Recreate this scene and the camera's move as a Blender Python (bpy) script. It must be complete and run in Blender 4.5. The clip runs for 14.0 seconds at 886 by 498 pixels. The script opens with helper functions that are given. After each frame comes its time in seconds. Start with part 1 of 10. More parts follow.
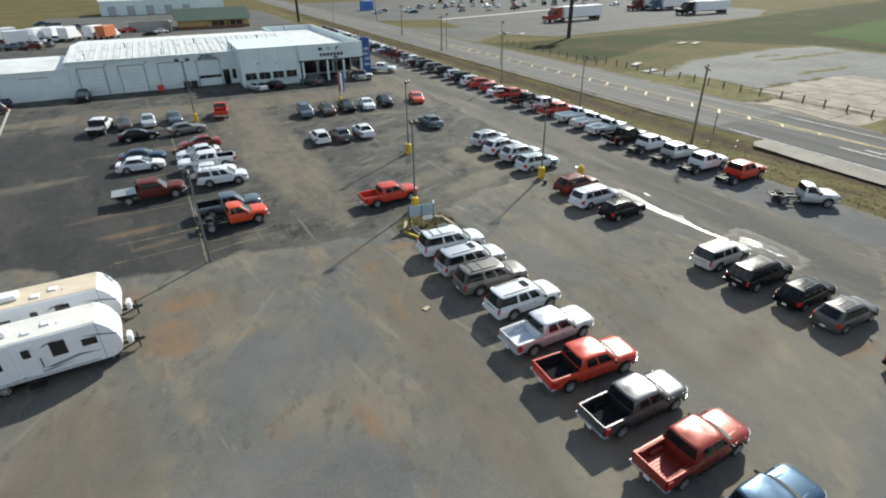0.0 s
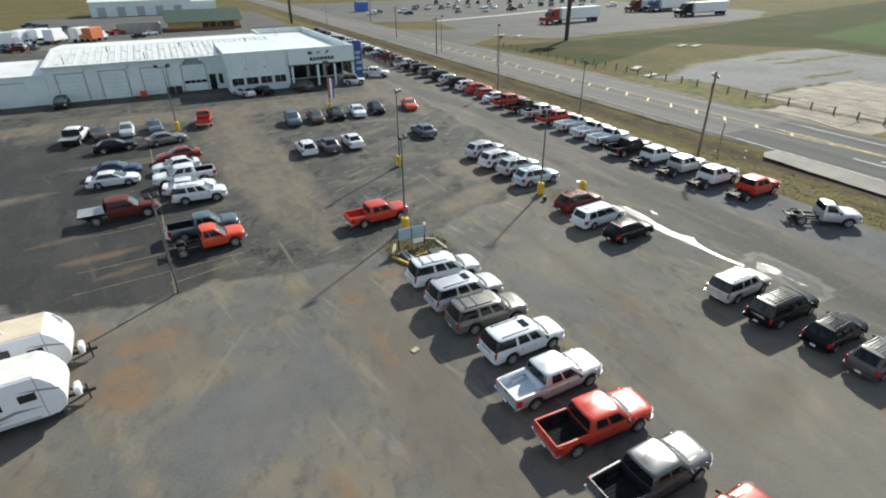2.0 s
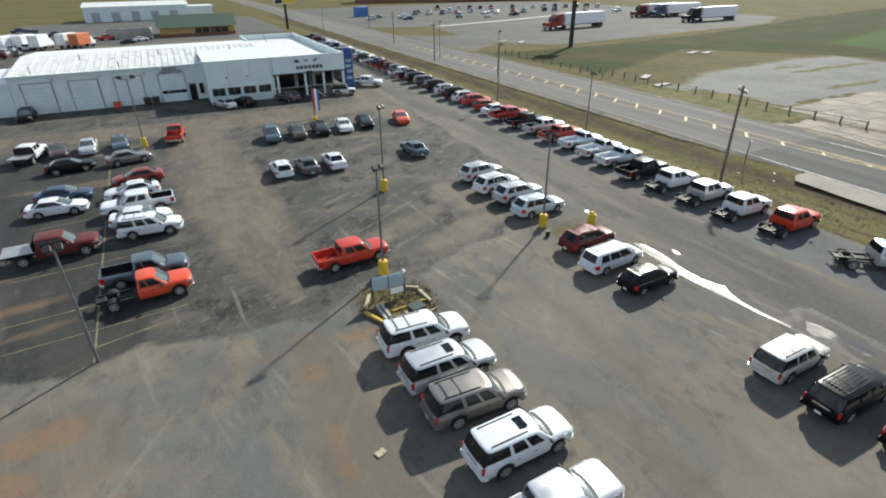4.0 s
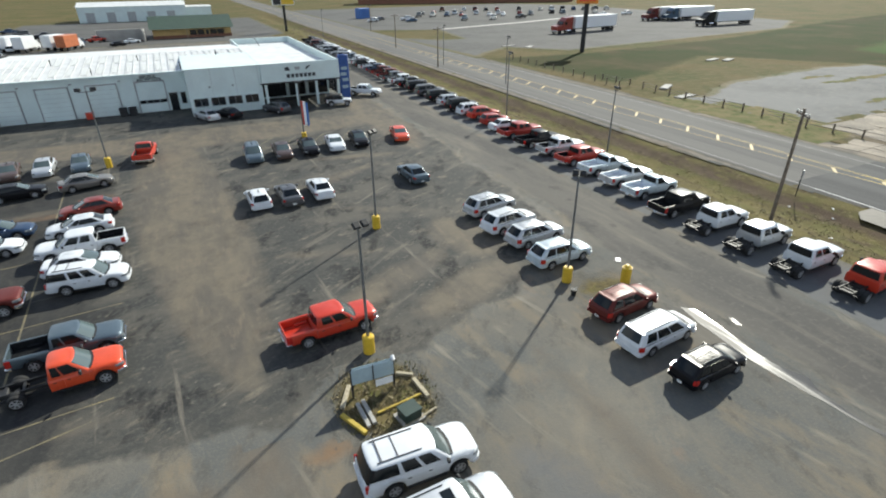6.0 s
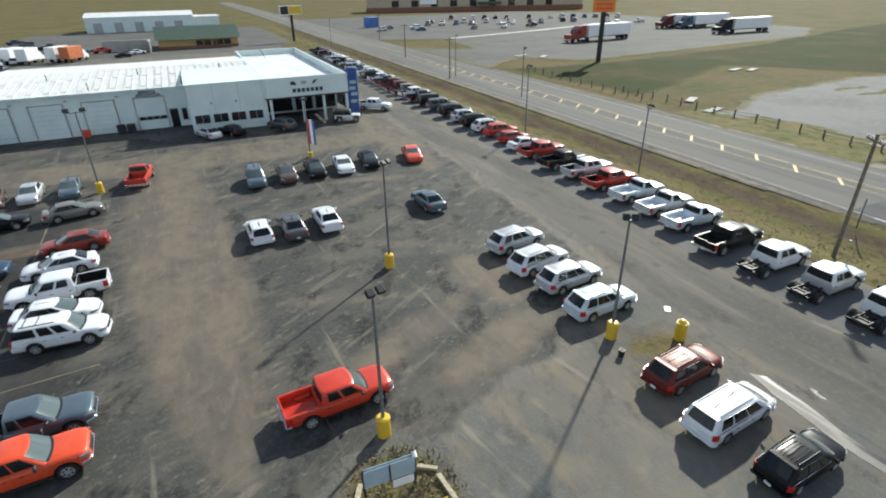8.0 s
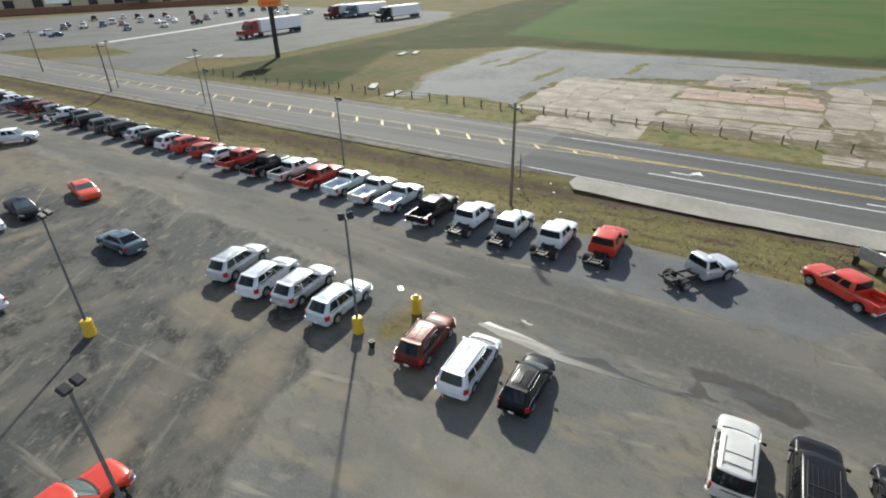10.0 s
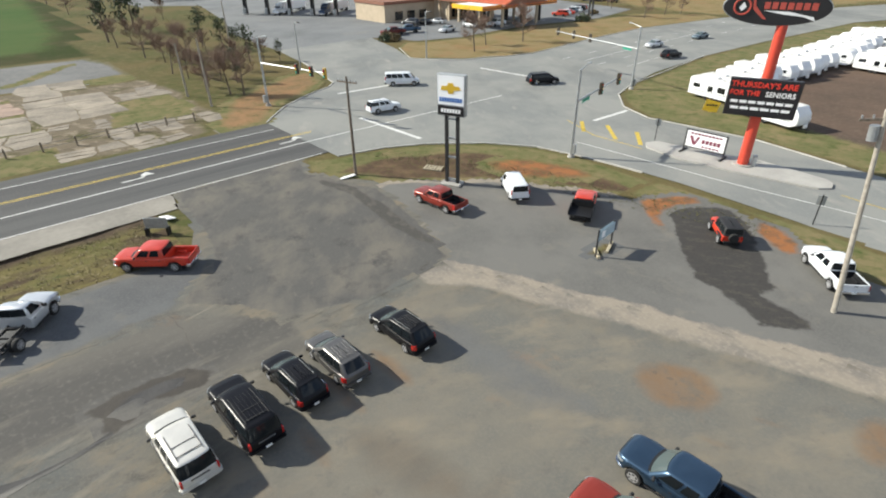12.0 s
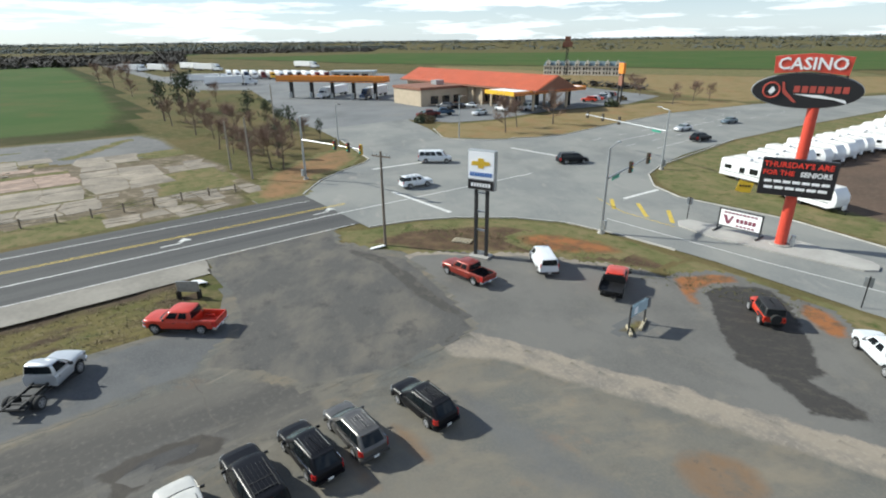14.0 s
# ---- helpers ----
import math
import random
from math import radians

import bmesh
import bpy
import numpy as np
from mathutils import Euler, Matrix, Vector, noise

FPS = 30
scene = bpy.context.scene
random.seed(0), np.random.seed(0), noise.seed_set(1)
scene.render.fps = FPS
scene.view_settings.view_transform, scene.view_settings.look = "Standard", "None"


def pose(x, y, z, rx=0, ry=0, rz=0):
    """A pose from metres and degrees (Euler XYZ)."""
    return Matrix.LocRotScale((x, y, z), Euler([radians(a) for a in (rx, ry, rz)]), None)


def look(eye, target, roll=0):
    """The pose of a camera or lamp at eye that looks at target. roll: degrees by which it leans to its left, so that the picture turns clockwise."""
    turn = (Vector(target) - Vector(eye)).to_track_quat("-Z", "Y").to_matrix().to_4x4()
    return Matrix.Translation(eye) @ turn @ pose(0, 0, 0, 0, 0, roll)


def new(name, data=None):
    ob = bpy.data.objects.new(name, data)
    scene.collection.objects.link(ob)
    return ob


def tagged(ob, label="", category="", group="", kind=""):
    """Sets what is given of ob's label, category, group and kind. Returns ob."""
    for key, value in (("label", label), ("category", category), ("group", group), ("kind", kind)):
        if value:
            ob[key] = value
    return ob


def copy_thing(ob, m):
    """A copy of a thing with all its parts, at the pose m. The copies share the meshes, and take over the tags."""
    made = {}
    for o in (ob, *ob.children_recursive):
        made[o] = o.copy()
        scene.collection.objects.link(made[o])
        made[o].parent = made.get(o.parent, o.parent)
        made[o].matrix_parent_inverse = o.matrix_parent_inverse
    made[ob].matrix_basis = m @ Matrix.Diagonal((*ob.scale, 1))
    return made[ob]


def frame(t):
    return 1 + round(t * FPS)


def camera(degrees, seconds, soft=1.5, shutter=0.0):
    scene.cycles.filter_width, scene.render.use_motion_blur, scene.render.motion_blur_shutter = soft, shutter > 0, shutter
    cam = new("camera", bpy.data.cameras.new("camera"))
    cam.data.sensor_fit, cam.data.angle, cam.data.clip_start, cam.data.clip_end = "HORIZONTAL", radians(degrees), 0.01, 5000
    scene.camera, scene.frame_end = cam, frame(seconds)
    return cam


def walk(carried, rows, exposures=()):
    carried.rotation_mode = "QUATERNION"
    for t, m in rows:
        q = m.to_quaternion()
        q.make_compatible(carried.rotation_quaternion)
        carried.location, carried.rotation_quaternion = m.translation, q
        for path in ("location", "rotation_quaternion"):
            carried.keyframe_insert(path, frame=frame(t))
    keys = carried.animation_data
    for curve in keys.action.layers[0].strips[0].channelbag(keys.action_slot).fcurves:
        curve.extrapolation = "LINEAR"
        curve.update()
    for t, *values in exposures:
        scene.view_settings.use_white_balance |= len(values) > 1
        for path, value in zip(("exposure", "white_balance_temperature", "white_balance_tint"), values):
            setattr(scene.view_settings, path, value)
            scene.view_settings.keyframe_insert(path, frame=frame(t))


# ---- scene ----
cam = camera(80.32, 14.0, soft=2.0)
PATH = [
    (0, pose(-12.382, -22.731, 19.121, 61.784, 0.662, -26.273)),
    (0.5, pose(-12.064, -22.290, 19.049, 61.857, 0.670, -26.267)),
    (1, pose(-11.621, -21.584, 19.093, 61.900, 0.677, -26.406)),
    (1.5, pose(-11.003, -20.519, 19.158, 61.811, 0.597, -26.533)),
    (2, pose(-10.293, -19.384, 19.241, 61.808, 0.626, -26.624)),
    (2.5, pose(-9.356, -18.022, 19.118, 62.017, 0.616, -26.610)),
    (3, pose(-8.317, -16.553, 19.014, 62.141, 0.647, -26.548)),
    (5.5, pose(-2.594, -7.802, 18.616, 62.383, 0.541, -25.796)),
    (6, pose(-1.983, -5.619, 18.705, 62.376, 0.407, -25.789)),
    (6.5, pose(-1.520, -3.364, 18.706, 62.598, 0.548, -25.616)),
    (7, pose(-1.089, -1.596, 18.826, 63.080, 0.725, -24.819)),
    (9.3, pose(-0.109, 0.010, 18.891, 62.625, 0.470, -27.896)),
    (9.5, pose(0.000, 0.000, 19.017, 62.459, 0.765, -36.190)),
    (10, pose(0.277, -0.059, 19.490, 61.738, 1.162, -57.203)),
    (10.5, pose(0.346, -0.026, 19.999, 60.955, 0.959, -76.084)),
    (11, pose(0.399, -0.095, 20.104, 60.525, 1.044, -94.926)),
    (11.5, pose(0.329, -0.108, 20.051, 60.092, 0.928, -115.602)),
    (12, pose(0.352, -0.168, 19.895, 59.840, 0.623, -131.636)),
    (12.5, pose(0.421, -0.214, 19.814, 59.819, 0.620, -131.621)),
    (13, pose(0.469, -0.280, 19.706, 59.750, 0.591, -131.392)),
    (13.5, pose(0.489, -0.323, 19.479, 59.821, 0.598, -131.175)),
    (14, pose(0.394, -0.377, 19.358, 68.189, 0.550, -128.085)),
]
walk(cam, PATH, ((0, 0.37, 6680, 4), (3, 0.40, 6680, 5), (5.5, 0.44, 6700, 4), (7, 0.47, 6600, 4), (9.3, 0.45, 6600, 4), (10.5, 0.52, 6700, 5), (12, 0.55, 6850, 6), (13.5, 0.55, 6850, 6), (14, 0.38, 6430, 4)))

# ---- light ----
SUN_AZ, SUN_EL = 35.5, 33.0            # degrees from +x towards +y, and above the horizon
world = bpy.data.worlds.new("sky")
scene.world = world
world.use_nodes = True
wn, wl = world.node_tree.nodes, world.node_tree.links
wn.clear()
w_out = wn.new("ShaderNodeOutputWorld")
w_bg = wn.new("ShaderNodeBackground")
w_bg.inputs["Strength"].default_value = 0.067
w_sky = wn.new("ShaderNodeTexSky")
w_sky.sky_type = 'NISHITA'
w_sky.sun_disc = False
w_sky.sun_elevation = radians(SUN_EL)
w_sky.sun_rotation = radians(90 - SUN_AZ)
w_sky.air_density, w_sky.dust_density = 1.0, 0.5
w_geo = wn.new("ShaderNodeTexCoord")
w_map = wn.new("ShaderNodeMapping")
w_map.inputs["Scale"].default_value = (1.6, 1.6, 14.0)
w_noise = wn.new("ShaderNodeTexNoise")
w_noise.inputs["Scale"].default_value = 3.0
w_noise.inputs["Detail"].default_value = 8
w_noise.inputs["Roughness"].default_value = 0.6
w_ramp = wn.new("ShaderNodeValToRGB")
w_ramp.color_ramp.elements[0].position = 0.41
w_ramp.color_ramp.elements[1].position = 0.56
w_mix = wn.new("ShaderNodeMixRGB")
w_mix.inputs["Color2"].default_value = (13.6, 14.4, 15.4, 1)
wl.new(w_geo.outputs["Generated"], w_map.inputs["Vector"])
wl.new(w_map.outputs["Vector"], w_noise.inputs["Vector"])
wl.new(w_noise.outputs["Fac"], w_ramp.inputs["Fac"])
w_sep = wn.new("ShaderNodeSeparateXYZ")
w_low = wn.new("ShaderNodeMapRange")
w_low.inputs["From Min"].default_value, w_low.inputs["From Max"].default_value = 0.02, 0.20
w_low.inputs["To Min"].default_value, w_low.inputs["To Max"].default_value = 0.50, 0.0
w_max = wn.new("ShaderNodeMath")
w_max.operation = 'MAXIMUM'
wl.new(w_geo.outputs["Generated"], w_sep.inputs["Vector"])
wl.new(w_sep.outputs["Z"], w_low.inputs["Value"])
wl.new(w_low.outputs["Result"], w_max.inputs[0])
w_high = wn.new("ShaderNodeMapRange")         # cloud thins out overhead
w_high.inputs["From Min"].default_value, w_high.inputs["From Max"].default_value = 0.15, 0.75
w_high.inputs["To Min"].default_value, w_high.inputs["To Max"].default_value = 1.0, 0.25
w_thin = wn.new("ShaderNodeMath")
w_thin.operation = 'MULTIPLY'
wl.new(w_sep.outputs["Z"], w_high.inputs["Value"])
wl.new(w_ramp.outputs["Color"], w_thin.inputs[0])
wl.new(w_high.outputs["Result"], w_thin.inputs[1])
wl.new(w_thin.outputs[0], w_max.inputs[1])
wl.new(w_max.outputs[0], w_mix.inputs["Fac"])
w_tint = wn.new("ShaderNodeMixRGB")
w_tint.blend_type = 'MULTIPLY'
w_tint.inputs["Fac"].default_value = 1.0
w_tint.inputs["Color2"].default_value = (0.72, 0.95, 1.28, 1)
wl.new(w_sky.outputs["Color"], w_tint.inputs["Color1"])
wl.new(w_tint.outputs["Color"], w_mix.inputs["Color1"])
wl.new(w_mix.outputs["Color"], w_bg.inputs["Color"])
wl.new(w_bg.outputs["Background"], w_out.inputs["Surface"])

sun = new("sun", bpy.data.lights.new("sun", 'SUN'))
sun.data.energy = 5.0
sun.data.angle = radians(1.6)
sun.data.color = (1.0, 0.965, 0.895)
ca, ce = radians(SUN_AZ), radians(SUN_EL)
sun.matrix_world = look((200 * math.cos(ca) * math.cos(ce), 200 * math.sin(ca) * math.cos(ce), 200 * math.sin(ce)), (0, 0, 0))

# ---- materials ----
def mat(name, col, rough=0.6, metal=0.0, var=0.0, scale=1.0, bump=0.0, bscale=None, coat=0.0, col2=None, spec=0.5):
    """A surface with two scales of colour variation and fine relief, in metres."""
    m = bpy.data.materials.new(name)
    m.use_nodes = True
    n, l = m.node_tree.nodes, m.node_tree.links
    b = n["Principled BSDF"]
    b.inputs["Roughness"].default_value = rough
    b.inputs["Metallic"].default_value = metal
    b.inputs["Coat Weight"].default_value = coat
    b.inputs["Coat Roughness"].default_value = 0.22
    b.inputs["Specular IOR Level"].default_value = spec
    b.inputs["Base Color"].default_value = (*col, 1)
    if var or col2 or bump:
        tc = n.new("ShaderNodeTexCoord")
    if var or col2:
        c2 = col2 or tuple(c * (1 - var) for c in col)
        n1, n2 = n.new("ShaderNodeTexNoise"), n.new("ShaderNodeTexNoise")
        n1.inputs["Scale"].default_value, n2.inputs["Scale"].default_value = scale, scale * 9.0
        n1.inputs["Detail"].default_value = n2.inputs["Detail"].default_value = 6
        add = n.new("ShaderNodeMath")
        add.operation = 'ADD'
        half = n.new("ShaderNodeMath")
        half.operation = 'MULTIPLY_ADD'
        half.inputs[1].default_value, half.inputs[2].default_value = 0.45, -0.22
        mr = n.new("ShaderNodeMapRange")
        mr.inputs["From Min"].default_value, mr.inputs["From Max"].default_value = 0.32, 0.68
        mix = n.new("ShaderNodeMixRGB")
        mix.inputs["Color1"].default_value = (*col, 1)
        mix.inputs["Color2"].default_value = (*c2, 1)
        l.new(tc.outputs["Object"], n1.inputs["Vector"])
        l.new(tc.outputs["Object"], n2.inputs["Vector"])
        l.new(n2.outputs["Fac"], half.inputs[0])
        l.new(n1.outputs["Fac"], add.inputs[0])
        l.new(half.outputs[0], add.inputs[1])
        l.new(add.outputs[0], mr.inputs["Value"])
        l.new(mr.outputs["Result"], mix.inputs["Fac"])
        l.new(mix.outputs["Color"], b.inputs["Base Color"])
    if bump:
        nb = n.new("ShaderNodeTexNoise")
        nb.inputs["Scale"].default_value = bscale or scale * 20
        nb.inputs["Detail"].default_value = 5
        bp = n.new("ShaderNodeBump")
        bp.inputs["Strength"].default_value = bump
        bp.inputs["Distance"].default_value = 0.05
        l.new(tc.outputs["Object"], nb.inputs["Vector"])
        l.new(nb.outputs["Fac"], bp.inputs["Height"])
        l.new(bp.outputs["Normal"], b.inputs["Normal"])
    return m


LAYERS = {}


def earth_colour(n, l, tc, layers):
    """The colour of several earths laid over one another: (colour, noise scale, from, to, stretch, turn)."""
    last = None
    for i, (col, sc, lo, hi, stretch, turn) in enumerate(layers):
        if last is None:
            rgb = n.new("ShaderNodeRGB")
            rgb.outputs[0].default_value = (*col, 1)
            last = rgb.outputs[0]
            continue
        mp = n.new("ShaderNodeMapping")
        mp.vector_type = 'TEXTURE'
        mp.inputs["Scale"].default_value = (1, 1 / stretch, 1)
        mp.inputs["Rotation"].default_value = (0, 0, radians(turn))
        mp.inputs["Location"].default_value = (i * 17.3, i * 9.1, 0)
        nz = n.new("ShaderNodeTexNoise")
        nz.inputs["Scale"].default_value = sc
        nz.inputs["Detail"].default_value = 8
        nz.inputs["Roughness"].default_value = 0.65
        mr = n.new("ShaderNodeMapRange")
        mr.inputs["From Min"].default_value, mr.inputs["From Max"].default_value = lo, hi
        mix = n.new("ShaderNodeMixRGB")
        mix.inputs["Color2"].default_value = (*col, 1)
        l.new(tc.outputs["Object"], mp.inputs["Vector"])
        l.new(mp.outputs["Vector"], nz.inputs["Vector"])
        l.new(nz.outputs["Fac"], mr.inputs["Value"])
        l.new(mr.outputs["Result"], mix.inputs["Fac"])
        l.new(last, mix.inputs["Color1"])
        last = mix.outputs["Color"]
    return last


def ground_mat(name, layers, rough=0.9, bump=0.4, bscale=6.0, soft=0.9, blend=0.5, cover=1.0, under=None, patches=()):
    """Ground of several earths. With under, its border runs out raggedly into the ground of that name.
    patches: (attribute, earth, blend, cover), stains and strips laid over it where the attribute rises."""
    m = bpy.data.materials.new(name)
    m.use_nodes = True
    n, l = m.node_tree.nodes, m.node_tree.links
    b = n["Principled BSDF"]
    b.inputs["Roughness"].default_value = rough
    b.inputs["Specular IOR Level"].default_value = 0.04 if bump >= 0.5 else 0.2
    tc = n.new("ShaderNodeTexCoord")
    LAYERS[name] = layers
    last = earth_colour(n, l, tc, layers)
    if patches:
        pn = n.new("ShaderNodeTexNoise")
        pn.inputs["Scale"].default_value, pn.inputs["Detail"].default_value, pn.inputs["Roughness"].default_value = 0.7, 8, 0.7
        pa = n.new("ShaderNodeMath")
        pa.operation = 'MULTIPLY_ADD'
        pa.inputs[1].default_value, pa.inputs[2].default_value = 1.3, -0.65
        l.new(tc.outputs["Object"], pn.inputs["Vector"])
        l.new(pn.outputs["Fac"], pa.inputs[0])
    for attr, earth, pblend, pcover in patches:
        at = n.new("ShaderNodeAttribute")
        at.attribute_name = attr
        su = n.new("ShaderNodeMath")
        su.operation = 'ADD'
        ra = n.new("ShaderNodeMapRange")
        ra.inputs["From Min"].default_value, ra.inputs["From Max"].default_value, ra.inputs["To Max"].default_value = 0.22, 0.22 + pblend, pcover
        st = n.new("ShaderNodeMapRange")
        st.inputs["From Min"].default_value, st.inputs["From Max"].default_value = 0.03, 0.35
        mu = n.new("ShaderNodeMath")
        mu.operation = 'MULTIPLY'
        mx = n.new("ShaderNodeMixRGB")
        l.new(at.outputs["Fac"], su.inputs[0])
        l.new(pa.outputs[0], su.inputs[1])
        l.new(su.outputs[0], ra.inputs["Value"])
        l.new(at.outputs["Fac"], st.inputs["Value"])
        l.new(ra.outputs["Result"], mu.inputs[0])
        l.new(st.outputs["Result"], mu.inputs[1])
        l.new(mu.outputs[0], mx.inputs["Fac"])
        l.new(last, mx.inputs["Color1"])
        l.new(earth_colour(n, l, tc, LAYERS[earth]), mx.inputs["Color2"])
        last = mx.outputs["Color"]
    if under:
        m["soft"] = 1
        low = earth_colour(n, l, tc, LAYERS[under])
        ed = n.new("ShaderNodeAttribute")
        ed.attribute_name = "edge"
        en = n.new("ShaderNodeTexNoise")
        en.inputs["Scale"].default_value = soft
        en.inputs["Detail"].default_value = 8
        en.inputs["Roughness"].default_value = 0.7
        ea = n.new("ShaderNodeMath")
        ea.operation = 'MULTIPLY_ADD'
        ea.inputs[1].default_value, ea.inputs[2].default_value = 1.3, -0.65
        eb = n.new("ShaderNodeMath")
        eb.operation = 'ADD'
        er = n.new("ShaderNodeMapRange")
        er.inputs["From Min"].default_value, er.inputs["From Max"].default_value = 0.22, 0.22 + blend
        er.inputs["To Max"].default_value = cover
        step = n.new("ShaderNodeMapRange")
        step.inputs["From Min"].default_value, step.inputs["From Max"].default_value = 0.05, 0.35
        gate = n.new("ShaderNodeMath")
        gate.operation = 'MULTIPLY'
        mix = n.new("ShaderNodeMixRGB")
        l.new(tc.outputs["Object"], en.inputs["Vector"])
        l.new(en.outputs["Fac"], ea.inputs[0])
        l.new(ea.outputs[0], eb.inputs[0])
        l.new(ed.outputs["Fac"], eb.inputs[1])
        l.new(eb.outputs[0], er.inputs["Value"])
        l.new(ed.outputs["Fac"], step.inputs["Value"])
        l.new(er.outputs["Result"], gate.inputs[0])
        l.new(step.outputs["Result"], gate.inputs[1])
        l.new(gate.outputs[0], mix.inputs["Fac"])
        l.new(low, mix.inputs["Color1"])
        l.new(last, mix.inputs["Color2"])
        last = mix.outputs["Color"]
    l.new(last, b.inputs["Base Color"])
    nb = n.new("ShaderNodeTexNoise")
    nb.inputs["Scale"].default_value = bscale
    nb.inputs["Detail"].default_value = 7
    bp = n.new("ShaderNodeBump")
    bp.inputs["Strength"].default_value = bump
    bp.inputs["Distance"].default_value = 0.06
    l.new(tc.outputs["Object"], nb.inputs["Vector"])
    l.new(nb.outputs["Fac"], bp.inputs["Height"])
    l.new(bp.outputs["Normal"], b.inputs["Normal"])
    return m


def paint(name, col, metal=0.35, rough=0.32):
    return mat("paint_" + name, col, rough, metal, var=0.12, scale=1.3, coat=0.3 if sum(col) > 0.2 else 0.05, spec=0.4 if sum(col) > 0.2 else 0.18)


PAINTS = {
    "white": paint("white", (0.70, 0.725, 0.75), 0.0), "silver": paint("silver", (0.58, 0.60, 0.62), 0.5),
    "pewter": paint("pewter", (0.24, 0.225, 0.205), 0.5), "smoke": paint("smoke", (0.12, 0.115, 0.11), 0.45), "tan": paint("tan", (0.64, 0.62, 0.57), 0.3),
    "graphite": paint("graphite", (0.12, 0.122, 0.128), 0.65, 0.36), "black": paint("black", (0.008, 0.008, 0.010), 0.0, 0.30),
    "red": paint("red", (0.54, 0.045, 0.022), 0.0), "orange": paint("orange", (0.66, 0.075, 0.025), 0.0),
    "cherry": paint("cherry", (0.40, 0.030, 0.020), 0.1), "crimson": paint("crimson", (0.26, 0.036, 0.024), 0.25), "maroon": paint("maroon", (0.125, 0.026, 0.022), 0.1, 0.42),
    "navy": paint("navy", (0.03, 0.06, 0.12), 0.4), "blue": paint("blue", (0.045, 0.085, 0.14), 0.7, 0.36),
    "ice": paint("ice", (0.58, 0.66, 0.70), 0.3), "bronze": paint("bronze", (0.10, 0.065, 0.055), 0.4),
    "slate": paint("slate", (0.11, 0.15, 0.18), 0.45), "yellow": paint("yellow", (0.75, 0.42, 0.03), 0.0),
}
PAINT = PAINTS["white"]
# Unlined bed of silver trucks, with mirrored sky put in as a pale blue.
BEDSILVER = mat("bare_sky_tinted_bed", (0.70, 0.75, 0.80), 0.35, 0.1, var=0.12, scale=2)
GLASS = mat("tinted_glass", (0.010, 0.013, 0.015), 0.06, spec=0.35)
# Base lightened towards teal: mirrored sky and the pale dash are put into it.
SHIELD = mat("windshield_glass", (0.075, 0.10, 0.10), 0.06, spec=0.8)
RUBBER = mat("tyre_rubber", (0.018, 0.018, 0.018), 0.85, var=0.4, scale=9)
ALLOY = mat("alloy", (0.42, 0.42, 0.43), 0.38, 0.25, var=0.15, scale=12)
DARKMETAL = mat("dark_steel", (0.03, 0.03, 0.032), 0.55, 0.6, var=0.4, scale=6)
LINER = mat("dull_black_liner", (0.022, 0.023, 0.025), 0.95, var=0.3, scale=4, spec=0.08)
TRIM = mat("black_plastic", (0.02, 0.02, 0.021), 0.6, var=0.3, scale=8)
CHROME = mat("chrome", (0.75, 0.75, 0.76), 0.14, 1.0)
LAMPRED = mat("red_lens", (0.44, 0.018, 0.014), 0.18, coat=0.5)
LAMPCLEAR = mat("clear_lens", (0.22, 0.24, 0.25), 0.42, 0.0, spec=0.3)
PLATE = mat("plate_white", (0.7, 0.7, 0.68), 0.5)
GALV = mat("galvanised_steel", (0.42, 0.44, 0.45), 0.45, 0.6, var=0.25, scale=3)
POLE = mat("pole_grey_paint", (0.17, 0.18, 0.18), 0.5, 0.3, var=0.3, scale=4)
WOOD = mat("weathered_wood", (0.21, 0.17, 0.13), 0.85, var=0.45, scale=5, bump=0.3)
TIMBER = mat("pale_timber", (0.46, 0.40, 0.28), 0.8, var=0.35, scale=6, bump=0.2)
YELLOW = mat("yellow_plastic_sleeve", (0.75, 0.49, 0.04), 0.45, var=0.15, scale=3)
YPAINT = mat("yellow_paint", (0.62, 0.45, 0.07), 0.7, var=0.35, scale=2.5)
FAINTWHITE = mat("worn_white_line", (0.30, 0.295, 0.28), 0.8, var=0.35, scale=1.2)
FAINTYELLOW = mat("worn_yellow_line", (0.43, 0.32, 0.11), 0.8, var=0.35, scale=1.2)
HATCHPAINT = mat("pale_yellow_hatch", (0.58, 0.44, 0.19), 0.7, var=0.3, scale=2)
PARKLINE = mat("faded_parking_paint", (0.25, 0.205, 0.105), 0.8, col2=(0.075, 0.070, 0.062), scale=0.8)
PALEPOLE = mat("pale_weathered_pole", (0.34, 0.30, 0.25), 0.85, var=0.3, scale=3)
WPAINT = mat("white_road_paint", (0.70, 0.70, 0.67), 0.7, var=0.3, scale=2.0)
WHITEWALL = mat("white_metal_siding", (0.66, 0.76, 0.75), 0.5, var=0.10, scale=0.5, bump=0.1)
WHITEROOF = mat("white_coated_roof", (0.72, 0.73, 0.72), 0.5, var=0.22, scale=0.5, bump=0.1, bscale=4)
TRAILER = mat("white_fibreglass", (0.80, 0.81, 0.82), 0.3, var=0.08, scale=0.8)
TRAILERROOF = mat("trailer_roof_membrane", (0.74, 0.72, 0.68), 0.6, var=0.2, scale=0.8)
BEIGEROOF = mat("aged_beige_membrane", (0.66, 0.56, 0.43), 0.7, var=0.2, scale=0.8)
GREYSTRIPE = mat("grey_graphic", (0.22, 0.24, 0.26), 0.4)
BLACKSIGN = mat("black_sign_face", (0.016, 0.015, 0.017), 0.35)
REDSIGN = mat("red_sign_paint", (0.62, 0.07, 0.04), 0.4, var=0.15, scale=2)
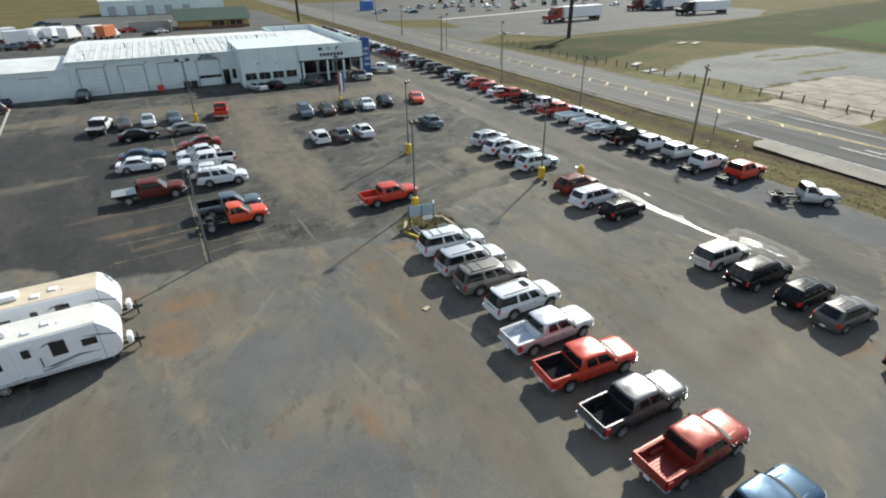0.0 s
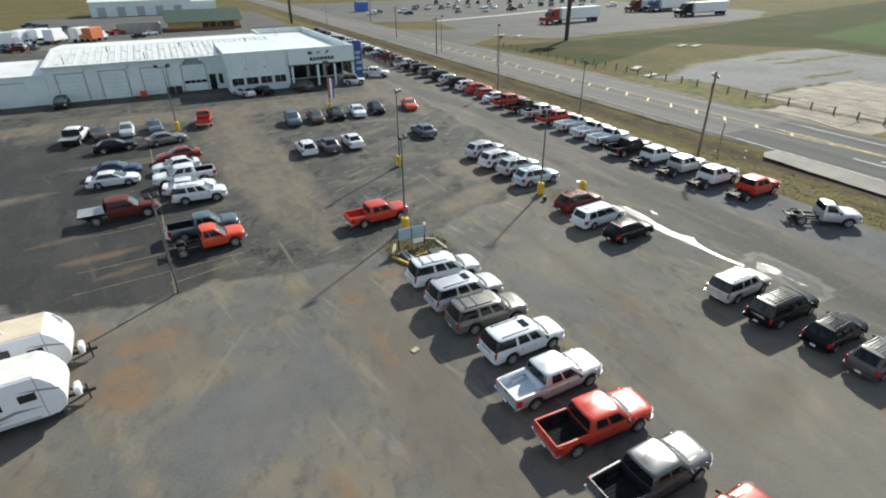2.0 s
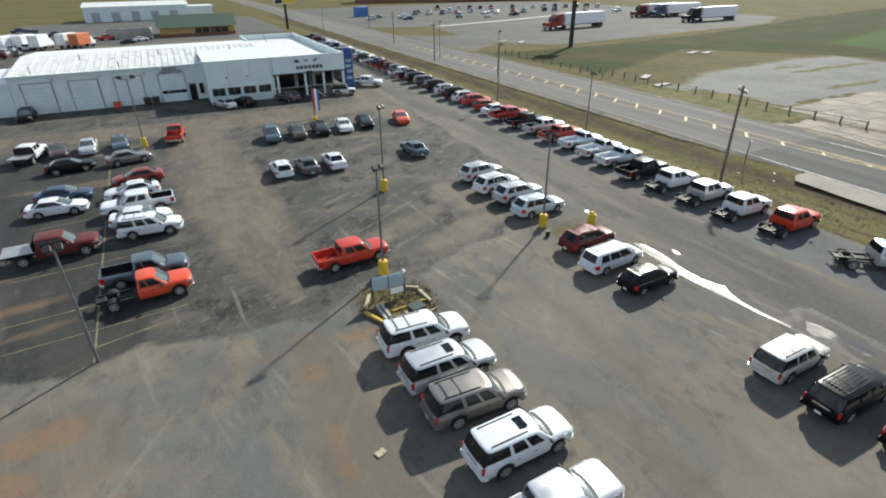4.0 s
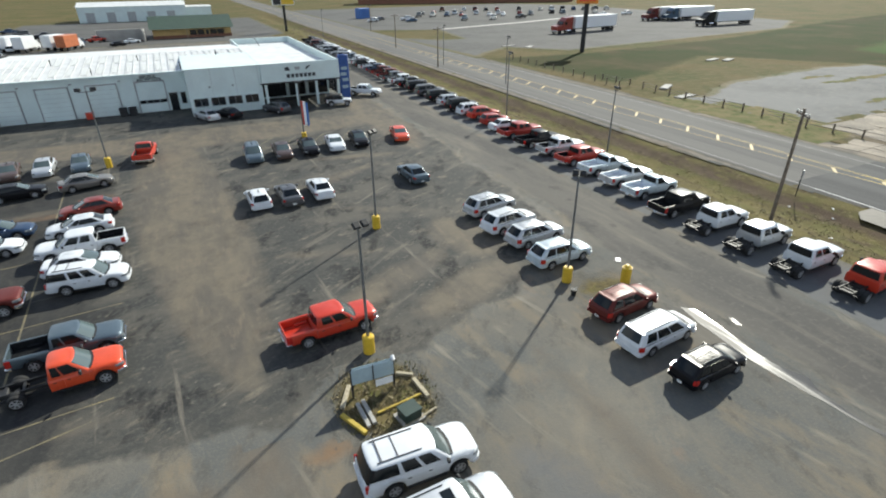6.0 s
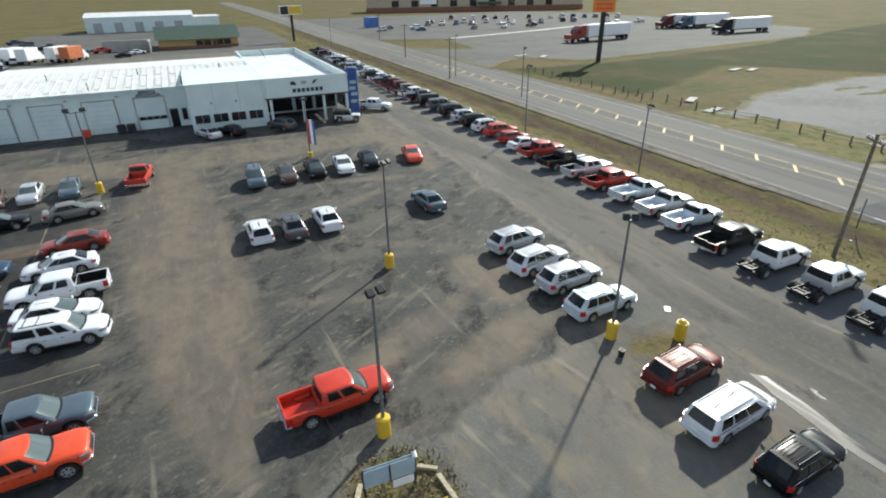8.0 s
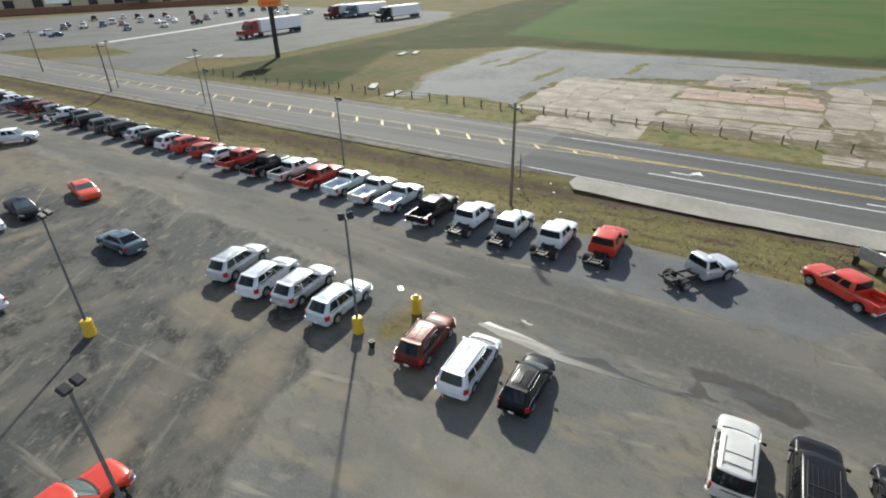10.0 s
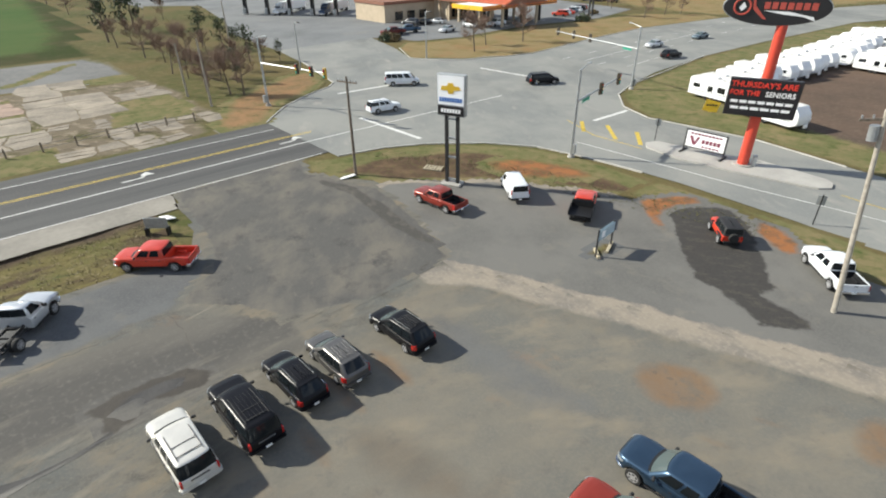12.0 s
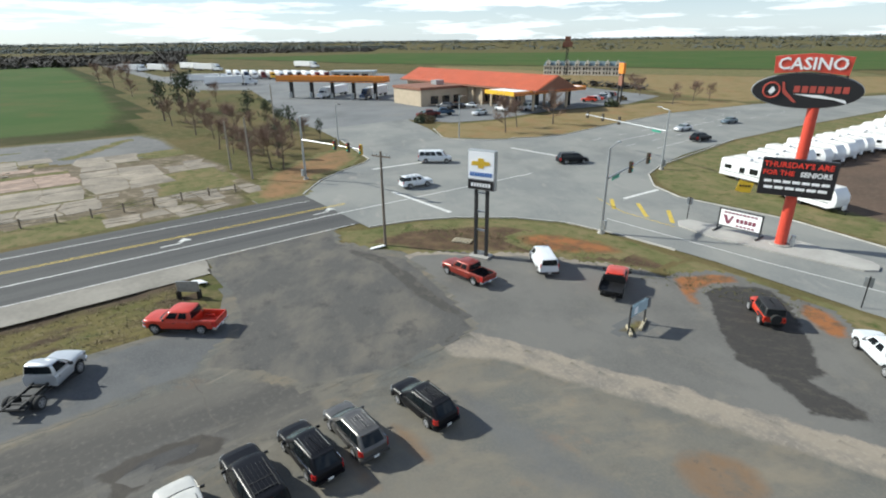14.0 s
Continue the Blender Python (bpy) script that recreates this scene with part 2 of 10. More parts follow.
WHITESIGN = mat("white_sign_face", (0.90, 0.91, 0.92), 0.4)
GOLD = mat("gold_emblem", (0.72, 0.47, 0.05), 0.3, 0.2)
BLUESIGN = mat("blue_banner", (0.03, 0.09, 0.30), 0.6, var=0.3, scale=2)
LETTERBLUE = mat("blue_letter", (0.05, 0.15, 0.42), 0.5)
TEALROOF = mat("grey_teal_shingles", (0.12, 0.17, 0.19), 0.7, var=0.2, scale=0.5)
GREENBOX = mat("green_cabinet", (0.035, 0.06, 0.05), 0.5, 0.2, var=0.25, scale=2)
SIGNBLUE = mat("pale_blue_sign_back", (0.36, 0.47, 0.53), 0.5, var=0.15, scale=2)
CONCRETE = mat("pale_concrete", (0.40, 0.385, 0.355), 0.85, var=0.22, scale=0.35, bump=0.15, bscale=5)
PADCONC = mat("worn_pad_concrete", (0.27, 0.25, 0.215), 0.9, var=0.3, scale=0.25, bump=0.2, bscale=5)
KERB = mat("kerb_concrete", (0.48, 0.46, 0.42), 0.85, var=0.25, scale=0.8)
SLAB = mat("old_concrete_slab", (0.310, 0.265, 0.205), 0.9, var=0.45, scale=0.3, bump=0.2, bscale=4)
PINKSLAB = mat("pinkish_slab", (0.36, 0.255, 0.195), 0.9, var=0.35, scale=0.6, bump=0.2, bscale=4)
for m_ in (SLAB, PINKSLAB):
    nn, ll = m_.node_tree.nodes, m_.node_tree.links
    info, tone = nn.new("ShaderNodeObjectInfo"), nn.new("ShaderNodeMapRange")
    tone.inputs["To Min"].default_value, tone.inputs["To Max"].default_value = 0.80, 1.08
    shade = nn.new("ShaderNodeHueSaturation")
    ll.new(info.outputs["Random"], tone.inputs["Value"])
    ll.new(tone.outputs["Result"], shade.inputs["Value"])
    ll.new(nn["Principled BSDF"].inputs["Base Color"].links[0].from_socket, shade.inputs["Color"])
    ll.new(shade.outputs["Color"], nn["Principled BSDF"].inputs["Base Color"])
ORANGEROOF = mat("terracotta_metal_roof", (0.56, 0.13, 0.06), 0.5, var=0.15, scale=0.3)
ORANGEBAND = mat("orange_canopy_band", (0.75, 0.25, 0.03), 0.45, var=0.1, scale=1)
YELLOWBAND = mat("yellow_canopy_band", (0.80, 0.48, 0.03), 0.45, var=0.1, scale=1)
PALEWALL = mat("pale_render", (0.62, 0.56, 0.47), 0.8, var=0.12, scale=0.6)
TANWALL = mat("tan_masonry", (0.50, 0.41, 0.30), 0.85, var=0.15, scale=0.6)
BRICKWALL = mat("brown_brick_wall", (0.26, 0.12, 0.08), 0.9, var=0.25, scale=2)
GREENROOF = mat("dark_green_metal_roof", (0.05, 0.085, 0.055), 0.55, var=0.2, scale=0.6)
YELLOWWALL = mat("ochre_wall", (0.55, 0.38, 0.16), 0.8, var=0.12, scale=0.7)
DARKWIN = mat("dark_window_glass", (0.012, 0.014, 0.017), 0.08, spec=0.7)
BARK = mat("grey_bark", (0.14, 0.11, 0.085), 0.9, var=0.3, scale=6)
TWIG = mat("bare_twigs", (0.25, 0.165, 0.125), 0.9, var=0.3, scale=2)
EVERGREEN = mat("evergreen_needles", (0.055, 0.075, 0.035), 0.8, var=0.4, scale=1.5)
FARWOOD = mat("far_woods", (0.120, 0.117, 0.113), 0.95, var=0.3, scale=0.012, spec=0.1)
# Farthest woods: the blue of distance haze is put into the colour.
HAZEHILL = mat("haze_tinted_hill_woods", (0.132, 0.158, 0.165), 0.95, var=0.25, scale=0.006, spec=0.1)
TUFTDRY = mat("dry_grass_blades", (0.27, 0.22, 0.125), 0.9, var=0.4, scale=1.5)
TUFTGREEN = mat("green_grass_blades", (0.135, 0.130, 0.055), 0.9, var=0.4, scale=1.5)
SHRUB = mat("dry_shrub", (0.16, 0.12, 0.06), 0.9, var=0.4, scale=3)
TARSEAL = mat("dark_crack", (0.115, 0.105, 0.09), 0.9, var=0.4, scale=1.5)
WATER = mat("rain_water", (0.085, 0.078, 0.067), 0.20, spec=0.5, var=0.3, scale=0.8)
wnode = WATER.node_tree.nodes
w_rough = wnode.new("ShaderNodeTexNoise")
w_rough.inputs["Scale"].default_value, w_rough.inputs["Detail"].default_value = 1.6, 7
w_range = wnode.new("ShaderNodeMapRange")
w_range.inputs["From Min"].default_value, w_range.inputs["From Max"].default_value = 0.38, 0.62
w_range.inputs["To Min"].default_value, w_range.inputs["To Max"].default_value = 0.14, 0.6
WATER.node_tree.links.new(w_rough.outputs["Fac"], w_range.inputs["Value"])
WATER.node_tree.links.new(w_range.outputs["Result"], wnode["Principled BSDF"].inputs["Roughness"])
LEDRED = mat("red_led", (0.75, 0.05, 0.03), 0.4)
TEXTW = mat("white_letter", (0.80, 0.80, 0.80), 0.5)
TEXTDARK = mat("dark_letter", (0.03, 0.035, 0.04), 0.5)
TEXTPLUM = mat("plum_letter", (0.20, 0.05, 0.08), 0.5)
TEXTRED = mat("dull_red_letter", (0.42, 0.07, 0.05), 0.5)
SIGNGREEN = mat("green_street_sign", (0.03, 0.30, 0.20), 0.5)
SIGNALDARK = mat("signal_dark_bronze", (0.055, 0.040, 0.025), 0.5)
SIGNALYEL = mat("signal_yellow", (0.55, 0.33, 0.03), 0.5)

GROUND = ground_mat("dry_grass", [((0.128, 0.102, 0.048), 1, 0, 1, 1, 0), ((0.076, 0.084, 0.032), 0.05, 0.42, 0.6, 1, 0),
                                  ((0.148, 0.120, 0.064), 0.6, 0.45, 0.7, 1, 0), ((0.064, 0.054, 0.032), 2.5, 0.52, 0.75, 1, 0)], bump=0.8, bscale=3)
LAYERS["rough_verge"] = [((0.135, 0.115, 0.050), 1, 0, 1, 1, 0), ((0.066, 0.048, 0.033), 0.16, 0.46, 0.60, 3.5, 90),
                         ((0.112, 0.106, 0.042), 0.3, 0.46, 0.62, 1, 0), ((0.235, 0.195, 0.11), 2.2, 0.55, 0.75, 1, 0), ((0.06, 0.05, 0.03), 3.5, 0.58, 0.75, 1, 0)]
GRAVEL = ground_mat("packed_gravel", [((0.142, 0.131, 0.111), 1, 0, 1, 1, 0), ((0.104, 0.106, 0.100), 0.10, 0.44, 0.58, 1, 0),
                                      ((0.182, 0.152, 0.111), 0.16, 0.50, 0.66, 2.4, 95), ((0.187, 0.113, 0.067), 0.13, 0.60, 0.76, 1, 40),
                                      ((0.084, 0.081, 0.072), 0.6, 0.51, 0.68, 1.6, 70), ((0.192, 0.175, 0.143), 0.9, 0.58, 0.72, 0.3, 10), ((0.206, 0.188, 0.154), 0.8, 0.60, 0.70, 0.09, 12), ((0.196, 0.179, 0.145), 0.7, 0.61, 0.71, 0.08, -32), ((0.158, 0.146, 0.124), 7, 0.5, 0.75, 1, 0)], bump=0.16, bscale=9)
ASPHALT_LAYERS = LAYERS["worn_asphalt"] = [((0.050, 0.051, 0.048), 1, 0, 1, 1, 0), ((0.090, 0.084, 0.072), 0.16, 0.45, 0.58, 1.5, 12),
                                      ((0.171, 0.148, 0.114), 0.42, 0.57, 0.70, 2.2, 20), ((0.022, 0.022, 0.022), 0.28, 0.53, 0.63, 1.6, 60),
                                      ((0.166, 0.151, 0.123), 1.3, 0.59, 0.70, 1.8, 30), ((0.151, 0.136, 0.111), 0.9, 0.60, 0.70, 0.08, -55), ((0.161, 0.145, 0.119), 0.8, 0.61, 0.70, 0.07, 4), ((0.092, 0.089, 0.079), 3.5, 0.5, 0.75, 1, 0)]
DUST_LAYERS = [((0.162, 0.136, 0.101), 1, 0, 1, 1, 0), ((0.104, 0.092, 0.077), 0.35, 0.44, 0.60, 0.3, 0), ((0.189, 0.152, 0.112), 1.2, 0.54, 0.70, 0.25, 0)]
LAYERS["dusty_track"] = DUST_LAYERS
LAYERS["sealed_asphalt"] = [((0.027, 0.028, 0.028), 1, 0, 1, 1, 0), ((0.046, 0.045, 0.042), 0.2, 0.46, 0.62, 0.3, 8), ((0.088, 0.079, 0.066), 0.5, 0.58, 0.72, 0.25, 14), ((0.019, 0.019, 0.021), 0.35, 0.54, 0.66, 0.4, 6), ((0.060, 0.058, 0.053), 3, 0.52, 0.76, 1, 0)]
LAYERS["dirt_track"] = [((0.137, 0.112, 0.086), 1, 0, 1, 1, 0), ((0.107, 0.096, 0.081), 0.5, 0.44, 0.62, 0.2, 0), ((0.155, 0.128, 0.095), 1.6, 0.55, 0.72, 0.2, 0)]
LANE = ground_mat("old_lane_asphalt", [((0.120, 0.112, 0.099), 1, 0, 1, 1, 0), ((0.084, 0.080, 0.074), 0.14, 0.44, 0.58, 0.3, 0),
                                       ((0.167, 0.151, 0.125), 0.35, 0.53, 0.68, 0.15, 0), ((0.062, 0.060, 0.056), 0.45, 0.58, 0.72, 0.6, 0),
                                       ((0.137, 0.128, 0.114), 3, 0.52, 0.75, 1, 0)], bump=0.10, bscale=9, under="packed_gravel")
GREYGRAVEL = ground_mat("blue_grey_gravel", [((0.122, 0.124, 0.125), 1, 0, 1, 1, 0), ((0.090, 0.092, 0.095), 0.15, 0.44, 0.62, 1, 0),
                                             ((0.158, 0.147, 0.130), 0.4, 0.55, 0.75, 1, 0), ((0.136, 0.138, 0.136), 6, 0.45, 0.80, 1, 0)], bump=0.12, bscale=10, under="packed_gravel")
# Paler tan gravel, with some sunlight sent back to the view put into it.
LAYERS["pale_gravel"] = [((0.161, 0.149, 0.124), 1, 0, 1, 1, 0), ((0.126, 0.125, 0.114), 0.12, 0.44, 0.58, 1, 0), ((0.210, 0.182, 0.139), 0.2, 0.5, 0.66, 2.2, 60),
                                          ((0.120, 0.113, 0.102), 0.7, 0.57, 0.70, 1, 0), ((0.242, 0.158, 0.101), 0.15, 0.60, 0.74, 1, 20), ((0.181, 0.166, 0.139), 6, 0.45, 0.80, 1, 0)]
LAYERS["corner_gravel"] = [((0.152, 0.147, 0.136), 1, 0, 1, 1, 0), ((0.118, 0.115, 0.108), 0.15, 0.44, 0.62, 1, 0), ((0.188, 0.172, 0.145), 0.4, 0.55, 0.75, 1, 0), ((0.162, 0.156, 0.143), 6, 0.45, 0.80, 1, 0)]
DARKGRAVEL = ground_mat("fresh_dark_gravel", [((0.052, 0.049, 0.046), 1, 0, 1, 1, 0), ((0.082, 0.074, 0.062), 0.8, 0.5, 0.7, 2, 30), ((0.040, 0.038, 0.036), 5, 0.5, 0.7, 1, 0)], bump=0.25, bscale=8, soft=0.9, blend=0.25, under="corner_gravel")
DRIVE = ground_mat("dark_driveway", [((0.092, 0.089, 0.084), 1, 0, 1, 1, 0), ((0.150, 0.136, 0.115), 0.14, 0.46, 0.64, 1.8, -40), ((0.066, 0.064, 0.062), 0.4, 0.54, 0.68, 1, 0),
                                     ((0.135, 0.125, 0.11), 1.4, 0.57, 0.72, 1.5, -40), ((0.12, 0.115, 0.105), 6, 0.5, 0.75, 1, 0)], bump=0.3, bscale=10, blend=0.2, under="packed_gravel")
DAMP = ground_mat("damp_ground", [((0.052, 0.046, 0.040), 1, 0, 1, 1, 0), ((0.075, 0.066, 0.055), 0.6, 0.48, 0.68, 1, 0)], rough=0.7, bump=0.2, bscale=8, soft=0.8, blend=0.2, cover=1.0, under="old_lane_asphalt")
SEAM = ground_mat("dark_worn_seam", [((0.070, 0.066, 0.060), 1, 0, 1, 1, 0), ((0.115, 0.105, 0.09), 0.7, 0.48, 0.66, 1.6, -20), ((0.050, 0.048, 0.045), 3, 0.54, 0.7, 1, 0)], rough=0.9, bump=0.4, bscale=8, soft=0.7, blend=0.25, cover=0.95, under="dark_driveway")
TANGRAVEL = ground_mat("tan_crushed_stone", [((0.271, 0.235, 0.189), 1, 0, 1, 1, 0), ((0.185, 0.167, 0.146), 0.35, 0.45, 0.62, 1, 0), ((0.323, 0.284, 0.233), 4, 0.5, 0.75, 1, 0)], bump=0.5, bscale=8, blend=0.7, under="packed_gravel")
RUST_LAYERS = [((0.186, 0.118, 0.070), 1, 0, 1, 1, 0), ((0.140, 0.108, 0.080), 0.7, 0.48, 0.64, 1, 0), ((0.210, 0.128, 0.073), 3, 0.52, 0.74, 1, 0), ((0.100, 0.080, 0.060), 1.6, 0.58, 0.72, 1, 0)]
LAYERS["rusty_clay"] = RUST_LAYERS
WEEDS = ground_mat("sparse_weeds", [((0.150, 0.122, 0.060), 1, 0, 1, 1, 0), ((0.095, 0.080, 0.045), 0.8, 0.46, 0.62, 1, 0), ((0.115, 0.120, 0.035), 1.1, 0.52, 0.68, 1, 0), ((0.055, 0.048, 0.03), 3.0, 0.55, 0.7, 1, 0)], bump=0.9, bscale=5, soft=1.8, blend=0.6, under="packed_gravel")
WEEDS_GREY = ground_mat("weeds_on_grey", LAYERS["sparse_weeds"], bump=0.9, bscale=5, soft=1.8, blend=0.6, under="blue_grey_gravel")
LAWN = ground_mat("verge_lawn", [((0.130, 0.130, 0.058), 1, 0, 1, 1, 0), ((0.195, 0.158, 0.085), 0.25, 0.42, 0.62, 1, 0), ((0.070, 0.092, 0.030), 0.6, 0.5, 0.68, 1, 0), ((0.14, 0.12, 0.06), 2.4, 0.55, 0.72, 1, 0)], bump=0.7, bscale=4, under="dry_grass")
LOTWEEDS = ground_mat("weeds_in_cracks", LAYERS["verge_lawn"], bump=0.8, bscale=4, soft=0.8, blend=0.5, under="verge_lawn")
DARKEARTH = ground_mat("dark_earth", [((0.085, 0.058, 0.040), 1, 0, 1, 1, 0), ((0.140, 0.096, 0.06), 0.6, 0.45, 0.65, 1, 0), ((0.10, 0.10, 0.038), 1.5, 0.54, 0.7, 1, 0)], bump=0.9, bscale=5, under="verge_lawn")
MUD = ground_mat("ditch_mud", [((0.090, 0.066, 0.047), 1, 0, 1, 1, 0), ((0.13, 0.10, 0.07), 0.5, 0.46, 0.64, 0.3, 0), ((0.06, 0.047, 0.035), 1.5, 0.52, 0.7, 1, 0)], bump=0.8, bscale=5, soft=0.5, blend=0.5, under="rough_verge")
DRYLAWN = ground_mat("dry_tan_lawn", [((0.222, 0.170, 0.088), 1, 0, 1, 1, 0), ((0.165, 0.135, 0.058), 0.2, 0.48, 0.64, 1, 0), ((0.24, 0.145, 0.075), 0.12, 0.52, 0.68, 1, 0), ((0.28, 0.21, 0.12), 2.0, 0.55, 0.72, 1, 0)], bump=0.7, bscale=4, under="verge_lawn")
CLAYLAWN = ground_mat("tan_clay", [((0.250, 0.150, 0.080), 1, 0, 1, 1, 0), ((0.185, 0.128, 0.070), 0.3, 0.44, 0.62, 1, 0), ((0.120, 0.105, 0.048), 0.6, 0.54, 0.68, 1, 0), ((0.29, 0.185, 0.11), 2.5, 0.52, 0.74, 1, 0)], bump=0.8, bscale=5, blend=0.7, under="verge_lawn")
ROUGHEARTH = ground_mat("rubble_earth", [((0.155, 0.128, 0.092), 1, 0, 1, 1, 0), ((0.085, 0.080, 0.038), 0.16, 0.52, 0.64, 1, 0), ((0.28, 0.235, 0.175), 0.5, 0.52, 0.66, 1.5, 20), ((0.085, 0.068, 0.046), 1.1, 0.56, 0.70, 1, 0)], bump=0.8, bscale=5, soft=0.3, blend=0.4, under="dry_grass")
REDEARTH = ground_mat("red_earth", [((0.275, 0.120, 0.055), 1, 0, 1, 1, 0), ((0.165, 0.090, 0.050), 0.5, 0.42, 0.58, 1, 0), ((0.135, 0.115, 0.052), 1.2, 0.54, 0.7, 1, 0)], bump=0.8, bscale=5, blend=0.7, under="verge_lawn")
SOUTHGRAVEL = ground_mat("corner_gravel", LAYERS["corner_gravel"], bump=0.12, bscale=10, blend=0.2, under="tan_crushed_stone")
REDGREY = ground_mat("red_earth_on_grey", [((0.275, 0.120, 0.054), 1, 0, 1, 1, 0), ((0.150, 0.090, 0.055), 0.6, 0.44, 0.60, 1, 0), ((0.32, 0.15, 0.07), 3, 0.54, 0.74, 1, 0), ((0.13, 0.10, 0.07), 1.6, 0.56, 0.68, 1, 0)], bump=0.5, bscale=5, blend=0.5, under="corner_gravel")
PASTURE = ground_mat("mixed_pasture", [((0.051, 0.052, 0.021), 1, 0, 1, 1, 0), ((0.031, 0.048, 0.013), 0.03, 0.4, 0.58, 1, 10),
                                       ((0.086, 0.068, 0.036), 0.06, 0.52, 0.68, 1, 0), ((0.062, 0.052, 0.025), 1.5, 0.5, 0.72, 1, 0)], bump=0.6, bscale=2, under="dry_grass")
# Young wheat's green, paled somewhat by distance haze put into the colour.
WHEAT = ground_mat("young_wheat", [((0.050, 0.092, 0.026), 1, 0, 1, 1, 0), ((0.070, 0.100, 0.034), 0.02, 0.4, 0.62, 1, 20),
                                   ((0.095, 0.090, 0.034), 0.035, 0.55, 0.72, 1, 60)], bump=0.5, bscale=2, under="mixed_pasture")
ROAD = ground_mat("highway_asphalt", [((0.137, 0.132, 0.123), 1, 0, 1, 1, 0), ((0.103, 0.100, 0.097), 0.3, 0.44, 0.60, 0.04, 0), ((0.167, 0.159, 0.146), 0.9, 0.55, 0.72, 0.05, 0),
                                      ((0.125, 0.120, 0.113), 8, 0.5, 0.75, 1, 0)], bump=0.15, bscale=14)
NEWROAD = ground_mat("newer_asphalt", [((0.095, 0.095, 0.094), 1, 0, 1, 1, 0), ((0.070, 0.070, 0.071), 0.5, 0.44, 0.60, 0.04, 0), ((0.119, 0.116, 0.109), 6, 0.5, 0.75, 1, 0)], bump=0.15, bscale=14)
ROADCONC = ground_mat("road_concrete", [((0.245, 0.247, 0.230), 1, 0, 1, 1, 0), ((0.191, 0.198, 0.192), 0.10, 0.42, 0.60, 1, 0), ((0.142, 0.148, 0.146), 0.06, 0.54, 0.70, 0.35, 62), ((0.160, 0.164, 0.158), 0.05, 0.55, 0.70, 0.3, -8), ((0.294, 0.283, 0.257), 0.5, 0.58, 0.72, 0.3, 62), ((0.267, 0.262, 0.243), 5, 0.5, 0.75, 1, 0)], bump=0.12, bscale=12)
FORECOURT = ground_mat("forecourt_concrete", [((0.189, 0.195, 0.196), 1, 0, 1, 1, 0), ((0.152, 0.158, 0.162), 0.08, 0.42, 0.60, 1, 0), ((0.115, 0.120, 0.122), 0.05, 0.55, 0.70, 0.4, 40), ((0.230, 0.216, 0.193), 0.1, 0.60, 0.72, 0.5, 20), ((0.207, 0.210, 0.207), 2, 0.5, 0.75, 1, 0)], bump=0.12, bscale=12)
LOTGREY = ground_mat("old_lot_concrete", [((0.165, 0.165, 0.160), 1, 0, 1, 1, 0), ((0.125, 0.125, 0.122), 0.06, 0.44, 0.60, 1, 0), ((0.085, 0.082, 0.05), 0.12, 0.63, 0.70, 1.6, 30),
                                         ((0.195, 0.190, 0.175), 0.8, 0.5, 0.72, 1, 0), ((0.075, 0.070, 0.048), 0.4, 0.66, 0.71, 4, 10)], bump=0.3, bscale=6, under="dry_grass")
OLDLOT = ground_mat("abandoned_lot", [((0.099, 0.097, 0.093), 1, 0, 1, 1, 0), ((0.075, 0.074, 0.071), 0.06, 0.44, 0.60, 1, 0), ((0.060, 0.056, 0.031), 0.14, 0.62, 0.70, 1.6, 30),
                                      ((0.116, 0.113, 0.104), 0.8, 0.5, 0.72, 1, 0), ((0.046, 0.043, 0.029), 0.5, 0.64, 0.70, 4, 10)], bump=0.3, bscale=6, under="dry_grass")
TILLED = ground_mat("bare_field", [((0.128, 0.090, 0.069), 1, 0, 1, 1, 0), ((0.090, 0.069, 0.055), 0.1, 0.42, 0.62, 1, 0), ((0.152, 0.115, 0.086), 1.5, 0.5, 0.72, 1, 0)], bump=0.7, bscale=3, under="verge_lawn")
ASPHALT = ground_mat("worn_asphalt", ASPHALT_LAYERS, bump=0.25, bscale=10, rough=0.8, soft=0.5, blend=0.3, under="packed_gravel",
                     patches=(("sealed", "sealed_asphalt", 0.7, 0.85), ("dust", "dusty_track", 0.9, 0.88), ("rust", "rusty_clay", 1.0, 0.75)))
WORNGRAVEL = ground_mat("worn_gravel", LAYERS["packed_gravel"], bump=0.16, bscale=9,
                        patches=(("pale", "pale_gravel", 0.9, 1.0), ("dirt", "dirt_track", 0.9, 0.70), ("grey", "blue_grey_gravel", 0.8, 0.75), ("tan", "tan_crushed_stone", 0.6, 0.95), ("rust", "rusty_clay", 1.0, 0.95)))
# ---- building blocks ----
def mesh_ob(name, bm, material, smooth=None):
    """Links a bmesh as one mesh object; edges sharper than smooth degrees stay sharp."""
    if smooth:
        bm.normal_update()
        for fc in bm.faces:
            fc.smooth = True
        for e in bm.edges:
            if len(e.link_faces) == 2 and e.calc_face_angle(0) > radians(smooth):
                e.smooth = False
    me = bpy.data.meshes.new(name)
    bm.to_mesh(me)
    bm.free()
    if material:
        me.materials.append(material)
    return new(name, me)


LEFT_OUT = set()                       # parts too small to show on far vehicles


def part(name, bm, material, parent, label="", smooth=None):
    if name in LEFT_OUT:
        bm.free()
        return None
    ob = mesh_ob(name, bm, material, smooth)
    ob.parent = parent
    if label:
        ob["label"] = label
    return ob


def piece(name, me, parent, m):
    """A piece on shared mesh data."""
    ob = new(name, me)
    ob.parent = parent
    ob.matrix_basis = m
    return ob


def root(name, label, category, group="", kind="", at=None):
    ob = new(name)
    if at is not None:
        ob.matrix_basis = at
    return tagged(ob, label, category, group, kind)


